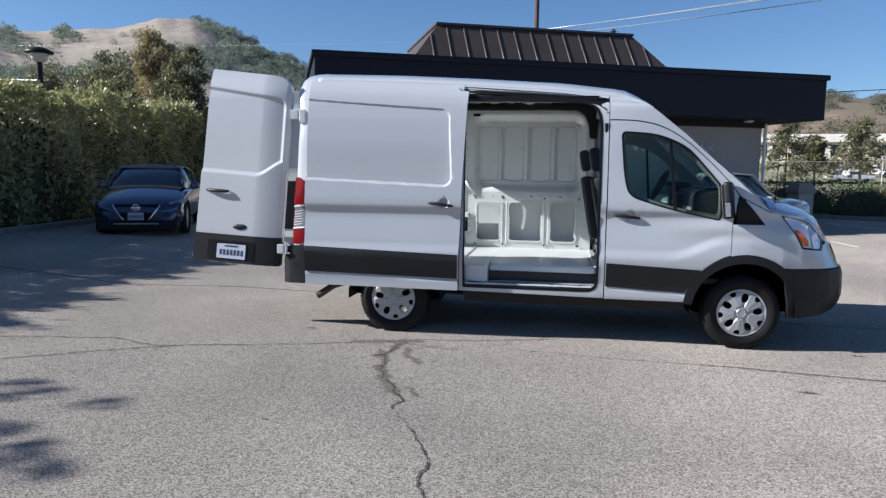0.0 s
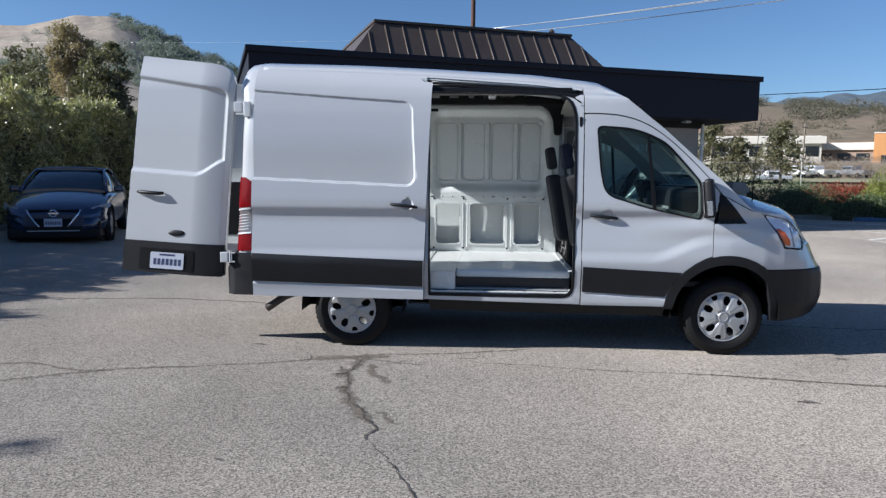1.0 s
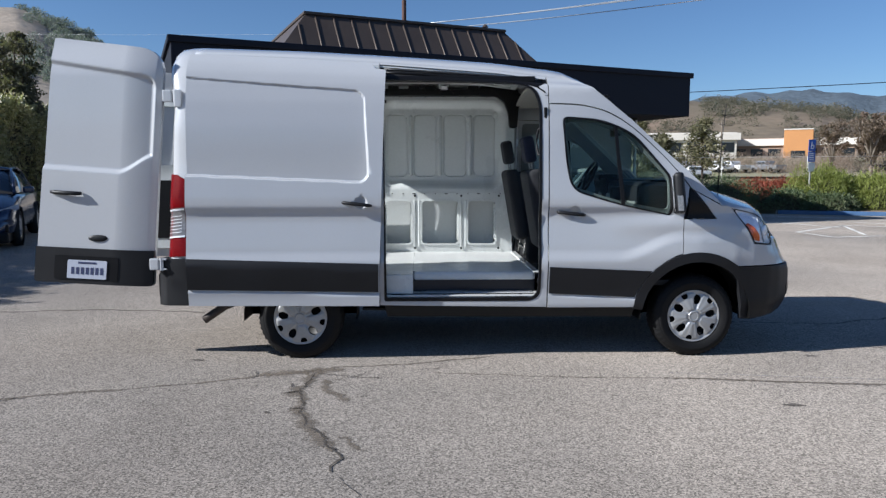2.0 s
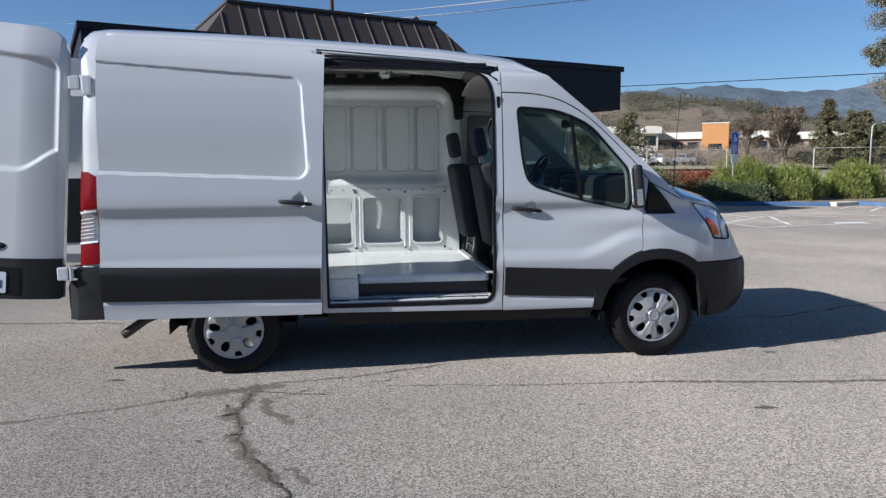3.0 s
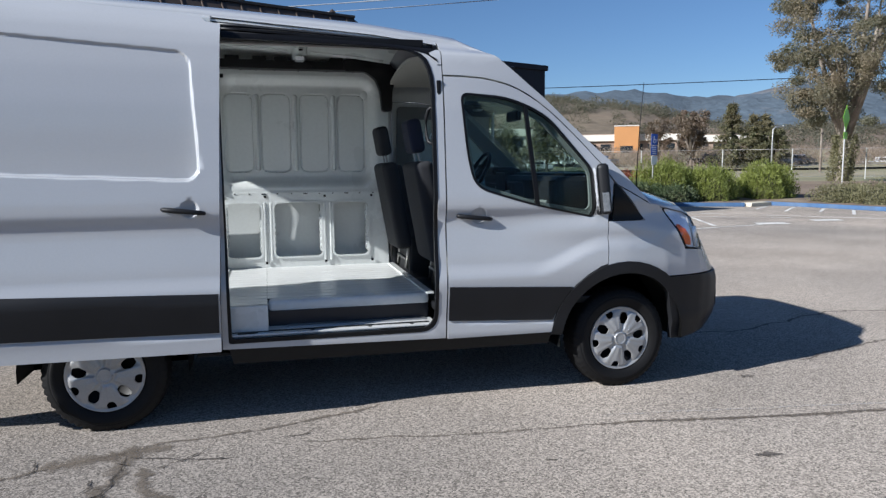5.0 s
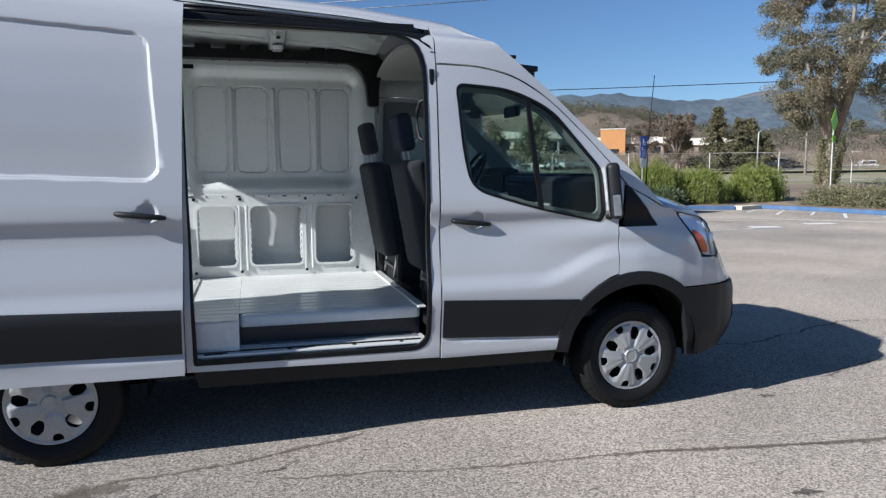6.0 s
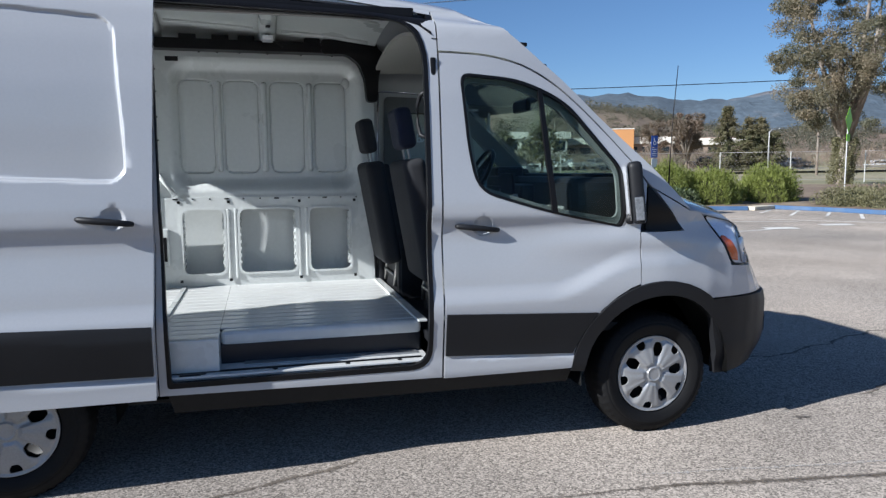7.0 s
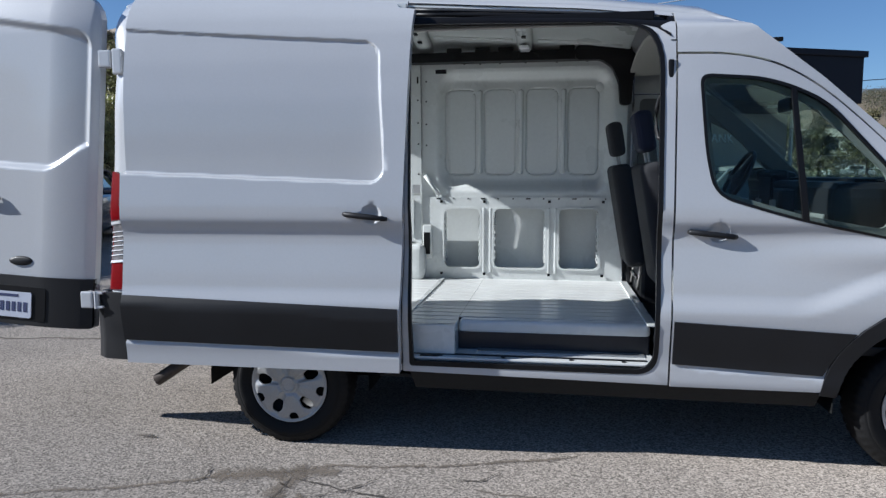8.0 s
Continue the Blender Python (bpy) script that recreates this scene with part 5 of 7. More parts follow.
def ribbon(name, pts, width, material, z=0.004, wobble=0.0, seed=1, step=0.03):
    """A thin flat strip along points on the ground, uneven at its edges."""
    rnd = random.Random(seed)
    line = []
    for (x0, y0), (x1, y1) in zip(pts, pts[1:]):
        n = max(1, int(math.hypot(x1 - x0, y1 - y0) / step))
        line += [(x0 + (x1 - x0) * i / n, y0 + (y1 - y0) * i / n) for i in range(n)]
    line.append(pts[-1])
    line = [(x + (noise.noise((x * 4, y * 4, seed)) + 0.5 * noise.noise((x * 17, y * 17, seed))) * wobble, y + (noise.noise((x * 4, y * 4, seed + 9)) + 0.5 * noise.noise((x * 17, y * 17, seed + 9))) * wobble) for x, y in line]
    vs, fs = [], []
    for i, (x, y) in enumerate(line):
        xa, ya = line[max(0, i - 1)]
        xb, yb = line[min(len(line) - 1, i + 1)]
        k = math.hypot(xb - xa, yb - ya) or 1
        nx, ny = -(yb - ya) / k, (xb - xa) / k
        e = min(1.0, 0.25 + 0.35 * min(i, len(line) - 1 - i)) if wobble else 1.0
        w = width * (1 + (rnd.uniform(-0.5, 0.6) if wobble else 0)) * 0.5 * e
        vs += [(x + nx * w, y + ny * w, z + ground_z(x, y)), (x - nx * w, y - ny * w, z + ground_z(x, y))]
        if i:
            fs.append((2 * i - 2, 2 * i - 1, 2 * i + 1, 2 * i))
    ob = pydata(name, vs, fs, material, ground)
    layer = ob.data.uv_layers.new(name="across")
    for loop in ob.data.loops:
        layer.data[loop.index].uv = (loop.vertex_index // 2 * step, 1.0 if loop.vertex_index % 2 else -1.0)
    return ob


# the long seam, its branch and the crack that runs towards the walk
ribbon("ground_seam", [(-3.9, -3.4), (-2.9, -2.65), (-2.14, -2.16), (-1.66, -1.91), (-1.07, -1.78)], 0.075, STAIN, 0.004, 0.03, 3)
ribbon("ground_seam", [(-1.07, -1.78), (-0.64, -1.64), (-0.26, -1.49), (0.3, -1.27), (0.86, -1.18), (1.29, -1.05), (1.62, -0.94)], 0.05, STAIN, 0.004, 0.03, 4)
ribbon("ground_seam", [(-3.6, -1.99), (-2.5, -1.82), (-2.0, -2.0), (-1.75, -1.98)], 0.06, STAIN, 0.004, 0.04, 5)
ribbon("ground_seam", [(1.1, -1.42), (1.7, -1.52), (2.37, -1.60), (2.83, -1.61)], 0.03, STAIN, 0.004, 0.03, 6)
ribbon("ground_seam", [(2.8, -1.60), (3.3, -1.67), (4.07, -1.79), (4.75, -1.85), (5.8, -1.93), (7.5, -2.0)], 0.07, STAIN, 0.004, 0.025, 7)
ribbon("ground_seam", [(3.0, -1.61), (3.9, -1.765), (4.75, -1.85), (5.8, -1.93)], 0.03, STAIN, 0.005, 0.02, 27)
ribbon("ground_seam", [(-1.4, 1.0), (-2.6, 1.2), (-4.2, 1.0), (-6.5, 1.3)], 0.08, STAIN, 0.004, 0.05, 8)
ribbon("ground_seam", [(5.0, -0.75), (5.9, -0.45), (7.4, -0.3), (9.5, -0.6)], 0.05, STAIN, 0.004, 0.05, 9)
ribbon("ground_seam", [(3.9, 0.4), (5.2, 0.25), (6.6, 0.75), (8.5, 0.5)], 0.05, STAIN, 0.004, 0.05, 10)
ribbon("worn_line", [(2.9, -1.47), (3.8, -1.60), (4.86, -1.757), (6.5, -1.98)], 0.035, FADED, 0.0045, 0.012, 28)
ribbon("crack", [(0.19, -1.35), (0.17, -1.52), (0.125, -1.84), (0.21, -2.27), (0.30, -2.55), (0.40, -2.72), (0.52, -2.95)], 0.15, STAIN, 0.0045, 0.06, 11)
ribbon("crack", [(0.2, -1.42), (0.18, -1.55), (0.13, -1.86), (0.2, -2.15), (0.215, -2.30), (0.31, -2.58)], 0.022, TAR, 0.006, 0.05, 12)
ribbon("crack", [(0.31, -2.58), (0.40, -2.70), (0.47, -2.82), (0.545, -2.98), (0.555, -3.06), (0.51, -3.17), (0.53, -3.24)], 0.032, TAR, 0.006, 0.035, 29)
ribbon("crack", [(0.60, -3.29), (0.68, -3.44), (0.70, -3.52)], 0.014, TAR, 0.006, 0.04, 30)
ribbon("crack", [(0.70, -3.52), (0.775, -3.62), (0.80, -3.75), (0.90, -3.99), (0.94, -4.15), (0.95, -4.30), (1.0, -4.48), (1.03, -4.9), (1.1, -5.6)], 0.022, TAR, 0.006, 0.045, 13)
ribbon("crack", [(0.25, -1.6), (0.36, -1.85), (0.50, -2.12)], 0.11, STAIN, 0.0045, 0.05, 14)
ribbon("crack", [(0.52, -2.72), (0.62, -2.90), (0.70, -2.97)], 0.06, STAIN, 0.0043, 0.05, 21)
ribbon("crack", [(0.04, -1.66), (0.07, -1.76), (0.03, -1.84)], 0.03, TAR, 0.006, 0.03, 16)
ribbon("crack", [(-0.27, -1.35), (-0.25, -1.45), (-0.28, -1.54)], 0.018, TAR, 0.006, 0.04, 17)
ribbon("crack", [(0.2, -1.42), (0.45, -1.52), (0.75, -1.56)], 0.018, TAR, 0.006, 0.04, 18)
ribbon("crack", [(0.3, -1.62), (0.48, -1.52), (0.62, -1.40)], 0.016, TAR, 0.006, 0.04, 22)
ribbon("crack", [(0.98, -1.36), (1.12, -1.28), (1.22, -1.18)], 0.018, TAR, 0.006, 0.04, 19)
ribbon("crack", [(-0.25, -1.42), (0.05, -1.40), (0.4, -1.30)], 0.20, STAIN, 0.0043, 0.05, 20)
for k, (x, y, r) in enumerate(((3.49, -2.25, 0.075), (-0.21, -3.6, 0.03), (4.3, -1.0, 0.06), (2.35, -2.02, 0.03), (-0.85, -1.0, 0.06), (0.0, -2.3, 0.025), (2.55, -1.95, 0.02))):
    ribbon("oil_spot", [(x - r, y + 0.2 * r), (x, y), (x + r, y - 0.3 * r)], r * 1.1, OIL, 0.0047, 0.01, 60 + k, r / 3)

# parking bay lines
for a, b in (((10.65, 18.4), (12.9, 12.9)), ((10.7, 18.5), (15.5, 17.3)), ((11.4, 14.6), (13.4, 15.1)), ((10.85, 11.4), (13.5, 13.7)), ((10.85, 11.4), (10.95, 9.9)), ((10.95, 9.9), (13.5, 10.5)),
             ((12.1, 10.5), (13.45, 13.7)), ((8.3, 11.2), (8.42, 9.8)), ((13.45, 13.7), (16.0, 12.4)), ((14.0, 15.6), (18.7, 10.6)), ((17.8, 16.26), (19.6, 17.9)), ((17.87, 14.9), (19.98, 16.96)), ((18.5, 14.06), (20.2, 15.76)), ((18.7, 12.86), (20.4, 14.65)), ((18.9, 11.4), (20.6, 13.3))):
    ribbon("parking_line", [a, b], 0.1, PAINT, 0.005, 0.0, 1, 0.5)
for x, y in ((16.2, 11.3), (14.0, 10.8)):
    part("parking_mark", quad_sheet([(x - 0.5, y - 0.2), (x + 0.35, y - 0.35), (x + 0.5, y + 0.15), (x - 0.35, y + 0.25)], 0.005), PAINT, ground)


def kerb(name, pts, material, height=0.15, width=0.16, label=""):
    """A bevelled kerb along a line, built in stones of about three metres."""
    top = thing(name, label, "kerb", kind="structure")
    for (x0, y0), (x1, y1) in zip(pts, pts[1:]):
        d = Vector((x1 - x0, y1 - y0, 0))
        n = max(1, round(d.length / 3))
        for i in range(n):
            a = Vector((x0, y0, 0)) + d * (i / n)
            c = a + d * (0.5 / n)
            c.z = ground_z(c.x, c.y)
            b = one_box((0, 0, height / 2), (d.length / n - 0.012, width, height), 0.02, Matrix.Translation(c) @ pose(0, 0, 0, 0, 0, math.degrees(math.atan2(d.y, d.x))))
            part("kerb_stone", b, material, top)
    return top


kerb("kerb_1", [(4.5, 25.0), (11.3, 21.6), (14.5, 19.6)], GREYKERB, label="grey concrete kerb of the planting strip")
kerb("kerb_2", [(14.5, 19.6), (18.5, 17.82)], BLUEKERB, label="blue painted kerb beside the accessible bay")
kerb("kerb_3", [(18.5, 17.82), (19.9, 18.4)], surf("cream_kerb", (0.62, 0.56, 0.44), 0.8, var=0.2, scale=3), 0.14, 0.55, label="unpainted concrete kerb ramp")
kerb("kerb_4", [(19.9, 18.4), (20.5, 16.3), (20.9, 13.3), (21.6, 9.0), (22.5, 2.0)], BLUEKERB, label="blue painted kerb at the ends of the bays")


def spread_sheet(name, near, far, n, z0, z1, material, label, category, bump=0.0):
    """A bank that rises from a near line to a far line."""
    def along(pts, t):
        k = t * (len(pts) - 1)
        i = min(int(k), len(pts) - 2)
        return Vector(pts[i]).lerp(Vector(pts[i + 1]), k - i)
    vs, fs = [], []
    for j in range(n + 1):
        for i in range(25):
            p = along(near, i / 24).lerp(along(far, i / 24), j / n)
            vs.append((p.x, p.y, z0 + (z1 - z0) * j / n + (bump * noise.noise((p.x * 0.4, p.y * 0.4, 3)) if 0 < j else 0)))
    for j in range(n):
        for i in range(24):
            fs.append((j * 25 + i, j * 25 + i + 1, (j + 1) * 25 + i + 1, (j + 1) * 25 + i))
    ob = pydata(name, vs, fs, material, None, "", True)
    return tagged(ob, label, category, kind="structure")


spread_sheet("planting_bed", [(4.5, 25.1), (9.8, 22.5), (14.5, 19.75), (18.5, 17.98), (20.0, 18.5), (20.65, 16.3), (21.0, 13.3), (21.8, 8.9), (23, 2), (24, -14)],
             [(-2.0, 46.0), (9, 43.5), (20, 40), (26, 36.5), (31, 32.5), (35, 28), (38, 22.5), (40, 15), (41, 5), (41, -14)], 10, 0.12, 0.62, SOIL, "brown soil planting bank behind the kerb", "flower bed", 0.10)

# ---- the low building with the mansard ----
BU, BN = Vector((-0.9266, -0.3766, 0)), Vector((-0.3766, 0.9266, 0))
B0 = Vector((9.25, 15.05, 0))
BM = Matrix(((BU.x, BN.x, 0, B0.x), (BU.y, BN.y, 0, B0.y), (0, 0, 1, 0), (0, 0, 0, 1)))
FASCIA = surf("dark_fascia", (0.007, 0.010, 0.019), 0.6, var=0.2, scale=0.8, fine=30, spec=0.25)
WALLGREY = surf("grey_stucco", (0.33, 0.32, 0.30), 0.9, var=0.12, scale=1.2, fine=90, bump=0.003)
METALROOF = surf("brown_metal_roof", (0.075, 0.058, 0.048), 0.5, metal=0.3, var=0.15, scale=0.9, fine=20)
LETTER = surf("sign_letter", (0.6, 0.63, 0.66), 0.4, var=0.05)
GLASSDARK = surf("dark_shopfront", (0.02, 0.024, 0.028), 0.08, var=0.2, coat=0.5)
house = thing("bank_building", "single-storey grey building with a deep black fascia and brown metal mansard", "building")


def in_house(name, bm, material, parent=None, label=""):
    bmesh.ops.transform(bm, matrix=BM, verts=bm.verts)
    return part(name, bm, material, parent or house, label)


in_house("wall", one_box((8.0, 7.2, 1.6), (13.6, 12.0, 3.4), 0.02), WALLGREY)
fascia = in_house("fascia", one_box((7.45, 7.2, 3.91), (14.9, 14.4, 1.28), 0.02), FASCIA)
in_house("fascia_cap", one_box((7.45, 7.2, 4.50), (15.04, 14.54, 0.16), 0.03), FASCIA, fascia)
in_house("soffit_band", one_box((8.0, 7.2, 3.18), (13.8, 12.2, 0.22), 0.02), DARKTRIM)
in_house("soffit_lamp", one_box((1.9, 0.9, 3.24), (0.22, 0.22, 0.06), 0.02), LETTER)
in_house("downpipe", cone(bmesh.new(), (1.13, 1.12, 0), (1.13, 1.12, 3.2), 0.05, 0.05, 10), surf("white_pipe", (0.7, 0.7, 0.68), 0.5))
# mansard: a frustum with standing seams
X0, X1, Y0, Y1, ZB, ZT, SL = 2.35, 12.15, 3.55, 12.0, 4.55, 6.4, 1.45
bm = bmesh.new()
lo = [bm.verts.new(p) for p in ((X0, Y0, ZB), (X1, Y0, ZB), (X1, Y1, ZB), (X0, Y1, ZB))]
hi = [bm.verts.new(p) for p in ((X0 + SL, Y0 + SL, ZT), (X1 - SL, Y0 + SL, ZT), (X1 - SL, Y1 - SL, ZT), (X0 + SL, Y1 - SL, ZT))]
for k in range(4):
    bm.faces.new((lo[k], lo[(k + 1) % 4], hi[(k + 1) % 4], hi[k]))
bm.faces.new(hi)
bm.faces.new(lo)
bmesh.ops.recalc_face_normals(bm, faces=bm.faces)
mansard = in_house("mansard", bm, METALROOF, None, "brown standing-seam metal mansard")
n = 17
for i in range(n + 1):
    xb = X0 + (X1 - X0) * i / n
    xt = X0 + SL + (X1 - X0 - 2 * SL) * i / n
    xt = min(max(xb, X0 + SL), X1 - SL)
    k = 1.0
    if xb < X0 + SL:
        k = (xb - X0) / SL
    if xb > X1 - SL:
        k = (X1 - xb) / SL
    a, b = Vector((xb, Y0, ZB)), Vector((xb, Y0 + SL * k, ZB + (ZT - ZB) * k))
    if (b - a).length > 0.1:
        in_house("roof_seam", tube(bmesh.new(), [a, (a + b) / 2, b], 0.03, 6), METALROOF, mansard)
in_house("ridge_cap", one_box(((X0 + X1) / 2, (Y0 + Y1) / 2, ZT + 0.02), (X1 - X0 - 2 * SL + 0.14, Y1 - Y0 - 2 * SL + 0.14, 0.09), 0.02), METALROOF, mansard)
v = bmesh.new()
cone(v, (X0 + SL + 0.1, Y0 + SL + 1.2, ZT), (X0 + SL + 0.1, Y0 + SL + 1.2, ZT + 0.36), 0.07, 0.07, 12)
cone(v, (X0 + SL + 0.1, Y0 + SL + 1.2, ZT + 0.36), (X0 + SL + 0.1, Y0 + SL + 1.2, ZT + 0.46), 0.12, 0.03, 12)
in_house("roof_vent", v, METALROOF, mansard)
# the sign on the wall: plain raised shapes, then the word that can be read
for k in range(5):
    in_house("sign_block", one_box((4.37 + 0.27 * k, 1.19, 2.42), (0.17, 0.05, 0.23), 0.03), LETTER)
font = bpy.data.curves.new("sign_word", "FONT")
font.body, font.size, font.extrude = "BANK", 0.32, 0.02
probe = new("sign_word_source", font)
me = bpy.data.meshes.new_from_object(probe.evaluated_get(bpy.context.evaluated_depsgraph_get()))
bpy.data.objects.remove(probe)
wb = bmesh.new()
wb.from_mesh(me)
wide = max(v.co.x for v in wb.verts)
bmesh.ops.transform(wb, matrix=Matrix.Translation((2.85 + wide, 1.17, 2.31)) @ pose(0, 0, 0, 90, 0, 0) @ Matrix.Diagonal((-1, 1, 1, 1)), verts=wb.verts)
bmesh.ops.reverse_faces(wb, faces=wb.faces)
in_house("sign_word", wb, LETTER)
in_house("shopfront", one_box((9.5, 1.19, 1.3), (4.4, 0.06, 2.2), 0.01), GLASSDARK)
for k in range(5):
    in_house("mullion", one_box((7.3 + 1.1 * k, 1.15, 1.3), (0.06, 0.06, 2.2), 0.006), STEEL)

# ---- foliage helper ----
def fast_mesh(name, verts, quads, material, parent=None, label=""):
    me = bpy.data.meshes.new(name)
    me.vertices.add(len(verts))
    me.vertices.foreach_set("co", np.asarray(verts, dtype=np.float32).ravel())
    k = len(quads)
    me.loops.add(k * 4)
    me.loops.foreach_set("vertex_index", np.asarray(quads, dtype=np.int32).ravel())
    me.polygons.add(k)
    me.polygons.foreach_set("loop_start", np.arange(0, 4 * k, 4, dtype=np.int32))
    me.polygons.foreach_set("loop_total", np.full(k, 4, dtype=np.int32))
    me.update(calc_edges=True)
    me.materials.append(material)
    ob = new(name, me)
    if parent:
        ob.parent = parent
        ob.matrix_parent_inverse = Matrix.Identity(4)
    if label:
        ob["label"] = label
    return ob


def leaf_quads(points, length, width, rng, up=0.0, outward=None):
    """Diamond leaves at the points, turned at random; up: how much they point upwards."""
    n = len(points)
    d = rng.normal(size=(n, 3))
    d[:, 2] += up
    if outward is not None:
        d += outward
    d /= np.linalg.norm(d, axis=1)[:, None]
    e = rng.normal(size=(n, 3))
    s = np.cross(d, e)
    s /= np.linalg.norm(s, axis=1)[:, None] + 1e-9
    nrm = np.cross(d, s)
    ln = (length * rng.uniform(0.6, 1.3, n))[:, None]
    wd = (width * rng.uniform(0.6, 1.3, n))[:, None]
    v = np.empty((n, 4, 3))
    v[:, 0] = points - d * ln * 0.5
    v[:, 1] = points + s * wd * 0.5 + nrm * wd * 0.12
    v[:, 2] = points + d * ln * 0.5
    v[:, 3] = points - s * wd * 0.5 + nrm * wd * 0.12
    return v.reshape(-1, 3), np.arange(4 * n).reshape(n, 4)


def in_blob(rng, n, centre, radius, hollow=0.55):
    d = rng.normal(size=(n, 3))
    d /= np.linalg.norm(d, axis=1)[:, None]
    r = (hollow + (1 - hollow) * rng.uniform(0, 1, n)) * (1 + 0.18 * np.sin(7 * d[:, 0] + 3 * centre[0]) * np.cos(6 * d[:, 2] + centre[1]))
    return np.asarray(centre) + d * r[:, None] * np.asarray(radius)


BARK = surf("bark", (0.16, 0.125, 0.095), 0.95, var=0.35, scale=3, fine=25, bump=0.01, second=(0.28, 0.25, 0.21), amount=0.45)
EUBARK = surf("pale_bark", (0.34, 0.29, 0.24), 0.9, var=0.35, scale=2, fine=18, bump=0.01, second=(0.16, 0.13, 0.11), amount=0.45)
DARKBARK = surf("dark_bark", (0.07, 0.055, 0.045), 0.95, var=0.35, scale=3, fine=25, bump=0.01)
HEDGELEAF = leafy("hedge_leaf", (0.29, 0.285, 0.14), (0.37, 0.33, 0.18), 0.42, 0.26, 0.8)
OLIVE = leafy("olive_leaf", (0.17, 0.135, 0.08), (0.10, 0.105, 0.055))
OAK = leafy("oak_leaf", (0.125, 0.12, 0.075), (0.175, 0.15, 0.10))
EUC = leafy("eucalyptus_leaf", (0.145, 0.145, 0.10), (0.24, 0.19, 0.13))
BROWNLEAF = leafy("brown_leaf", (0.29, 0.22, 0.15), (0.20, 0.175, 0.11))
SHOOT = leafy("young_hedge_leaf", (0.25, 0.24, 0.125), (0.32, 0.27, 0.15), 0.4, 0.22, 0.6)
PINE = leafy("conifer_needle", (0.115, 0.115, 0.062), (0.16, 0.13, 0.075))
DRYTREE = leafy("dry_tree_leaf", (0.19, 0.135, 0.105), (0.15, 0.12, 0.09))
CEDAR = leafy("cedar_needle", (0.135, 0.13, 0.075), (0.18, 0.155, 0.095))
BRUSH = leafy("bare_brush", (0.28, 0.21, 0.175), (0.22, 0.175, 0.135))
SHRUB = leafy("shrub_leaf", (0.215, 0.24, 0.06), (0.16, 0.185, 0.05))
JUNIPER = leafy("juniper_leaf", (0.08, 0.12, 0.06), (0.125, 0.135, 0.07))
REDLEAF = leafy("red_leaf", (0.20, 0.045, 0.03), (0.26, 0.10, 0.05))
GREYLEAF = leafy("grey_leaf", (0.2, 0.185, 0.11), (0.16, 0.155, 0.08))

# ---- tall hedge beside the car park ----
rng = np.random.default_rng(4)
HEDGE_LINE = [(-9.3, -9.0), (-9.5, -2.0), (-10.15, 5.1), (-11.4, 17.0), (-12.6, 30.0)]


def hedge_height(y):
    y = np.asarray(y, dtype=float)
    return 3.0 + 0.12 * np.sin(y * 1.3) + 0.1 * np.sin(y * 3.7 + 1) + 0.08 * np.sin(y * 8.1) + 0.035 * np.clip(y - 5, 0, 12)


n = 62000
y = rng.uniform(-9, 24, n)
xf = np.interp(y, [p[1] for p in HEDGE_LINE], [p[0] for p in HEDGE_LINE])
h = hedge_height(y)
face = rng.uniform(0, 1, n) < 0.62
depth = np.where(face, np.abs(rng.normal(0, 0.16, n)), rng.uniform(0, 1.8, n))
z = np.where(face, rng.uniform(0.015, 1, n) * h, h - np.abs(rng.normal(0, 0.12, n)) + np.maximum(0, rng.normal(0, 0.10, n)))
bulge = 0.22 * np.sin(y * 2.1 + z * 1.7) + 0.14 * np.sin(y * 5.3 - z * 3.1) + 0.12 * np.sin(y * 11.3 + 6.1 * z) * np.sin(z * 8.7 - y) + 0.25 * (z / h) ** 3
pts = np.stack([xf - depth - 0.25 + bulge * 0.75 - 0.5 * np.clip(z / h - 0.85, 0, 1), y, z], 1)
v, q = leaf_quads(pts, 0.14, 0.065, rng, 0.2, np.array([0.5, -0.2, 0.0]))
hedge = thing("hedge", "tall clipped dense green hedge along the car park", "hedge", (-10.2, 5.0, 0.2))
fast_mesh("hedge_leaves", v - np.array([-10.2, 5.0, 0]), q, HEDGELEAF, hedge)
n = 24000
y = rng.uniform(-9, 24, n)
xf = np.interp(y, [p[1] for p in HEDGE_LINE], [p[0] for p in HEDGE_LINE])
h = hedge_height(y)
top = rng.uniform(0, 1, n) < 0.5
z = np.where(top, h + 0.04 + np.abs(rng.normal(0, 0.13, n)) * (0.5 + 0.5 * np.sin(y * 9.0 + 2 * np.sin(y * 2.3))), rng.uniform(0.3, 1, n) ** 0.6 * h)
pts = np.stack([xf - 0.22 - np.where(top, rng.uniform(0, 1.5, n), np.abs(rng.normal(0, 0.1, n))) + 0.12 * np.sin(y * 2.1 + z * 1.7), y, z], 1)
v, q = leaf_quads(pts, 0.16, 0.045, rng, 2.2)
fast_mesh("young_foliage", v - np.array([-10.2, 5.0, 0]), q, SHOOT, hedge, "pale yellow-green young shoots")
# dark sheet added behind the leaves, coloured as the shade inside the hedge
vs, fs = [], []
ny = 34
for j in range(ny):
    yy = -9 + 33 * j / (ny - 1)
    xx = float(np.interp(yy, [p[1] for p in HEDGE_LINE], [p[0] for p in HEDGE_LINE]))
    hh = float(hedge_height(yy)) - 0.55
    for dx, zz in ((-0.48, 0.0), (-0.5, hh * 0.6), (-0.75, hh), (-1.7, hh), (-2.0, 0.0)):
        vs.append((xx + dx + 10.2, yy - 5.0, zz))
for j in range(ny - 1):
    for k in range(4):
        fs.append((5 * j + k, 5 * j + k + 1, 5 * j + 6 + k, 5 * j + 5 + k))
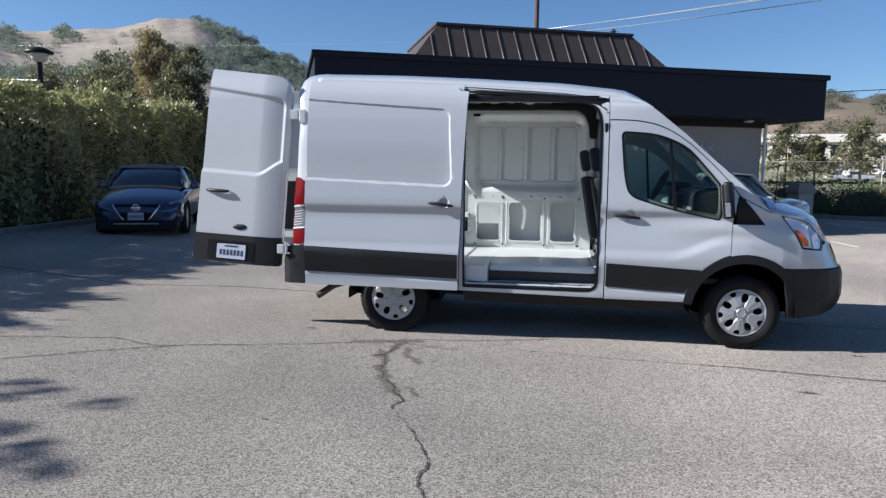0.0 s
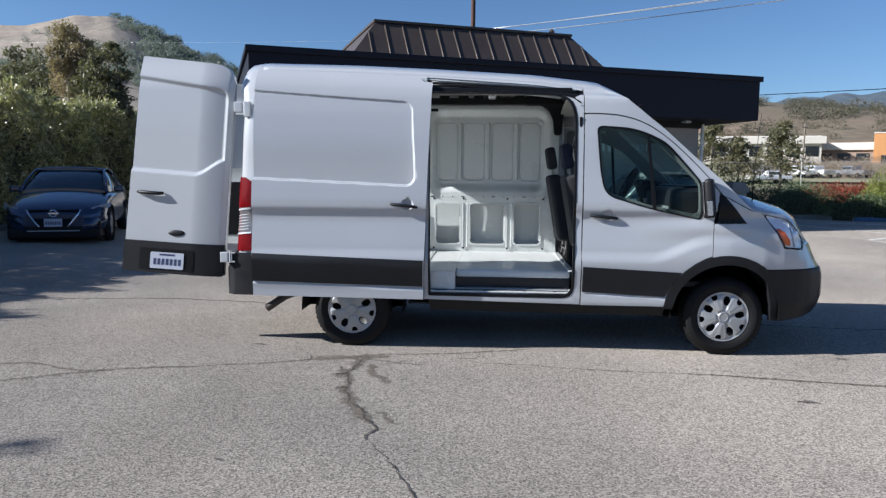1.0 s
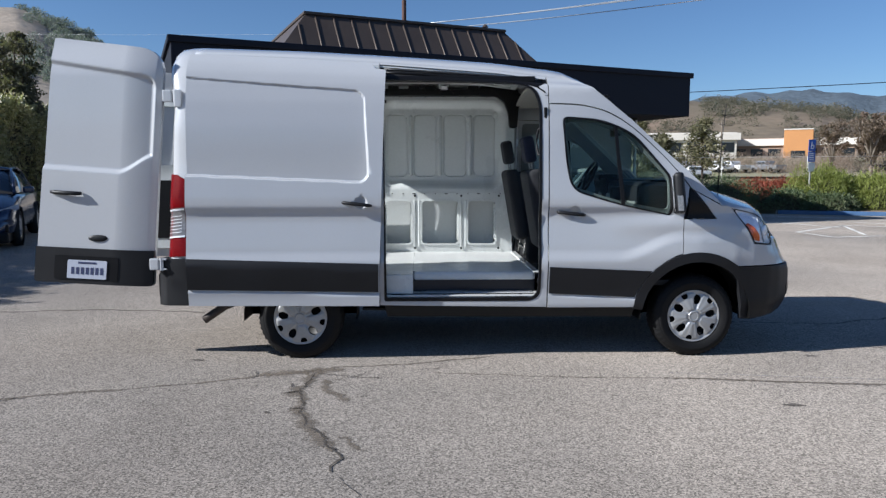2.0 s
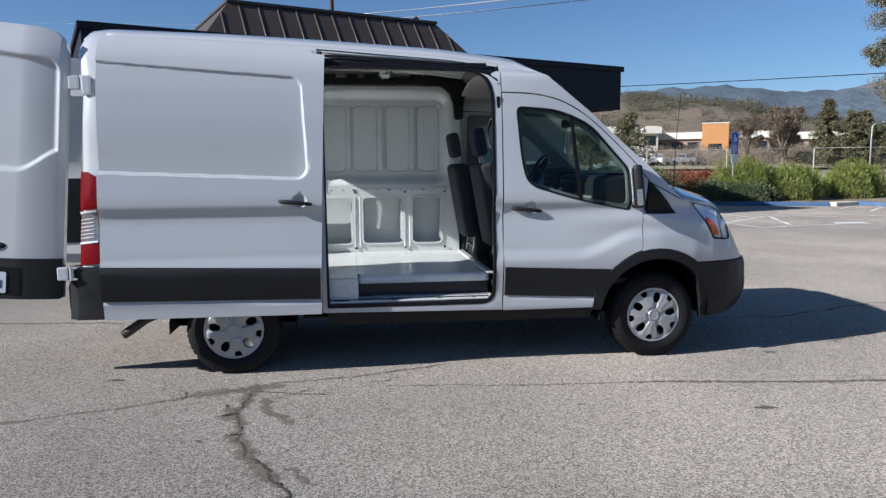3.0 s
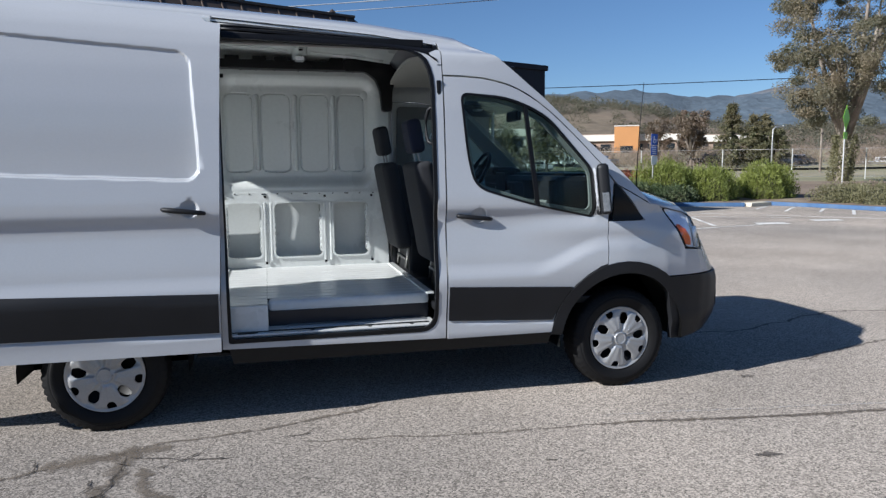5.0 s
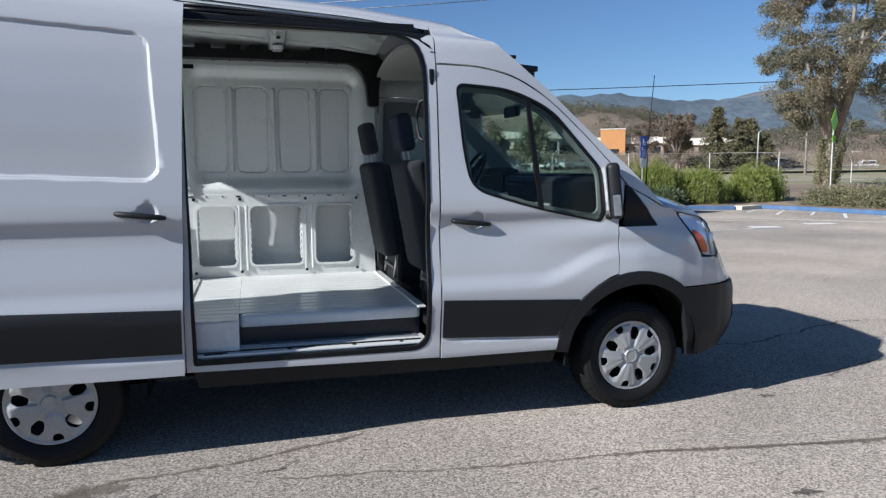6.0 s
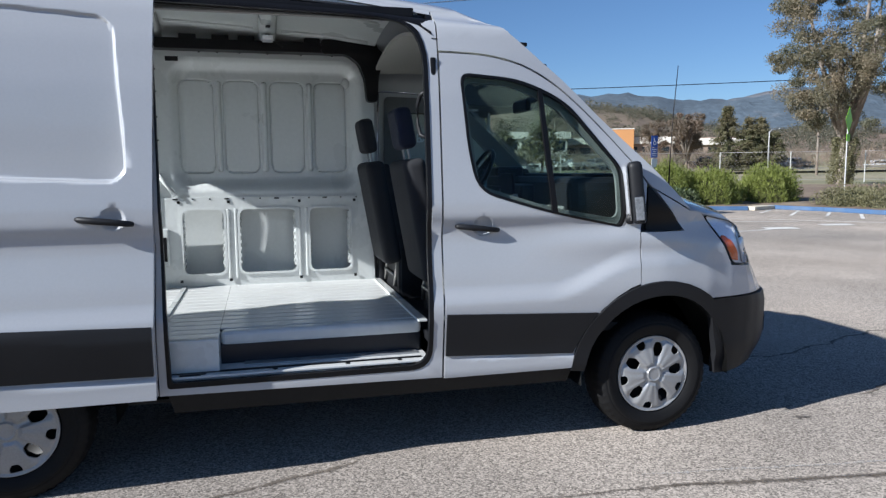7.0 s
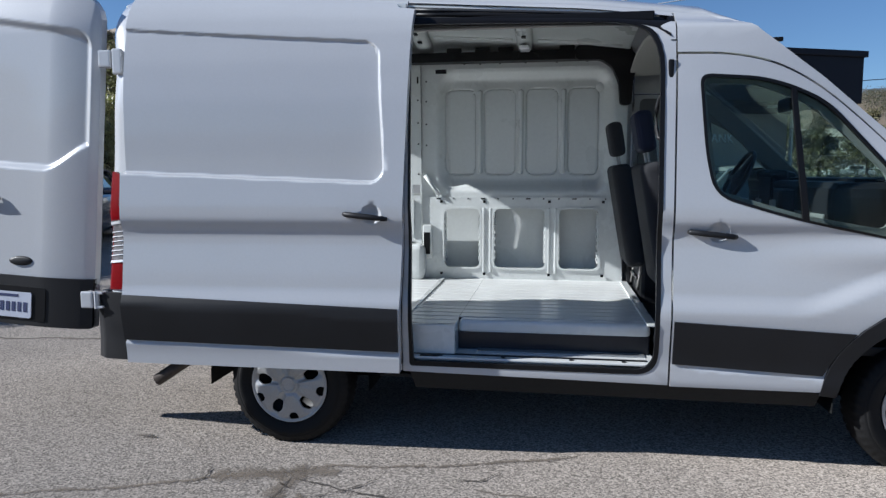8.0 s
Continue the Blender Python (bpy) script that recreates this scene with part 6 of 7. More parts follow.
pydata("hedge_shade_sheet", vs, fs, surf("hedge_shade", (0.06, 0.058, 0.03), 0.95, var=0.4, scale=4, fine=30), hedge)
kerb("kerb_5", [(-9.15, -6.0), (-9.7, 5.0), (-9.9, 7.5), (-10.9, 17.0)], GREYKERB, 0.12, label="low concrete kerb along the hedge")
# fallen leaves along the foot of the hedge
n = 900
y = rng.uniform(-2, 9, n)
x = np.interp(y, [p[1] for p in HEDGE_LINE], [p[0] for p in HEDGE_LINE]) + 0.55 + np.abs(rng.normal(0, 0.5, n))
v, q = leaf_quads(np.stack([x, y, np.full(n, 0.02)], 1), 0.07, 0.04, rng)
v[:, 2] = 0.206 + 0.02 * rng.uniform(0, 1, len(v))
tagged(fast_mesh("leaf_litter", v, q, surf("dry_leaf", (0.22, 0.17, 0.09), 0.9, var=0.3, per_piece=0.4)), "dry leaves scattered at the foot of the hedge", "leaves", kind="stuff")


# ---- trees ----
def tree(name, label, at, height, spread, leaf, bark, count, seed, lean=0.0, trunk=0.25, low=0.25, size=0.28, blobs=22, group="", fat=1.0, bare=0.0):
    """A tapered trunk that forks into limbs, each ending in clumps of leaves."""
    r = random.Random(seed)
    g = np.random.default_rng(seed)
    t = thing(name, label, "tree", at, 0, group)
    bm = bmesh.new()
    fork = height * low * 1.15
    tube(bm, [(0, 0, -0.2), (0.02 * height * lean, 0, fork * 0.5), (0.05 * height * lean, 0.01 * height, fork)], [trunk * 1.35, trunk, trunk * 0.85], 10)
    ends = []
    limbs = min(max(5, blobs // 3), 12)
    for i in range(limbs):
        a = 2 * math.pi * (i + r.uniform(-0.3, 0.3)) / limbs
        reach = spread * r.uniform(0.35, 0.75)
        top = height * r.uniform(0.5, 0.9)
        p0 = Vector((0.05 * height * lean, 0.01 * height, fork * r.uniform(0.8, 1.0)))
        p2 = Vector((reach * math.cos(a), reach * math.sin(a), top))
        p1 = p0.lerp(p2, 0.45) + Vector((r.uniform(-0.1, 0.1) * spread, r.uniform(-0.1, 0.1) * spread, 0.08 * height))
        tube(bm, [p0, p1, p2], [trunk * 0.55, trunk * 0.32, trunk * 0.1], 7)
        ends += [p2, p1.lerp(p2, 0.55)]
    part("trunk", bm, bark, t)
    while len(ends) < blobs:
        a = r.uniform(0, 6.283)
        z_ = r.uniform(max(bare, low + 0.08), 0.93) * height
        k = math.sqrt(max(0.05, 1 - ((z_ / height - 0.58) / 0.45) ** 2))
        ends.append(Vector((spread * k * r.uniform(0.2, 0.85) * math.cos(a), spread * k * r.uniform(0.2, 0.85) * math.sin(a), z_)))
    allv, allq, base = [], [], 0
    for e in ends[:max(blobs, len(ends))]:
        rad = fat * spread * r.uniform(0.14, 0.30)
        pts_ = in_blob(g, count // len(ends), tuple(e), (rad, rad, rad * r.uniform(0.55, 0.85)), 0.35)
        pts_[:, 2] = np.maximum(pts_[:, 2], 0.3)
        v_, q_ = leaf_quads(pts_, size, size * 0.42, g, -0.2)
        allv.append(v_), allq.append(q_ + base)
        base += len(v_)
    fast_mesh("crown", np.concatenate(allv), np.concatenate(allq), leaf, t)
    return t


tree("tree", "tall brown-leaved tree behind the hedge", (-14.0, 18.0, 0), 7.3, 0.98, BROWNLEAF, BARK, 13000, 21, size=0.13, blobs=46, trunk=0.12, fat=1.9)
tree("tree", "dark green bushy tree behind the hedge", (-12.36, 17.0, 0), 6.5, 0.98, OAK, DARKBARK, 12000, 22, size=0.14, blobs=40, trunk=0.14, fat=1.8)
tree("tree", "dark green spreading tree behind the hedge", (-21.3, 26.0, 0), 7.7, 2.5, OAK, DARKBARK, 11000, 23, size=0.2, blobs=44, fat=1.5)
tree("tree", "dark green spreading tree behind the hedge", (-24.0, 26.0, 0), 6.9, 2.7, OAK, DARKBARK, 11000, 27, size=0.2, blobs=44, fat=1.5)
tree("tree", "small pale green tree above the hedge", (-14.6, 15.5, 0), 5.1, 0.55, HEDGELEAF, BARK, 4500, 24, size=0.13, blobs=22, trunk=0.06, fat=1.7)
tree("tree", "slim grey-green tree above the hedge", (-12.6, 14.3, 0), 4.9, 0.4, GREYLEAF, BARK, 2200, 26, size=0.14, blobs=16, trunk=0.05, fat=1.6)
tree("tree", "tall thin-leaved tree beside the car park", (-11.6, -6.5, 0), 6.0, 2.0, OLIVE, BARK, 2600, 25, size=0.13, blobs=90, fat=0.33, trunk=0.1)
big = tree("tree", "large spreading eucalyptus with peeling limbs beyond the kerb", (33.7, 29.4, 0.45), 14.0, 5.6, EUC, EUBARK, 125000, 31, lean=0.5, trunk=0.36, low=0.16, size=0.13, blobs=165, fat=0.6, bare=0.25)
# ivy round the foot of the large tree
g = np.random.default_rng(77)
n = 7000
a, z = g.uniform(0, 6.283, n), g.uniform(0, 1, n) ** 1.1 * 2.9
wide = 0.50 + 0.02 * z + 0.10 * np.sin(3 * a + 1.7 * z) + 0.10 * np.sin(7 * a - 2.9 * z) + g.normal(0, 0.07, n)
pts = np.stack([33.7 + wide * np.cos(a) + 0.04 * z, 29.4 + wide * np.sin(a), 0.4 + z], 1)
v, q = leaf_quads(pts, 0.11, 0.065, g)
tagged(fast_mesh("ivy", v, q, GREYLEAF), "grey-green ivy round the tree's foot", "ivy", kind="stuff")


def conifer(at, height, spread, seed, leaf=PINE, low=0.12):
    r = random.Random(seed)
    g = np.random.default_rng(seed)
    t = thing("conifer", "tall dark green conifer", "tree", at, 0, "far conifers")
    bm = bmesh.new()
    cone(bm, (0, 0, -0.5), (0, 0, height), 0.022 * height, 0.02, 8)
    allp = []
    layers = int(height * 1.6)
    for i in range(layers):
        z_ = height * (low + (0.98 - low) * i / layers)
        reach = spread * (1 - i / layers) ** 0.8 * r.uniform(0.75, 1.15) + 0.15
        for k in range(6):
            a = r.uniform(0, 6.283)
            tip = Vector((reach * math.cos(a), reach * math.sin(a), z_ - 0.18 * reach))
            cone(bm, (0, 0, z_), tip, 0.05, 0.01, 4)
            m_ = 120 if low < 0.2 else 56
            s_ = g.uniform(0.15, 1.05, m_)
            allp.append(np.stack([tip.x * s_, tip.y * s_, z_ + (tip.z - z_) * s_], 1) + g.normal(0, 0.16, (m_, 3)))
    part("trunk", bm, DARKBARK, t)
    v_, q_ = leaf_quads(np.concatenate(allp), 0.36, 0.11, g)
    fast_mesh("crown", v_, q_, leaf, t)
    return t


for k, (x, y, z_, hh, sp) in enumerate(((59.1, 74.4, 1.0, 8.9, 2.9), (61.0, 72.9, 1.0, 7.4, 2.6), (62.2, 72.2, 1.0, 7.4, 2.8), (63.4, 71.1, 1.0, 5.6, 2.4), (19.0, 52.0, 0.6, 5.6, 2.6), (23.5, 49.5, 0.6, 5.6, 2.4), (21.0, 51.5, 0.6, 4.4, 2.2))):
    conifer((x, y, z_), hh, sp, 50 + k, PINE if k < 4 else CEDAR, 0.03 if k < 4 else 0.34)
tree("tree", "leafless reddish-brown tree beyond the fence", (55.5, 77.8, 1.0), 8.6, 2.6, DRYTREE, BARK, 6000, 41, size=0.3, blobs=34, trunk=0.2, fat=1.3)
for k, (x, y, hh) in enumerate(((53.2, 82.0, 7.4), (57.6, 80.4, 7.2))):
    tree("tree", "leafless reddish-brown tree beyond the fence", (x, y, 1.0), hh, 2.5, DRYTREE, BARK, 5000, 43 + k, size=0.26, blobs=34, trunk=0.18, fat=1.3)


# ---- shrubs of the planting strip ----
def shrub(label, at, radius, height, leaf, count, seed, length=0.22, width=0.05, up=1.6, group="shrubs behind the kerb"):
    g = np.random.default_rng(seed)
    r = random.Random(seed)
    t = thing("shrub", label, "shrub", at, 0, group)
    pts_ = []
    for i in range(9):
        a, k = r.uniform(0, 6.283), r.uniform(0, 0.6)
        pts_.append(in_blob(g, count // 9, (radius[0] * k * math.cos(a), radius[1] * k * math.sin(a), height * r.uniform(0.3, 0.55)), (radius[0] * 0.5, radius[1] * 0.5, height * r.uniform(0.35, 0.5)), 0.4))
    pts_ = np.concatenate(pts_)
    pts_[:, 2] = np.maximum(pts_[:, 2], 0.02)
    v_, q_ = leaf_quads(pts_, length, width, g, up)
    fast_mesh("foliage", v_, q_, leaf, t)
    bm = bmesh.new()
    for i in range(7):
        a = r.uniform(0, 6.283)
        tube(bm, [(0, 0, -0.1), (radius[0] * 0.3 * math.cos(a), radius[1] * 0.3 * math.sin(a), height * 0.4), (radius[0] * 0.5 * math.cos(a), radius[1] * 0.5 * math.sin(a), height * 0.7)], [0.03, 0.02, 0.008], 5)
    part("stems", bm, DARKBARK, t)
    return t


def mound(label, at, radius, height, leaf, count, seed, length, width, up):
    """A dense rounded shrub: fine upright leaves over a ball coloured dark as inner shade."""
    g = np.random.default_rng(seed)
    t = thing("shrub", label, "shrub", at, 0, "shrubs behind the kerb")
    d = g.normal(size=(count, 3))
    d[:, 2] = np.abs(d[:, 2])
    d /= np.linalg.norm(d, axis=1)[:, None]
    a = np.arctan2(d[:, 1], d[:, 0])
    lump = 1 + 0.10 * np.sin(3 * a + seed) + 0.08 * np.sin(7 * a + 2 * seed) * d[:, 2] + 0.12 * np.sin(9 * d[:, 0] + 5 * d[:, 1] + seed)
    r_ = g.uniform(0.72, 1.0, count) * lump
    pts_ = np.stack([d[:, 0] * r_ * radius[0], d[:, 1] * r_ * radius[1], np.abs(d[:, 2]) ** 0.75 * r_ * height], 1)
    v_, q_ = leaf_quads(pts_, length, width, g, up, d * 0.8)
    v_[:, 2] = np.maximum(v_[:, 2], 0.01)
    fast_mesh("foliage", v_, q_, leaf, t)
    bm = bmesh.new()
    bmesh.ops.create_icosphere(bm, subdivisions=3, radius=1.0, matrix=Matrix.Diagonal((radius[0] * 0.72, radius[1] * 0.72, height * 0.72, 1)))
    part("inner_shade", bm, surf("hedge_shade", (0.035, 0.037, 0.02), 0.95), t)
    return t


for k, (x, y, rx, ry, hh) in enumerate(((16.6, 20.4, 1.35, 1.1, 1.65), (18.35, 20.0, 1.4, 1.1, 1.4), (21.4, 20.3, 1.25, 1.1, 1.5))):
    mound("bright green fine-leaved rounded shrub", (x, y, 0.13), (rx, ry), hh, SHRUB, 11000, 100 + k, 0.17, 0.026, 1.5)
for k, (x, y, rx, ry, hh) in enumerate(((22.2, 16.9, 1.3, 1.0, 0.75), (22.6, 15.2, 1.5, 1.1, 0.85), (23.0, 13.4, 1.4, 1.1, 0.8), (23.6, 11.4, 1.5, 1.2, 0.75), (24.2, 9.0, 1.4, 1.2, 0.8))):
    mound("low grey-green rounded shrub", (x, y, 0.13), (rx, ry), hh, GREYLEAF, 5000, 120 + k, 0.10, 0.03, 0.5)
for k, (x, y, rx, ry, hh) in enumerate(((8.6, 24.6, 1.9, 1.2, 1.5), (11.2, 23.3, 1.9, 1.2, 1.55), (13.2, 21.9, 1.7, 1.0, 1.3), (14.9, 20.0, 1.5, 0.7, 0.85), (16.4, 19.35, 1.2, 0.55, 0.7), (6.0, 26.0, 1.9, 1.2, 1.3))):
    mound("low dark green spreading shrub", (x, y, 0.13), (rx, ry), hh, JUNIPER, 5000, 140 + k, 0.10, 0.035, 0.4)
for k, (x, y) in enumerate(((17.2, 24.2), (16.2, 25.2))):
    mound("rust-red leafy garden shrub", (x, y, 0.2), (1.5, 1.1), 1.1, REDLEAF, 6000, 160 + k, 0.16, 0.03, 1.2)
for k, (x, y) in enumerate(((26.0, 20.0), (27.5, 17.0), (28.5, 13.5), (18.5, 26.0), (22.5, 24.5))):
    shrub("dry straw-coloured low shrub", (x, y, 0.25), (1.6, 1.3), 0.7, BRUSH, 1600, 170 + k, 0.2, 0.04, 1.0)

# ---- signs and posts ----
GALV = surf("galvanised_post", (0.42, 0.42, 0.41), 0.5, metal=0.5, var=0.15, scale=5)
SIGNBLUE = surf("sign_blue", (0.02, 0.09, 0.42), 0.45, var=0.08)
SIGNWHITE = surf("sign_white", (0.75, 0.76, 0.76), 0.45, var=0.06)
LIME = surf("sign_lime", (0.30, 0.72, 0.03), 0.45, var=0.06)


def bay_sign():
    t = thing("parking_sign", "blue accessible parking sign on a steel post", "sign", (16.0, 20.2, 0.15), 12)
    part("post", one_box((0, 0, 1.2), (0.06, 0.05, 2.7), 0.008), GALV, t)
    a = part("sign_plate", one_box((0, -0.035, 2.45), (0.32, 0.012, 0.44), 0.004), SIGNBLUE, t)
    b = part("sign_plate", one_box((0, -0.035, 2.02), (0.32, 0.012, 0.38), 0.004), SIGNBLUE, t)
    part("sign_plate", one_box((0.02, -0.032, 1.62), (0.30, 0.01, 0.34), 0.004), SIGNWHITE, t)
    bm = bmesh.new()
    lathe(bm, [(0.05, 0.0), (0.06, 0.002), (0.072, 0.002), (0.08, 0.0)], Matrix.Translation((0.01, -0.0435, 2.39)) @ pose(0, 0, 0, 90, 0, 0), 24)
    box(bm, (-0.02, -0.044, 2.50), (0.03, 0.004, 0.16), 0)
    box(bm, (0.03, -0.044, 2.46), (0.10, 0.004, 0.02), 0)
    part("symbol", bm, SIGNWHITE, a)
    for k in range(4):
        part("text_bar", one_box((0, -0.0425, 2.14 - 0.08 * k), (0.22 - 0.03 * (k % 2), 0.004, 0.035), 0), SIGNWHITE, b)
    return t


bay_sign()
t = thing("crossing_sign", "lime green diamond crossing sign on a thin post", "sign", (27.1, 22.3, 0.35), 33)
part("post", one_box((0, 0, 1.75), (0.06, 0.05, 3.6), 0.006), GALV, t)
part("sign_plate", one_box((0, -0.035, 3.35), (0.86, 0.012, 0.86), 0.004, Matrix.Translation((0, 0, 3.35)) @ pose(0, 0, 0, 0, 45, 0) @ Matrix.Translation((0, 0, -3.35))), LIME, t)
part("arrow_plate", one_box((0, -0.035, 2.55), (0.6, 0.012, 0.32), 0.004), LIME, t)

# chain-link fence: posts, rails, wires
fence = thing("chain_link_fence", "long grey chain-link fence with pale posts", "fence")
FWIRE = surf("fence_wire", (0.42, 0.41, 0.39), 0.6, metal=0.2, var=0.1)
fl = [(-8, 62), (10, 55), (24, 47), (34, 41), (42, 36), (50, 28), (58, 12), (60, -10)]
post_me = None
for (x0, y0), (x1, y1) in zip(fl, fl[1:]):
    L = math.hypot(x1 - x0, y1 - y0)
    n = max(2, int(L / 6.4))
    for i in range(n):
        x, y = x0 + (x1 - x0) * i / n, y0 + (y1 - y0) * i / n
        if post_me is None:
            ob = part("post", cone(bmesh.new(), (0, 0, 0), (0, 0, 2.2), 0.035, 0.035, 8), surf("pale_post", (0.5, 0.5, 0.47), 0.6), fence)
            post_me = ob.data
        else:
            ob = new("post", post_me)
            ob.parent = fence
        ob.matrix_basis = pose(x, y, 0.55)
    bm = bmesh.new()
    for zz in (0.75, 2.72):
        tube(bm, [(x0, y0, zz), (x1, y1, zz)], 0.012, 5)
    part("rail", bm, FWIRE, fence)
    vs, fs = [], []
    m_ = int(L / 0.3)
    for sgn in (-1, 1):
        for i in range(m_):
            u0, u1 = i / m_, min(1, max(0, (i + sgn * 6) / m_))
            a = (x0 + (x1 - x0) * u0, y0 + (y1 - y0) * u0)
            b = (x0 + (x1 - x0) * u1, y0 + (y1 - y0) * u1)
            k = len(vs)
            vs += [(a[0], a[1], 0.7), (a[0] + 0.009, a[1], 0.7), (b[0] + 0.009, b[1], 2.7), (b[0], b[1], 2.7)]
            fs.append((k, k + 1, k + 2, k + 3))
    pydata("mesh_wire", vs, fs, FWIRE, fence)


def street_light(at, height, turn):
    t = thing("street_light", "tall grey street light with a curved arm", "street lamp", at, turn, "street lights by the road")
    bm = bmesh.new()
    tube(bm, [(0, 0, -0.5), (0, 0, height * 0.6), (0, 0, height * 0.92), (0.5, 0, height * 0.97), (1.8, 0, height)], [0.10, 0.08, 0.07, 0.06, 0.05], 8)
    part("pole", bm, GALV, t)
    part("lamp_head", one_box((2.0, 0, height), (0.6, 0.24, 0.10), 0.03), GALV, t)


street_light((51.0, 56.8, 0.6), 5.0, 20)
street_light((62.0, 45.0, 0.6), 5.4, 200)
for k, (x, y, hh) in enumerate(((70.0, 104.0, 9.0), (58.0, 58.0, 4.6), (43.0, 92.0, 8.0), (66.0, 52.0, 6.0))):
    t = thing("utility_pole", "weathered grey utility pole", "pole", (x, y, 0.8), 0, "far utility poles")
    part("pole", cone(bmesh.new(), (0, 0, -0.5), (0, 0, hh), 0.14, 0.10, 8), BARK, t)
    part("crossarm", one_box((0, 0, hh - 0.5), (1.8, 0.1, 0.1), 0.01, pose(0, 0, 0, 0, 0, 40)), BARK, t)
# mast behind the roof and the wires from it
t = thing("utility_pole", "tall brown wooden utility pole behind the building", "pole", (0.2, 27.0, 0))
part("pole", cone(bmesh.new(), (0, 0, 0), (0, 0, 11.5), 0.14, 0.10, 10), surf("creosote_wood", (0.09, 0.05, 0.04), 0.9, var=0.3), t)


def wire(a, b, sag, r=0.012, pale=True):
    a, b = Vector(a), Vector(b)
    pts_ = [a.lerp(b, i / 16) - Vector((0, 0, sag * 4 * (i / 16) * (1 - i / 16))) for i in range(17)]
    ob = link_bm("power_line", tube(bmesh.new(), pts_, r, 5), surf("pale_wire", (0.6, 0.6, 0.6), 0.4, metal=0.5) if pale else DARKTRIM)
    return tagged(ob, "thin overhead power line", "cable", "overhead power lines")


for dz, dy in ((0.0, 0.0), (0.12, 0.7), (-0.1, 1.0)):
    wire((0.2, 27.0 + dy, 8.35 + dz), (34.0, 17.0 + dy, 11.6 + dz * 3), 0.5, 0.02)
wire((-60.0, 45, 12.2), (0.2, 27.0, 8.0), 0.5, 0.0028)
wire((-30.0, 22, 5.75), (-20.4, 20.0, 5.28), 0.03, 0.028)
wire((6.0, 58.0, 8.0), (75.0, 20.0, 8.9), 0.5, 0.03, False)

# garden lamp above the hedge
t = thing("lamp_post", "black post lamp with a wide round cap", "street lamp", (-10.95, 7.85, 0.12))
bm = bmesh.new()
cone(bm, (0, 0, 0), (0, 0, 4.1), 0.07, 0.065, 12)
part("pole", bm, DARKTRIM, t)
bm = bmesh.new()
lathe(bm, [(0.07, 3.98), (0.17, 4.02), (0.19, 4.14), (0.19, 4.2)], Matrix.Identity(4), 20)
part("lamp_glass", bm, surf("frosted_lens", (0.55, 0.53, 0.46), 0.4), t)
bm = bmesh.new()
lathe(bm, [(0.18, 4.18), (0.31, 4.19), (0.32, 4.215), (0.26, 4.27), (0.13, 4.33), (0.001, 4.35)], Matrix.Identity(4), 28)
part("cap", bm, DARKTRIM, t)

# litter bin by the kerb
t = thing("litter_bin", "square tan concrete litter bin with a lid", "bin", (10.15, 19.6, 0), 20)
part("body", one_box((0, 0, 0.5), (0.62, 0.62, 1.0), 0.03), CONCRETE, t)
bm = bmesh.new()
r0 = [bm.verts.new(p) for p in ((-0.36, -0.36, 1.0), (0.36, -0.36, 1.0), (0.36, 0.36, 1.0), (-0.36, 0.36, 1.0))]
r1 = [bm.verts.new(p) for p in ((-0.36, -0.36, 1.14), (0.36, -0.36, 1.14), (0.36, 0.36, 1.14), (-0.36, 0.36, 1.14))]
r2 = [bm.verts.new(p) for p in ((-0.24, -0.24, 1.38), (0.24, -0.24, 1.38), (0.24, 0.24, 1.38), (-0.24, 0.24, 1.38))]
for a, b in ((r0, r1), (r1, r2)):
    for k in range(4):
        bm.faces.new((a[k], a[(k + 1) % 4], b[(k + 1) % 4], b[k]))
bm.faces.new(r2), bm.faces.new(r0)
bmesh.ops.recalc_face_normals(bm, faces=bm.faces)
part("lid", bm, surf("bin_lid", (0.30, 0.27, 0.23), 0.8, var=0.15), t)

# ---- parked cars ----
# the glass base is lifted to blue-grey to stand in for reflected sky
CARGLASS = surf("dark_car_glass", (0.03, 0.042, 0.055), 0.06, var=0.1, coat=1.0)
CARLENS = surf("car_lamp_lens", (0.62, 0.66, 0.72), 0.12, var=0.3, scale=14, fine=60, coat=1.0)


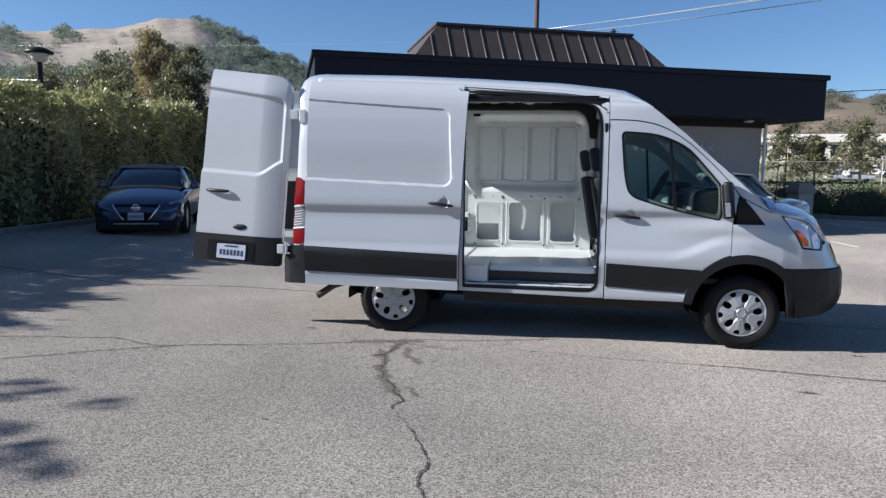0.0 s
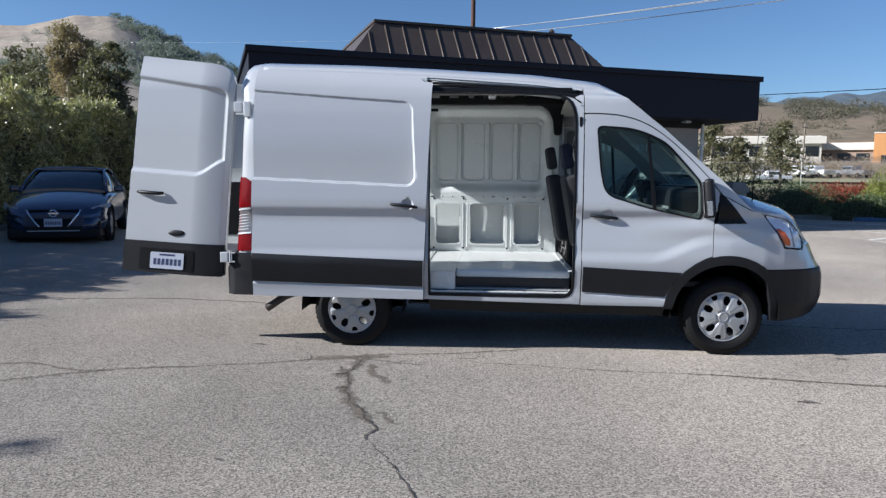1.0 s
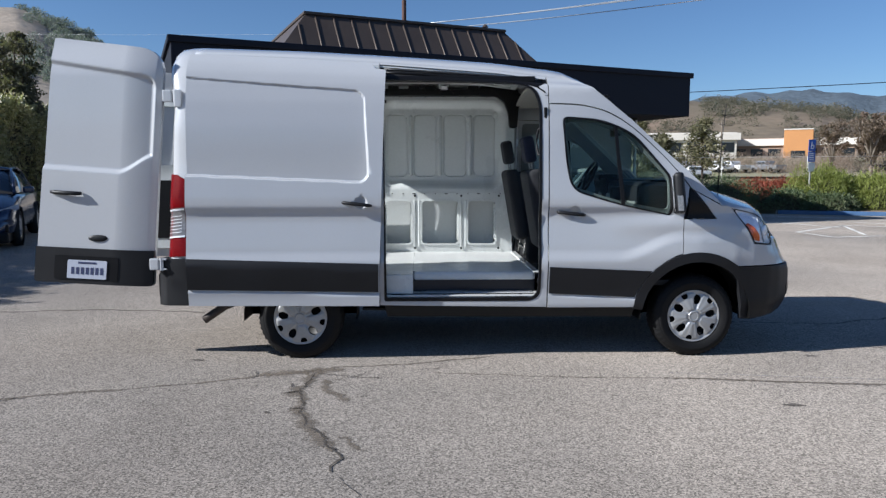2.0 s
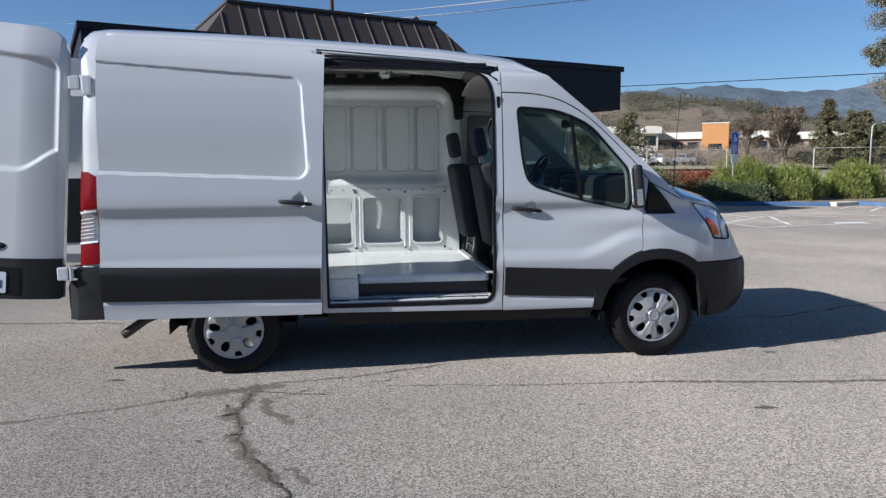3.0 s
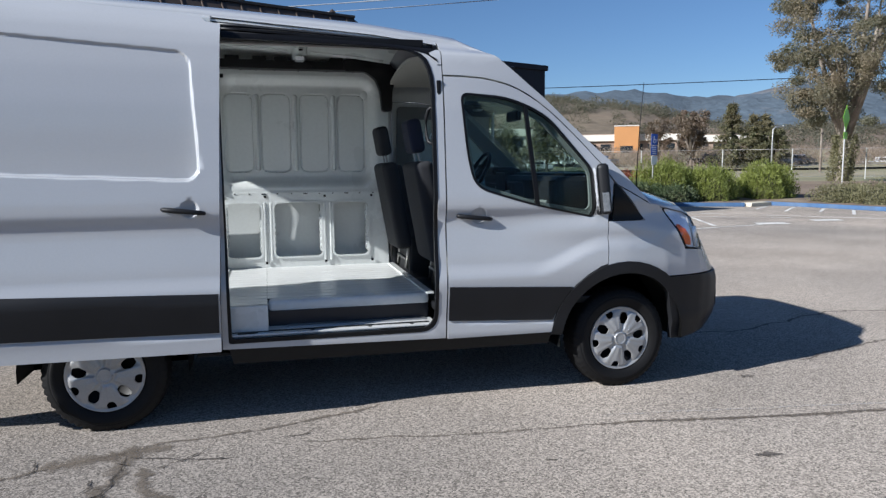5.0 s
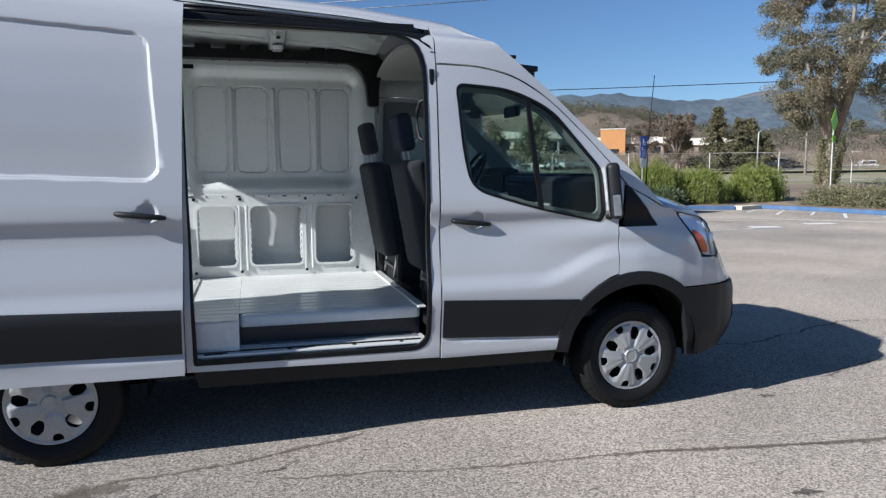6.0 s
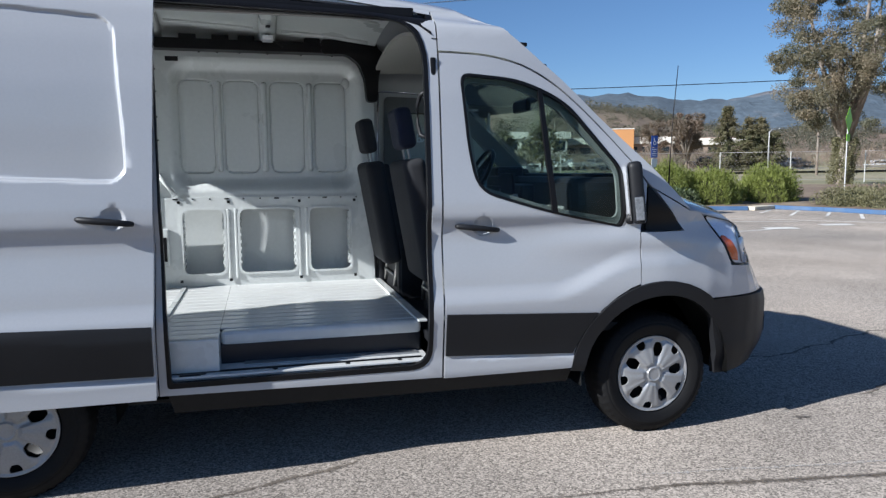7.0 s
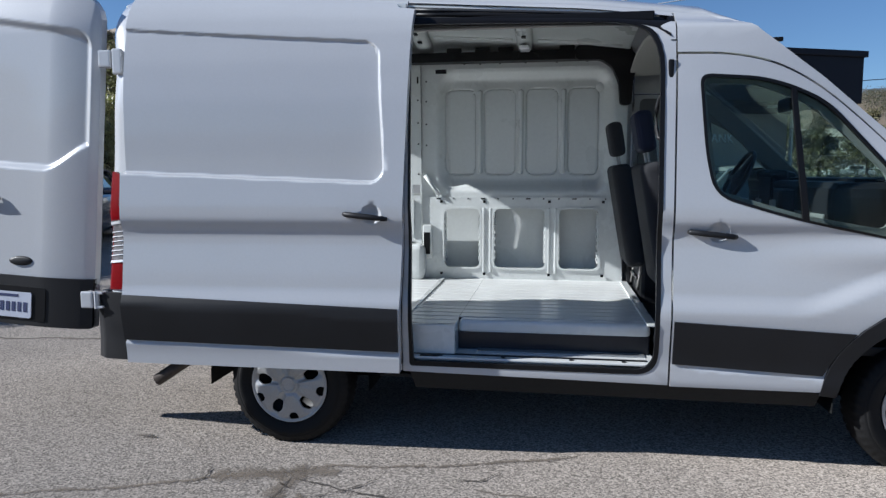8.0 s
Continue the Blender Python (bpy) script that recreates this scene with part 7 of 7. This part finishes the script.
def car(name, label, at, turn, paint, wheel_paint, high=1.45, nose=0.78):
    """A family car: lofted body, glasshouse, lamps, grille, plate and wheels. x forward, from its middle."""
    t = thing(name, label, "car", at, turn)
    dz = nose - 0.86                    # a lower nose carries its grille and lamps lower
    st = [(-2.30, 0.62, 0.40, 0.80, 0.86), (-2.22, 0.80, 0.26, 0.90, 1.00), (-1.9, 0.88, 0.2, 0.96, 1.06), (-1.35, 0.905, 0.18, 0.94, 1.0), (-0.6, 0.91, 0.18, 0.93, 0.98), (0.2, 0.91, 0.18, 0.92, 0.98), (0.95, 0.905, 0.18, 0.90, 0.99),
          (1.45, 0.90, 0.2, 0.84, 0.93), (1.85, 0.90, 0.16, nose, nose + 0.06), (2.10, 0.86, 0.16, nose - 0.08, nose - 0.02), (2.22, 0.76, 0.17, nose - 0.15, nose - 0.11), (2.30, 0.52, 0.2, nose - 0.22, nose - 0.20)]
    bm = bmesh.new()
    rings = []
    for x, w, z0, zb, zt in st:
        sec = [(0.0, z0), (w * 0.8, z0), (w * 0.97, z0 + 0.10), (w, z0 + 0.28), (w * 0.975, (z0 + zb) / 2 + 0.08), (w * 0.985, zb - 0.05), (w * 0.93, zb), (w * 0.75, (zb + zt) / 2 + 0.01), (w * 0.4, zt), (0.0, zt + 0.01)]
        sec = sec + [(-a, b) for a, b in reversed(sec[1:-1])]
        rings.append([bm.verts.new((x, a, b)) for a, b in sec])
    for a, b in zip(rings, rings[1:]):
        for k in range(len(a)):
            bm.faces.new((a[k], a[(k + 1) % len(a)], b[(k + 1) % len(a)], b[k])).smooth = True
    bm.faces.new(rings[0]), bm.faces.new(rings[-1])
    bmesh.ops.recalc_face_normals(bm, faces=bm.faces)
    body = part("body", bm, paint, t)

    def house_mesh(rows_):
        b_ = bmesh.new()
        rr = []
        for x, wb, wt, z0, z1 in rows_:
            sec = [(wb, z0), ((wb + wt) / 2 + 0.02, (z0 + z1) / 2), (wt, z1 - 0.03), (wt * 0.8, z1), (0, z1 + 0.015)]
            sec = sec + [(-a, b) for a, b in reversed(sec[:-1])]
            rr.append([b_.verts.new((x, a, b)) for a, b in sec])
        for a, b in zip(rr, rr[1:]):
            for k in range(len(a) - 1):
                b_.faces.new((a[k], a[k + 1], b[k + 1], b[k])).smooth = True
        b_.faces.new(rr[0]), b_.faces.new(rr[-1])
        bmesh.ops.recalc_face_normals(b_, faces=b_.faces)
        return b_

    part("glasshouse", house_mesh([(-1.75, 0.78, 0.6, 0.96, 1.02), (-1.0, 0.80, 0.62, 0.95, high - 0.05), (0.0, 0.81, 0.63, 0.94, high), (0.35, 0.81, 0.62, 0.94, high - 0.03), (1.15, 0.80, 0.70, 0.93, 1.0)]), CARGLASS, t, "dark tinted windows")
    part("roof", house_mesh([(-1.1, 0.62, 0.60, high - 0.12, high - 0.04), (-0.6, 0.645, 0.62, high - 0.06, high + 0.005), (0.1, 0.65, 0.62, high - 0.04, high + 0.012), (0.42, 0.64, 0.6, high - 0.06, high - 0.02)]), paint, t)
    for s in (-1, 1):
        bm = bmesh.new()
        tube(bm, [(1.2, s * 0.80, 0.95), (0.8, s * 0.75, 1.18), (0.38, s * 0.655, high - 0.05), (-0.3, s * 0.665, high - 0.02), (-1.05, s * 0.645, high - 0.08), (-1.75, s * 0.76, 1.0)], 0.03, 6)
        part("pillar", bm, paint, t)
        part("door_mirror", one_box((0.72, s * 0.99, 1.0), (0.10, 0.20, 0.13), 0.04, None, 3), paint, t)
        bm = bmesh.new()
        hl = [Vector((2.17, s * 0.44, nose - 0.13)), Vector((2.03, s * 0.72, nose - 0.035)), Vector((1.70, s * 0.905, nose + 0.03)), Vector((1.76, s * 0.915, nose - 0.06)), Vector((2.06, s * 0.78, nose - 0.15)), Vector((2.20, s * 0.50, nose - 0.18))]
        vsl = [bm.verts.new(p + Vector((0.06, s * 0.035, 0))) for p in hl]
        bm.faces.new(vsl)
        bmesh.ops.solidify(bm, geom=bm.faces[:], thickness=0.03)
        part("headlight", bm, CARLENS, t)
        part("fog_recess", one_box((2.13, s * 0.66, 0.40 + 0.6 * dz), (0.16, 0.30, 0.17), 0.05, pose(0, 0, 0, 0, 0, 0), 3), DARKTRIM, t)
        part("fog_lamp", one_box((2.205, s * 0.64, 0.37 + 0.6 * dz), (0.03, 0.20, 0.05), 0.015), CARLENS, t)
        bm = bmesh.new()
        tube(bm, [(2.235, s * 0.47, nose - 0.11), (2.31, s * 0.38, 0.60 + 0.9 * dz), (2.345, s * 0.29, 0.46 + 0.8 * dz), (2.36, s * 0.24, 0.41 + 0.8 * dz)], 0.02, 6)
        part("grille_trim", bm, CHROME, t)
        for x in (1.38, -1.36):
            m_ = Matrix.Translation((x, s * 0.80, 0.32)) @ (Vector((0, s, 0)).to_track_quat("Z", "Y").to_matrix().to_4x4())
            w_ = part("wheel", tyre_mesh(m_, 0.325, 0.21, 0.215), RUBBER, t)
            part("wheel_cover", cover_mesh(m_ @ Matrix.Translation((0, 0, 0.088)), 0.21), wheel_paint, w_)
            bm = bmesh.new()
            lathe(bm, [(0.36, 0.0), (0.375, 0.012), (0.375, -0.14), (0.0005, -0.14)], m_ @ Matrix.Translation((0, 0, 0.113)), 32)
            part("wheel_well", bm, UNDER, t)
    bm = bmesh.new()
    gv = [bm.verts.new((x, y, z)) for x, y, z in ((2.245, -0.45, nose - 0.10), (2.245, 0.45, nose - 0.10), (2.345, 0.27, 0.42 + 0.8 * dz), (2.345, -0.27, 0.42 + 0.8 * dz))]
    bm.faces.new(gv)
    bmesh.ops.solidify(bm, geom=bm.faces[:], thickness=0.05)
    part("grille", bm, DARKTRIM, t)
    part("front_skirt", one_box((1.93, 0, 0.165), (0.66, 1.62, 0.20), 0.05, None, 3), DARKTRIM, t)
    part("air_intake", one_box((2.26, 0, 0.33 + 0.5 * dz), (0.12, 1.0, 0.10), 0.02), DARKTRIM, t)
    part("lip_trim", one_box((2.33, 0, 0.265 + 0.3 * dz), (0.05, 0.9, 0.02), 0.006), SILVER, t)
    bm = bmesh.new()
    lathe(bm, [(0.05, 0.0), (0.055, 0.012), (0.07, 0.012), (0.075, 0.0)], pose(2.315, 0, nose - 0.17, 0, 90, 0), 24)
    box(bm, (2.322, 0, nose - 0.17), (0.012, 0.19, 0.03), 0.004)
    part("emblem", bm, CHROME, t)
    pl = part("number_plate", one_box((2.365, 0, 0.49 + 0.8 * dz), (0.012, 0.31, 0.155), 0.003), PLATE, t, "white number plate with dark characters")
    for k in range(7):
        part("plate_mark", one_box((2.372, -0.12 + 0.04 * k, 0.48 + 0.8 * dz), (0.004, 0.024, 0.06), 0), PLATEBLUE, pl)
    return t


NAVYPAINT = surf("navy_paint", (0.018, 0.032, 0.075), 0.25, metal=0.4, var=0.06, coat=1.0)
SILVERPAINT = surf("silver_paint", (0.42, 0.43, 0.45), 0.3, metal=0.6, var=0.05, coat=1.0)
car("sedan", "dark navy sedan parked beside the hedge", (-8.02, 7.88, 0.2), math.degrees(math.atan2(-0.9266, 0.3766)), NAVYPAINT, SILVER, 1.45, 0.73)
car("hatchback", "silver grey hatchback parked by the building wall", (6.15, 13.2, 0), math.degrees(math.atan2(0.3766, 0.9266)), SILVERPAINT, SILVER, 1.68, 0.92)


def far_vehicle(label, at, turn, paint, pickup):
    t = thing("pickup_truck" if pickup else "van_far", label, "truck" if pickup else "car", at, turn, "vehicles on the far road")
    b = one_box((0, 0, 0.75), (4.9, 1.8, 0.6), 0.12, None, 3)
    box(b, (0.4, 0, 1.3), (1.8, 1.6, 0.6), 0.18, None, 3)
    part("body", b, paint, t)
    part("windows", one_box((0.4, 0, 1.32), (1.5, 1.64, 0.36), 0.08), CARGLASS, t)
    for x in (-1.5, 1.5):
        for s in (-1, 1):
            part("wheel", cone(bmesh.new(), (x, s * 0.65, 0.36), (x, s * 0.92, 0.36), 0.36, 0.36, 14), RUBBER, t)
    return t


WHITECAR = surf("white_car_paint", (0.7, 0.7, 0.7), 0.3, var=0.05, coat=0.5)
far_vehicle("white pickup truck on the road beyond the fence", (33.3, 78.0, 0.75), 5, WHITECAR, True)
for k, (x, y) in enumerate(((37.9, 91.4), (41.8, 89.8), (43.6, 89.1), (47.5, 87.5))):
    far_vehicle("pale car parked along the far road", (x, y, 1.55), 96 + 4 * k, WHITECAR if k % 3 else SILVERPAINT, False)
far_vehicle("white pickup beyond the field", (78.0, 70.0, 1.0), -30, WHITECAR, True)
far_vehicle("dark car beyond the field", (62.0, 84.0, 1.6), -20, NAVYPAINT, False)
far_vehicle("pale car on the far road", (70.0, 76.0, 1.4), -25, SILVERPAINT, False)

# ---- far buildings ----
def shed(label, at, turn, size, wall, band, group="far commercial buildings"):
    t = thing("commercial_building", label, "building", at, turn, group)
    w, d, h = size
    part("wall", one_box((0, 0, h / 2 - 1), (w, d, h + 2), 0.05), wall, t)
    part("roof_band", one_box((0, 0, h - 0.8), (w + 1.2, d + 1.2, 1.3), 0.05), band, t)
    n_ = int(w / 3)
    for i in range(n_):
        part("window", one_box((-w / 2 + (i + 0.5) * w / n_, -d / 2 - 0.03, h * 0.38), (w / n_ * 0.7, 0.1, h * 0.4), 0.02), GLASSDARK, t)
    return t


OFFWHITE = surf("off_white_wall", (0.62, 0.58, 0.52), 0.8, var=0.1, scale=0.2, fine=4)
TANWALL = surf("tan_wall", (0.30, 0.22, 0.17), 0.9, var=0.15, scale=0.2, fine=4)
ORANGE = surf("orange_wall", (0.46, 0.22, 0.08), 0.8, var=0.1, scale=0.3, fine=5)
shed("long low store with a white roof band", (70.0, 136.0, 3.3), -32, (34, 14, 4.9), TANWALL, OFFWHITE)
t = thing("commercial_building", "orange block-shaped store entrance", "building", (73.0, 127.2, 3.2), -30, "far commercial buildings")
part("wall", one_box((0, 0, 3.0), (4.9, 6.0, 6.8), 0.08), ORANGE, t)
part("door", one_box((0, -3.03, 1.0), (2.4, 0.1, 3.0), 0.02), GLASSDARK, t)
part("parapet", one_box((0, 0, 6.5), (5.0, 6.2, 0.2), 0.03), OFFWHITE, t)
shed("long low store with a white roof band", (90.0, 124.0, 3.3), -32, (18, 12, 4.5), TANWALL, OFFWHITE)
shed("white office building with window rows", (44.0, 138.0, 4.6), -14, (38, 14, 4.6), OFFWHITE, OFFWHITE)
shed("pale low office building", (28.0, 146.0, 6.0), -10, (30, 14, 5.5), OFFWHITE, TANWALL)

# ---- land beyond: field, slopes, hills ----
HILL = surf("dry_hill_grass", (0.30, 0.245, 0.19), 0.95, var=0.3, scale=0.05, fine=0.5, second=(0.225, 0.195, 0.155), amount=0.5, bump=0.6)
# the far ridge has its distance haze painted in as a bluish base colour
FARHILL = surf("hazed_wooded_hill", (0.075, 0.10, 0.125), 0.95, var=0.4, scale=0.02, fine=0.14, second=(0.19, 0.175, 0.17), amount=0.36, spread=0.05, bump=4.0)
SLOPE = surf("brown_slope", (0.20, 0.142, 0.10), 0.95, var=0.3, scale=0.03, fine=0.3, second=(0.15, 0.12, 0.08), amount=0.5, bump=0.5)


def bearing_table(pairs):
    return lambda b: float(np.interp(b, [p[0] for p in pairs], [p[1] for p in pairs]))


def polar_land(name, r_list, height, b0, b1, n, material, label, category="hill"):
    vs, fs = [], []
    for i in range(n + 1):
        b = b0 + (b1 - b0) * i / n
        for r_ in r_list:
            vs.append((r_ * math.sin(radians(b)), r_ * math.cos(radians(b)), height(b, r_)))
    k = len(r_list)
    for i in range(n):
        for j in range(k - 1):
            fs.append((i * k + j, i * k + j + 1, (i + 1) * k + j + 1, (i + 1) * k + j))
    return tagged(pydata(name, vs, fs, material, None, "", True), label, category, kind="structure")


near_top = smooth_table([(-122, 30), (-60, 38), (-41.5, 42), (-38, 43.5), (-34.5, 46.5), (-33, 48.5), (-31.7, 50.5), (-28.9, 51), (-27, 48.5), (-25, 45), (-22.5, 40), (-20.5, 36), (-16, 25), (-10, 12), (-3, 6)], 0.5, 0.05)


def left_hill(b, r_):
    k = (max(0.0, r_ - 60) / 190) ** 1.25 if r_ < 250 else 1 - 0.5 * sstep((r_ - 250) / 200)
    return near_top(b) * k + (2.0 * noise.noise((b * 0.22, r_ * 0.02, 1)) + 0.5 * noise.noise((b * 0.9, r_ * 0.03, 5)) + 0.15 * noise.noise((b * 3.1, r_ * 0.12, 8))) * k + 0.2


polar_land("hill_left", [45, 60, 75, 90, 105, 120, 140, 160, 180, 200, 215, 230, 240, 250, 260, 280, 330, 420], left_hill, -120, -4, 464, HILL, "dry golden grass hill with oak woods", "hill")
mid_top = bearing_table([(-4, 24), (10, 31), (20, 35), (23, 33), (26, 30), (31, 26), (33.5, 22), (36, 18), (40, 16), (60, 16), (90, 16), (130, 16)])


def right_land(b, r_):
    z = 0.55 + 4.2 * sstep((r_ - 70) / 90)
    if r_ > 160:
        z += (mid_top(b) - 4) * sstep((r_ - 170) / 180) + 3 * noise.noise((b * 0.2, r_ * 0.012, 4)) * sstep((r_ - 200) / 100)
    return z


polar_land("field", [44, 52, 60, 70, 80, 95, 110, 125, 140, 160], right_land, -6, 130, 68, DRYGRASS, "flat dry grass field beyond the fence", "field")
polar_land("hill_middle", [160, 180, 205, 230, 260, 290, 320, 350, 380, 450], right_land, -6, 130, 90, SLOPE, "brown brushy slope behind the buildings", "hill")
far_top = bearing_table([(-180, 70), (-120, 60), (-20, 70), (0, 88), (20, 86), (22.5, 90), (27, 93), (31, 90), (33.7, 82), (37, 84), (39.5, 89), (43, 92), (50, 84), (60, 70), (90, 55), (180, 70)])
polar_land("hill_far", [520, 600, 680, 760, 830, 900, 960, 1100], lambda b, r_: (far_top(b) * (0.12 + 0.88 * sstep((r_ - 500) / 400)) if r_ <= 900 else far_top(b) * 0.8) + (6 * noise.noise((b * 0.5, r_ * 0.01, 7)) + 3 * noise.noise((b * 1.7, r_ * 0.02, 11))) * sstep((r_ - 520) / 200), -180, 180, 480, FARHILL, "wooded hills on the horizon, distance haze painted in blue", "hill")
# road beyond the fence
ribbon_pts = [(-30, 88), (10, 82), (36, 78), (60, 66), (84, 50), (120, 20)]
vs, fs = [], []
for i, (x, y) in enumerate(ribbon_pts):
    r_ = math.hypot(x, y)
    zz = right_land(math.degrees(math.atan2(x, y)), r_) + 0.5
    vs += [(x, y - 3, zz), (x + 1, y + 3, zz)]
    if i:
        fs.append((2 * i - 2, 2 * i - 1, 2 * i + 1, 2 * i))
tagged(pydata("road", vs, fs, surf("road_grey", (0.16, 0.16, 0.155), 0.9, var=0.15, scale=0.2, fine=3)), "grey road beyond the fence", "road", kind="structure")


# woods: clumps of leaves on the slopes
def woods(name, label, spots, leaf, size, seed, per=70, wide=0.75, up=0.0):
    g = np.random.default_rng(seed)
    vv, qq, base = [], [], 0
    for x, y, z, rad in spots:
        p_ = in_blob(g, per, (x, y, z + rad * 0.55), (rad, rad, rad * 0.8), 0.5)
        v_, q_ = leaf_quads(p_, size * rad, size * rad * wide, g, up)
        vv.append(v_), qq.append(q_ + base)
        base += len(v_)
    return tagged(fast_mesh(name, np.concatenate(vv), np.concatenate(qq), leaf), label, "woods", kind="stuff")


rnd = random.Random(9)
spots = []


def hill_spot(b, r_, rad):
    spots.append((r_ * math.sin(radians(b)), r_ * math.cos(radians(b)), left_hill(b, r_), rad))


for _ in range(1000):                    # wooded shoulder towards the building
    b = rnd.uniform(-29.4, -17)
    r_ = rnd.uniform(150, 256)
    if r_ > 236 - (b + 29.4) * 18 and noise.noise((b * 0.55, r_ * 0.035, 2)) > -0.08 - 0.05 * max(0.0, b + 25):
        hill_spot(b, r_, rnd.uniform(0.8, 2.4))
for _ in range(330):                     # hazy lower slopes
    b = rnd.uniform(-44, -26)
    edge = 172 + (b + 42) * 1.7
    hill_spot(b, rnd.uniform(140, edge), rnd.uniform(0.9, 1.8))
for _ in range(11):                      # the clump on the ridge
    hill_spot(rnd.uniform(-38.7, -37.2), rnd.uniform(226, 248), rnd.uniform(1.6, 2.7))
for _ in range(14):                      # shoulder at the far end
    hill_spot(rnd.uniform(-43, -40.9), rnd.uniform(222, 250), rnd.uniform(1.6, 2.8))
for _ in range(12):
    hill_spot(rnd.uniform(-43, -40), rnd.uniform(190, 215), rnd.uniform(1.2, 2.4))
for _ in range(8):
    hill_spot(rnd.uniform(-40, -32), rnd.uniform(205, 235), rnd.uniform(0.8, 1.3))
# leaf colour is lightened towards blue-grey to stand in for haze
woods("oak_woods", "oak woods on the hill, leaves paled blue-grey as haze", spots, leafy("hazed_oak_leaf", (0.15, 0.17, 0.175), (0.195, 0.20, 0.185), 0.6, 0.3), 0.2, 61, 190)
spots = []
for _ in range(2800):
    b, r_ = rnd.uniform(8, 75), (rnd.uniform(285, 352) if rnd.random() < 0.45 else rnd.uniform(195, 345))
    if noise.noise((b * 0.35, r_ * 0.02, 3)) < -0.3:
        continue
    spots.append((r_ * math.sin(radians(b)), r_ * math.cos(radians(b)), right_land(b, r_) - 0.6, rnd.uniform(1.2, 2.6) * (1.5 if rnd.random() < 0.25 else 1.0)))
woods("slope_woods", "grey-green trees on the far slope", spots, leafy("slope_leaf", (0.10, 0.105, 0.078), (0.15, 0.122, 0.092), 0.6, 0.3), 0.17, 62, 140)
spots = []
for _ in range(400):
    b, r_ = rnd.uniform(21, 62), rnd.uniform(96, 124)
    spots.append((r_ * math.sin(radians(b)), r_ * math.cos(radians(b)), right_land(b, r_) - 0.2, rnd.uniform(0.9, 2.0)))
woods("bare_trees", "leafless brown brush in front of the stores", spots, BRUSH, 0.24, 63, 300, 0.12, 1.2)
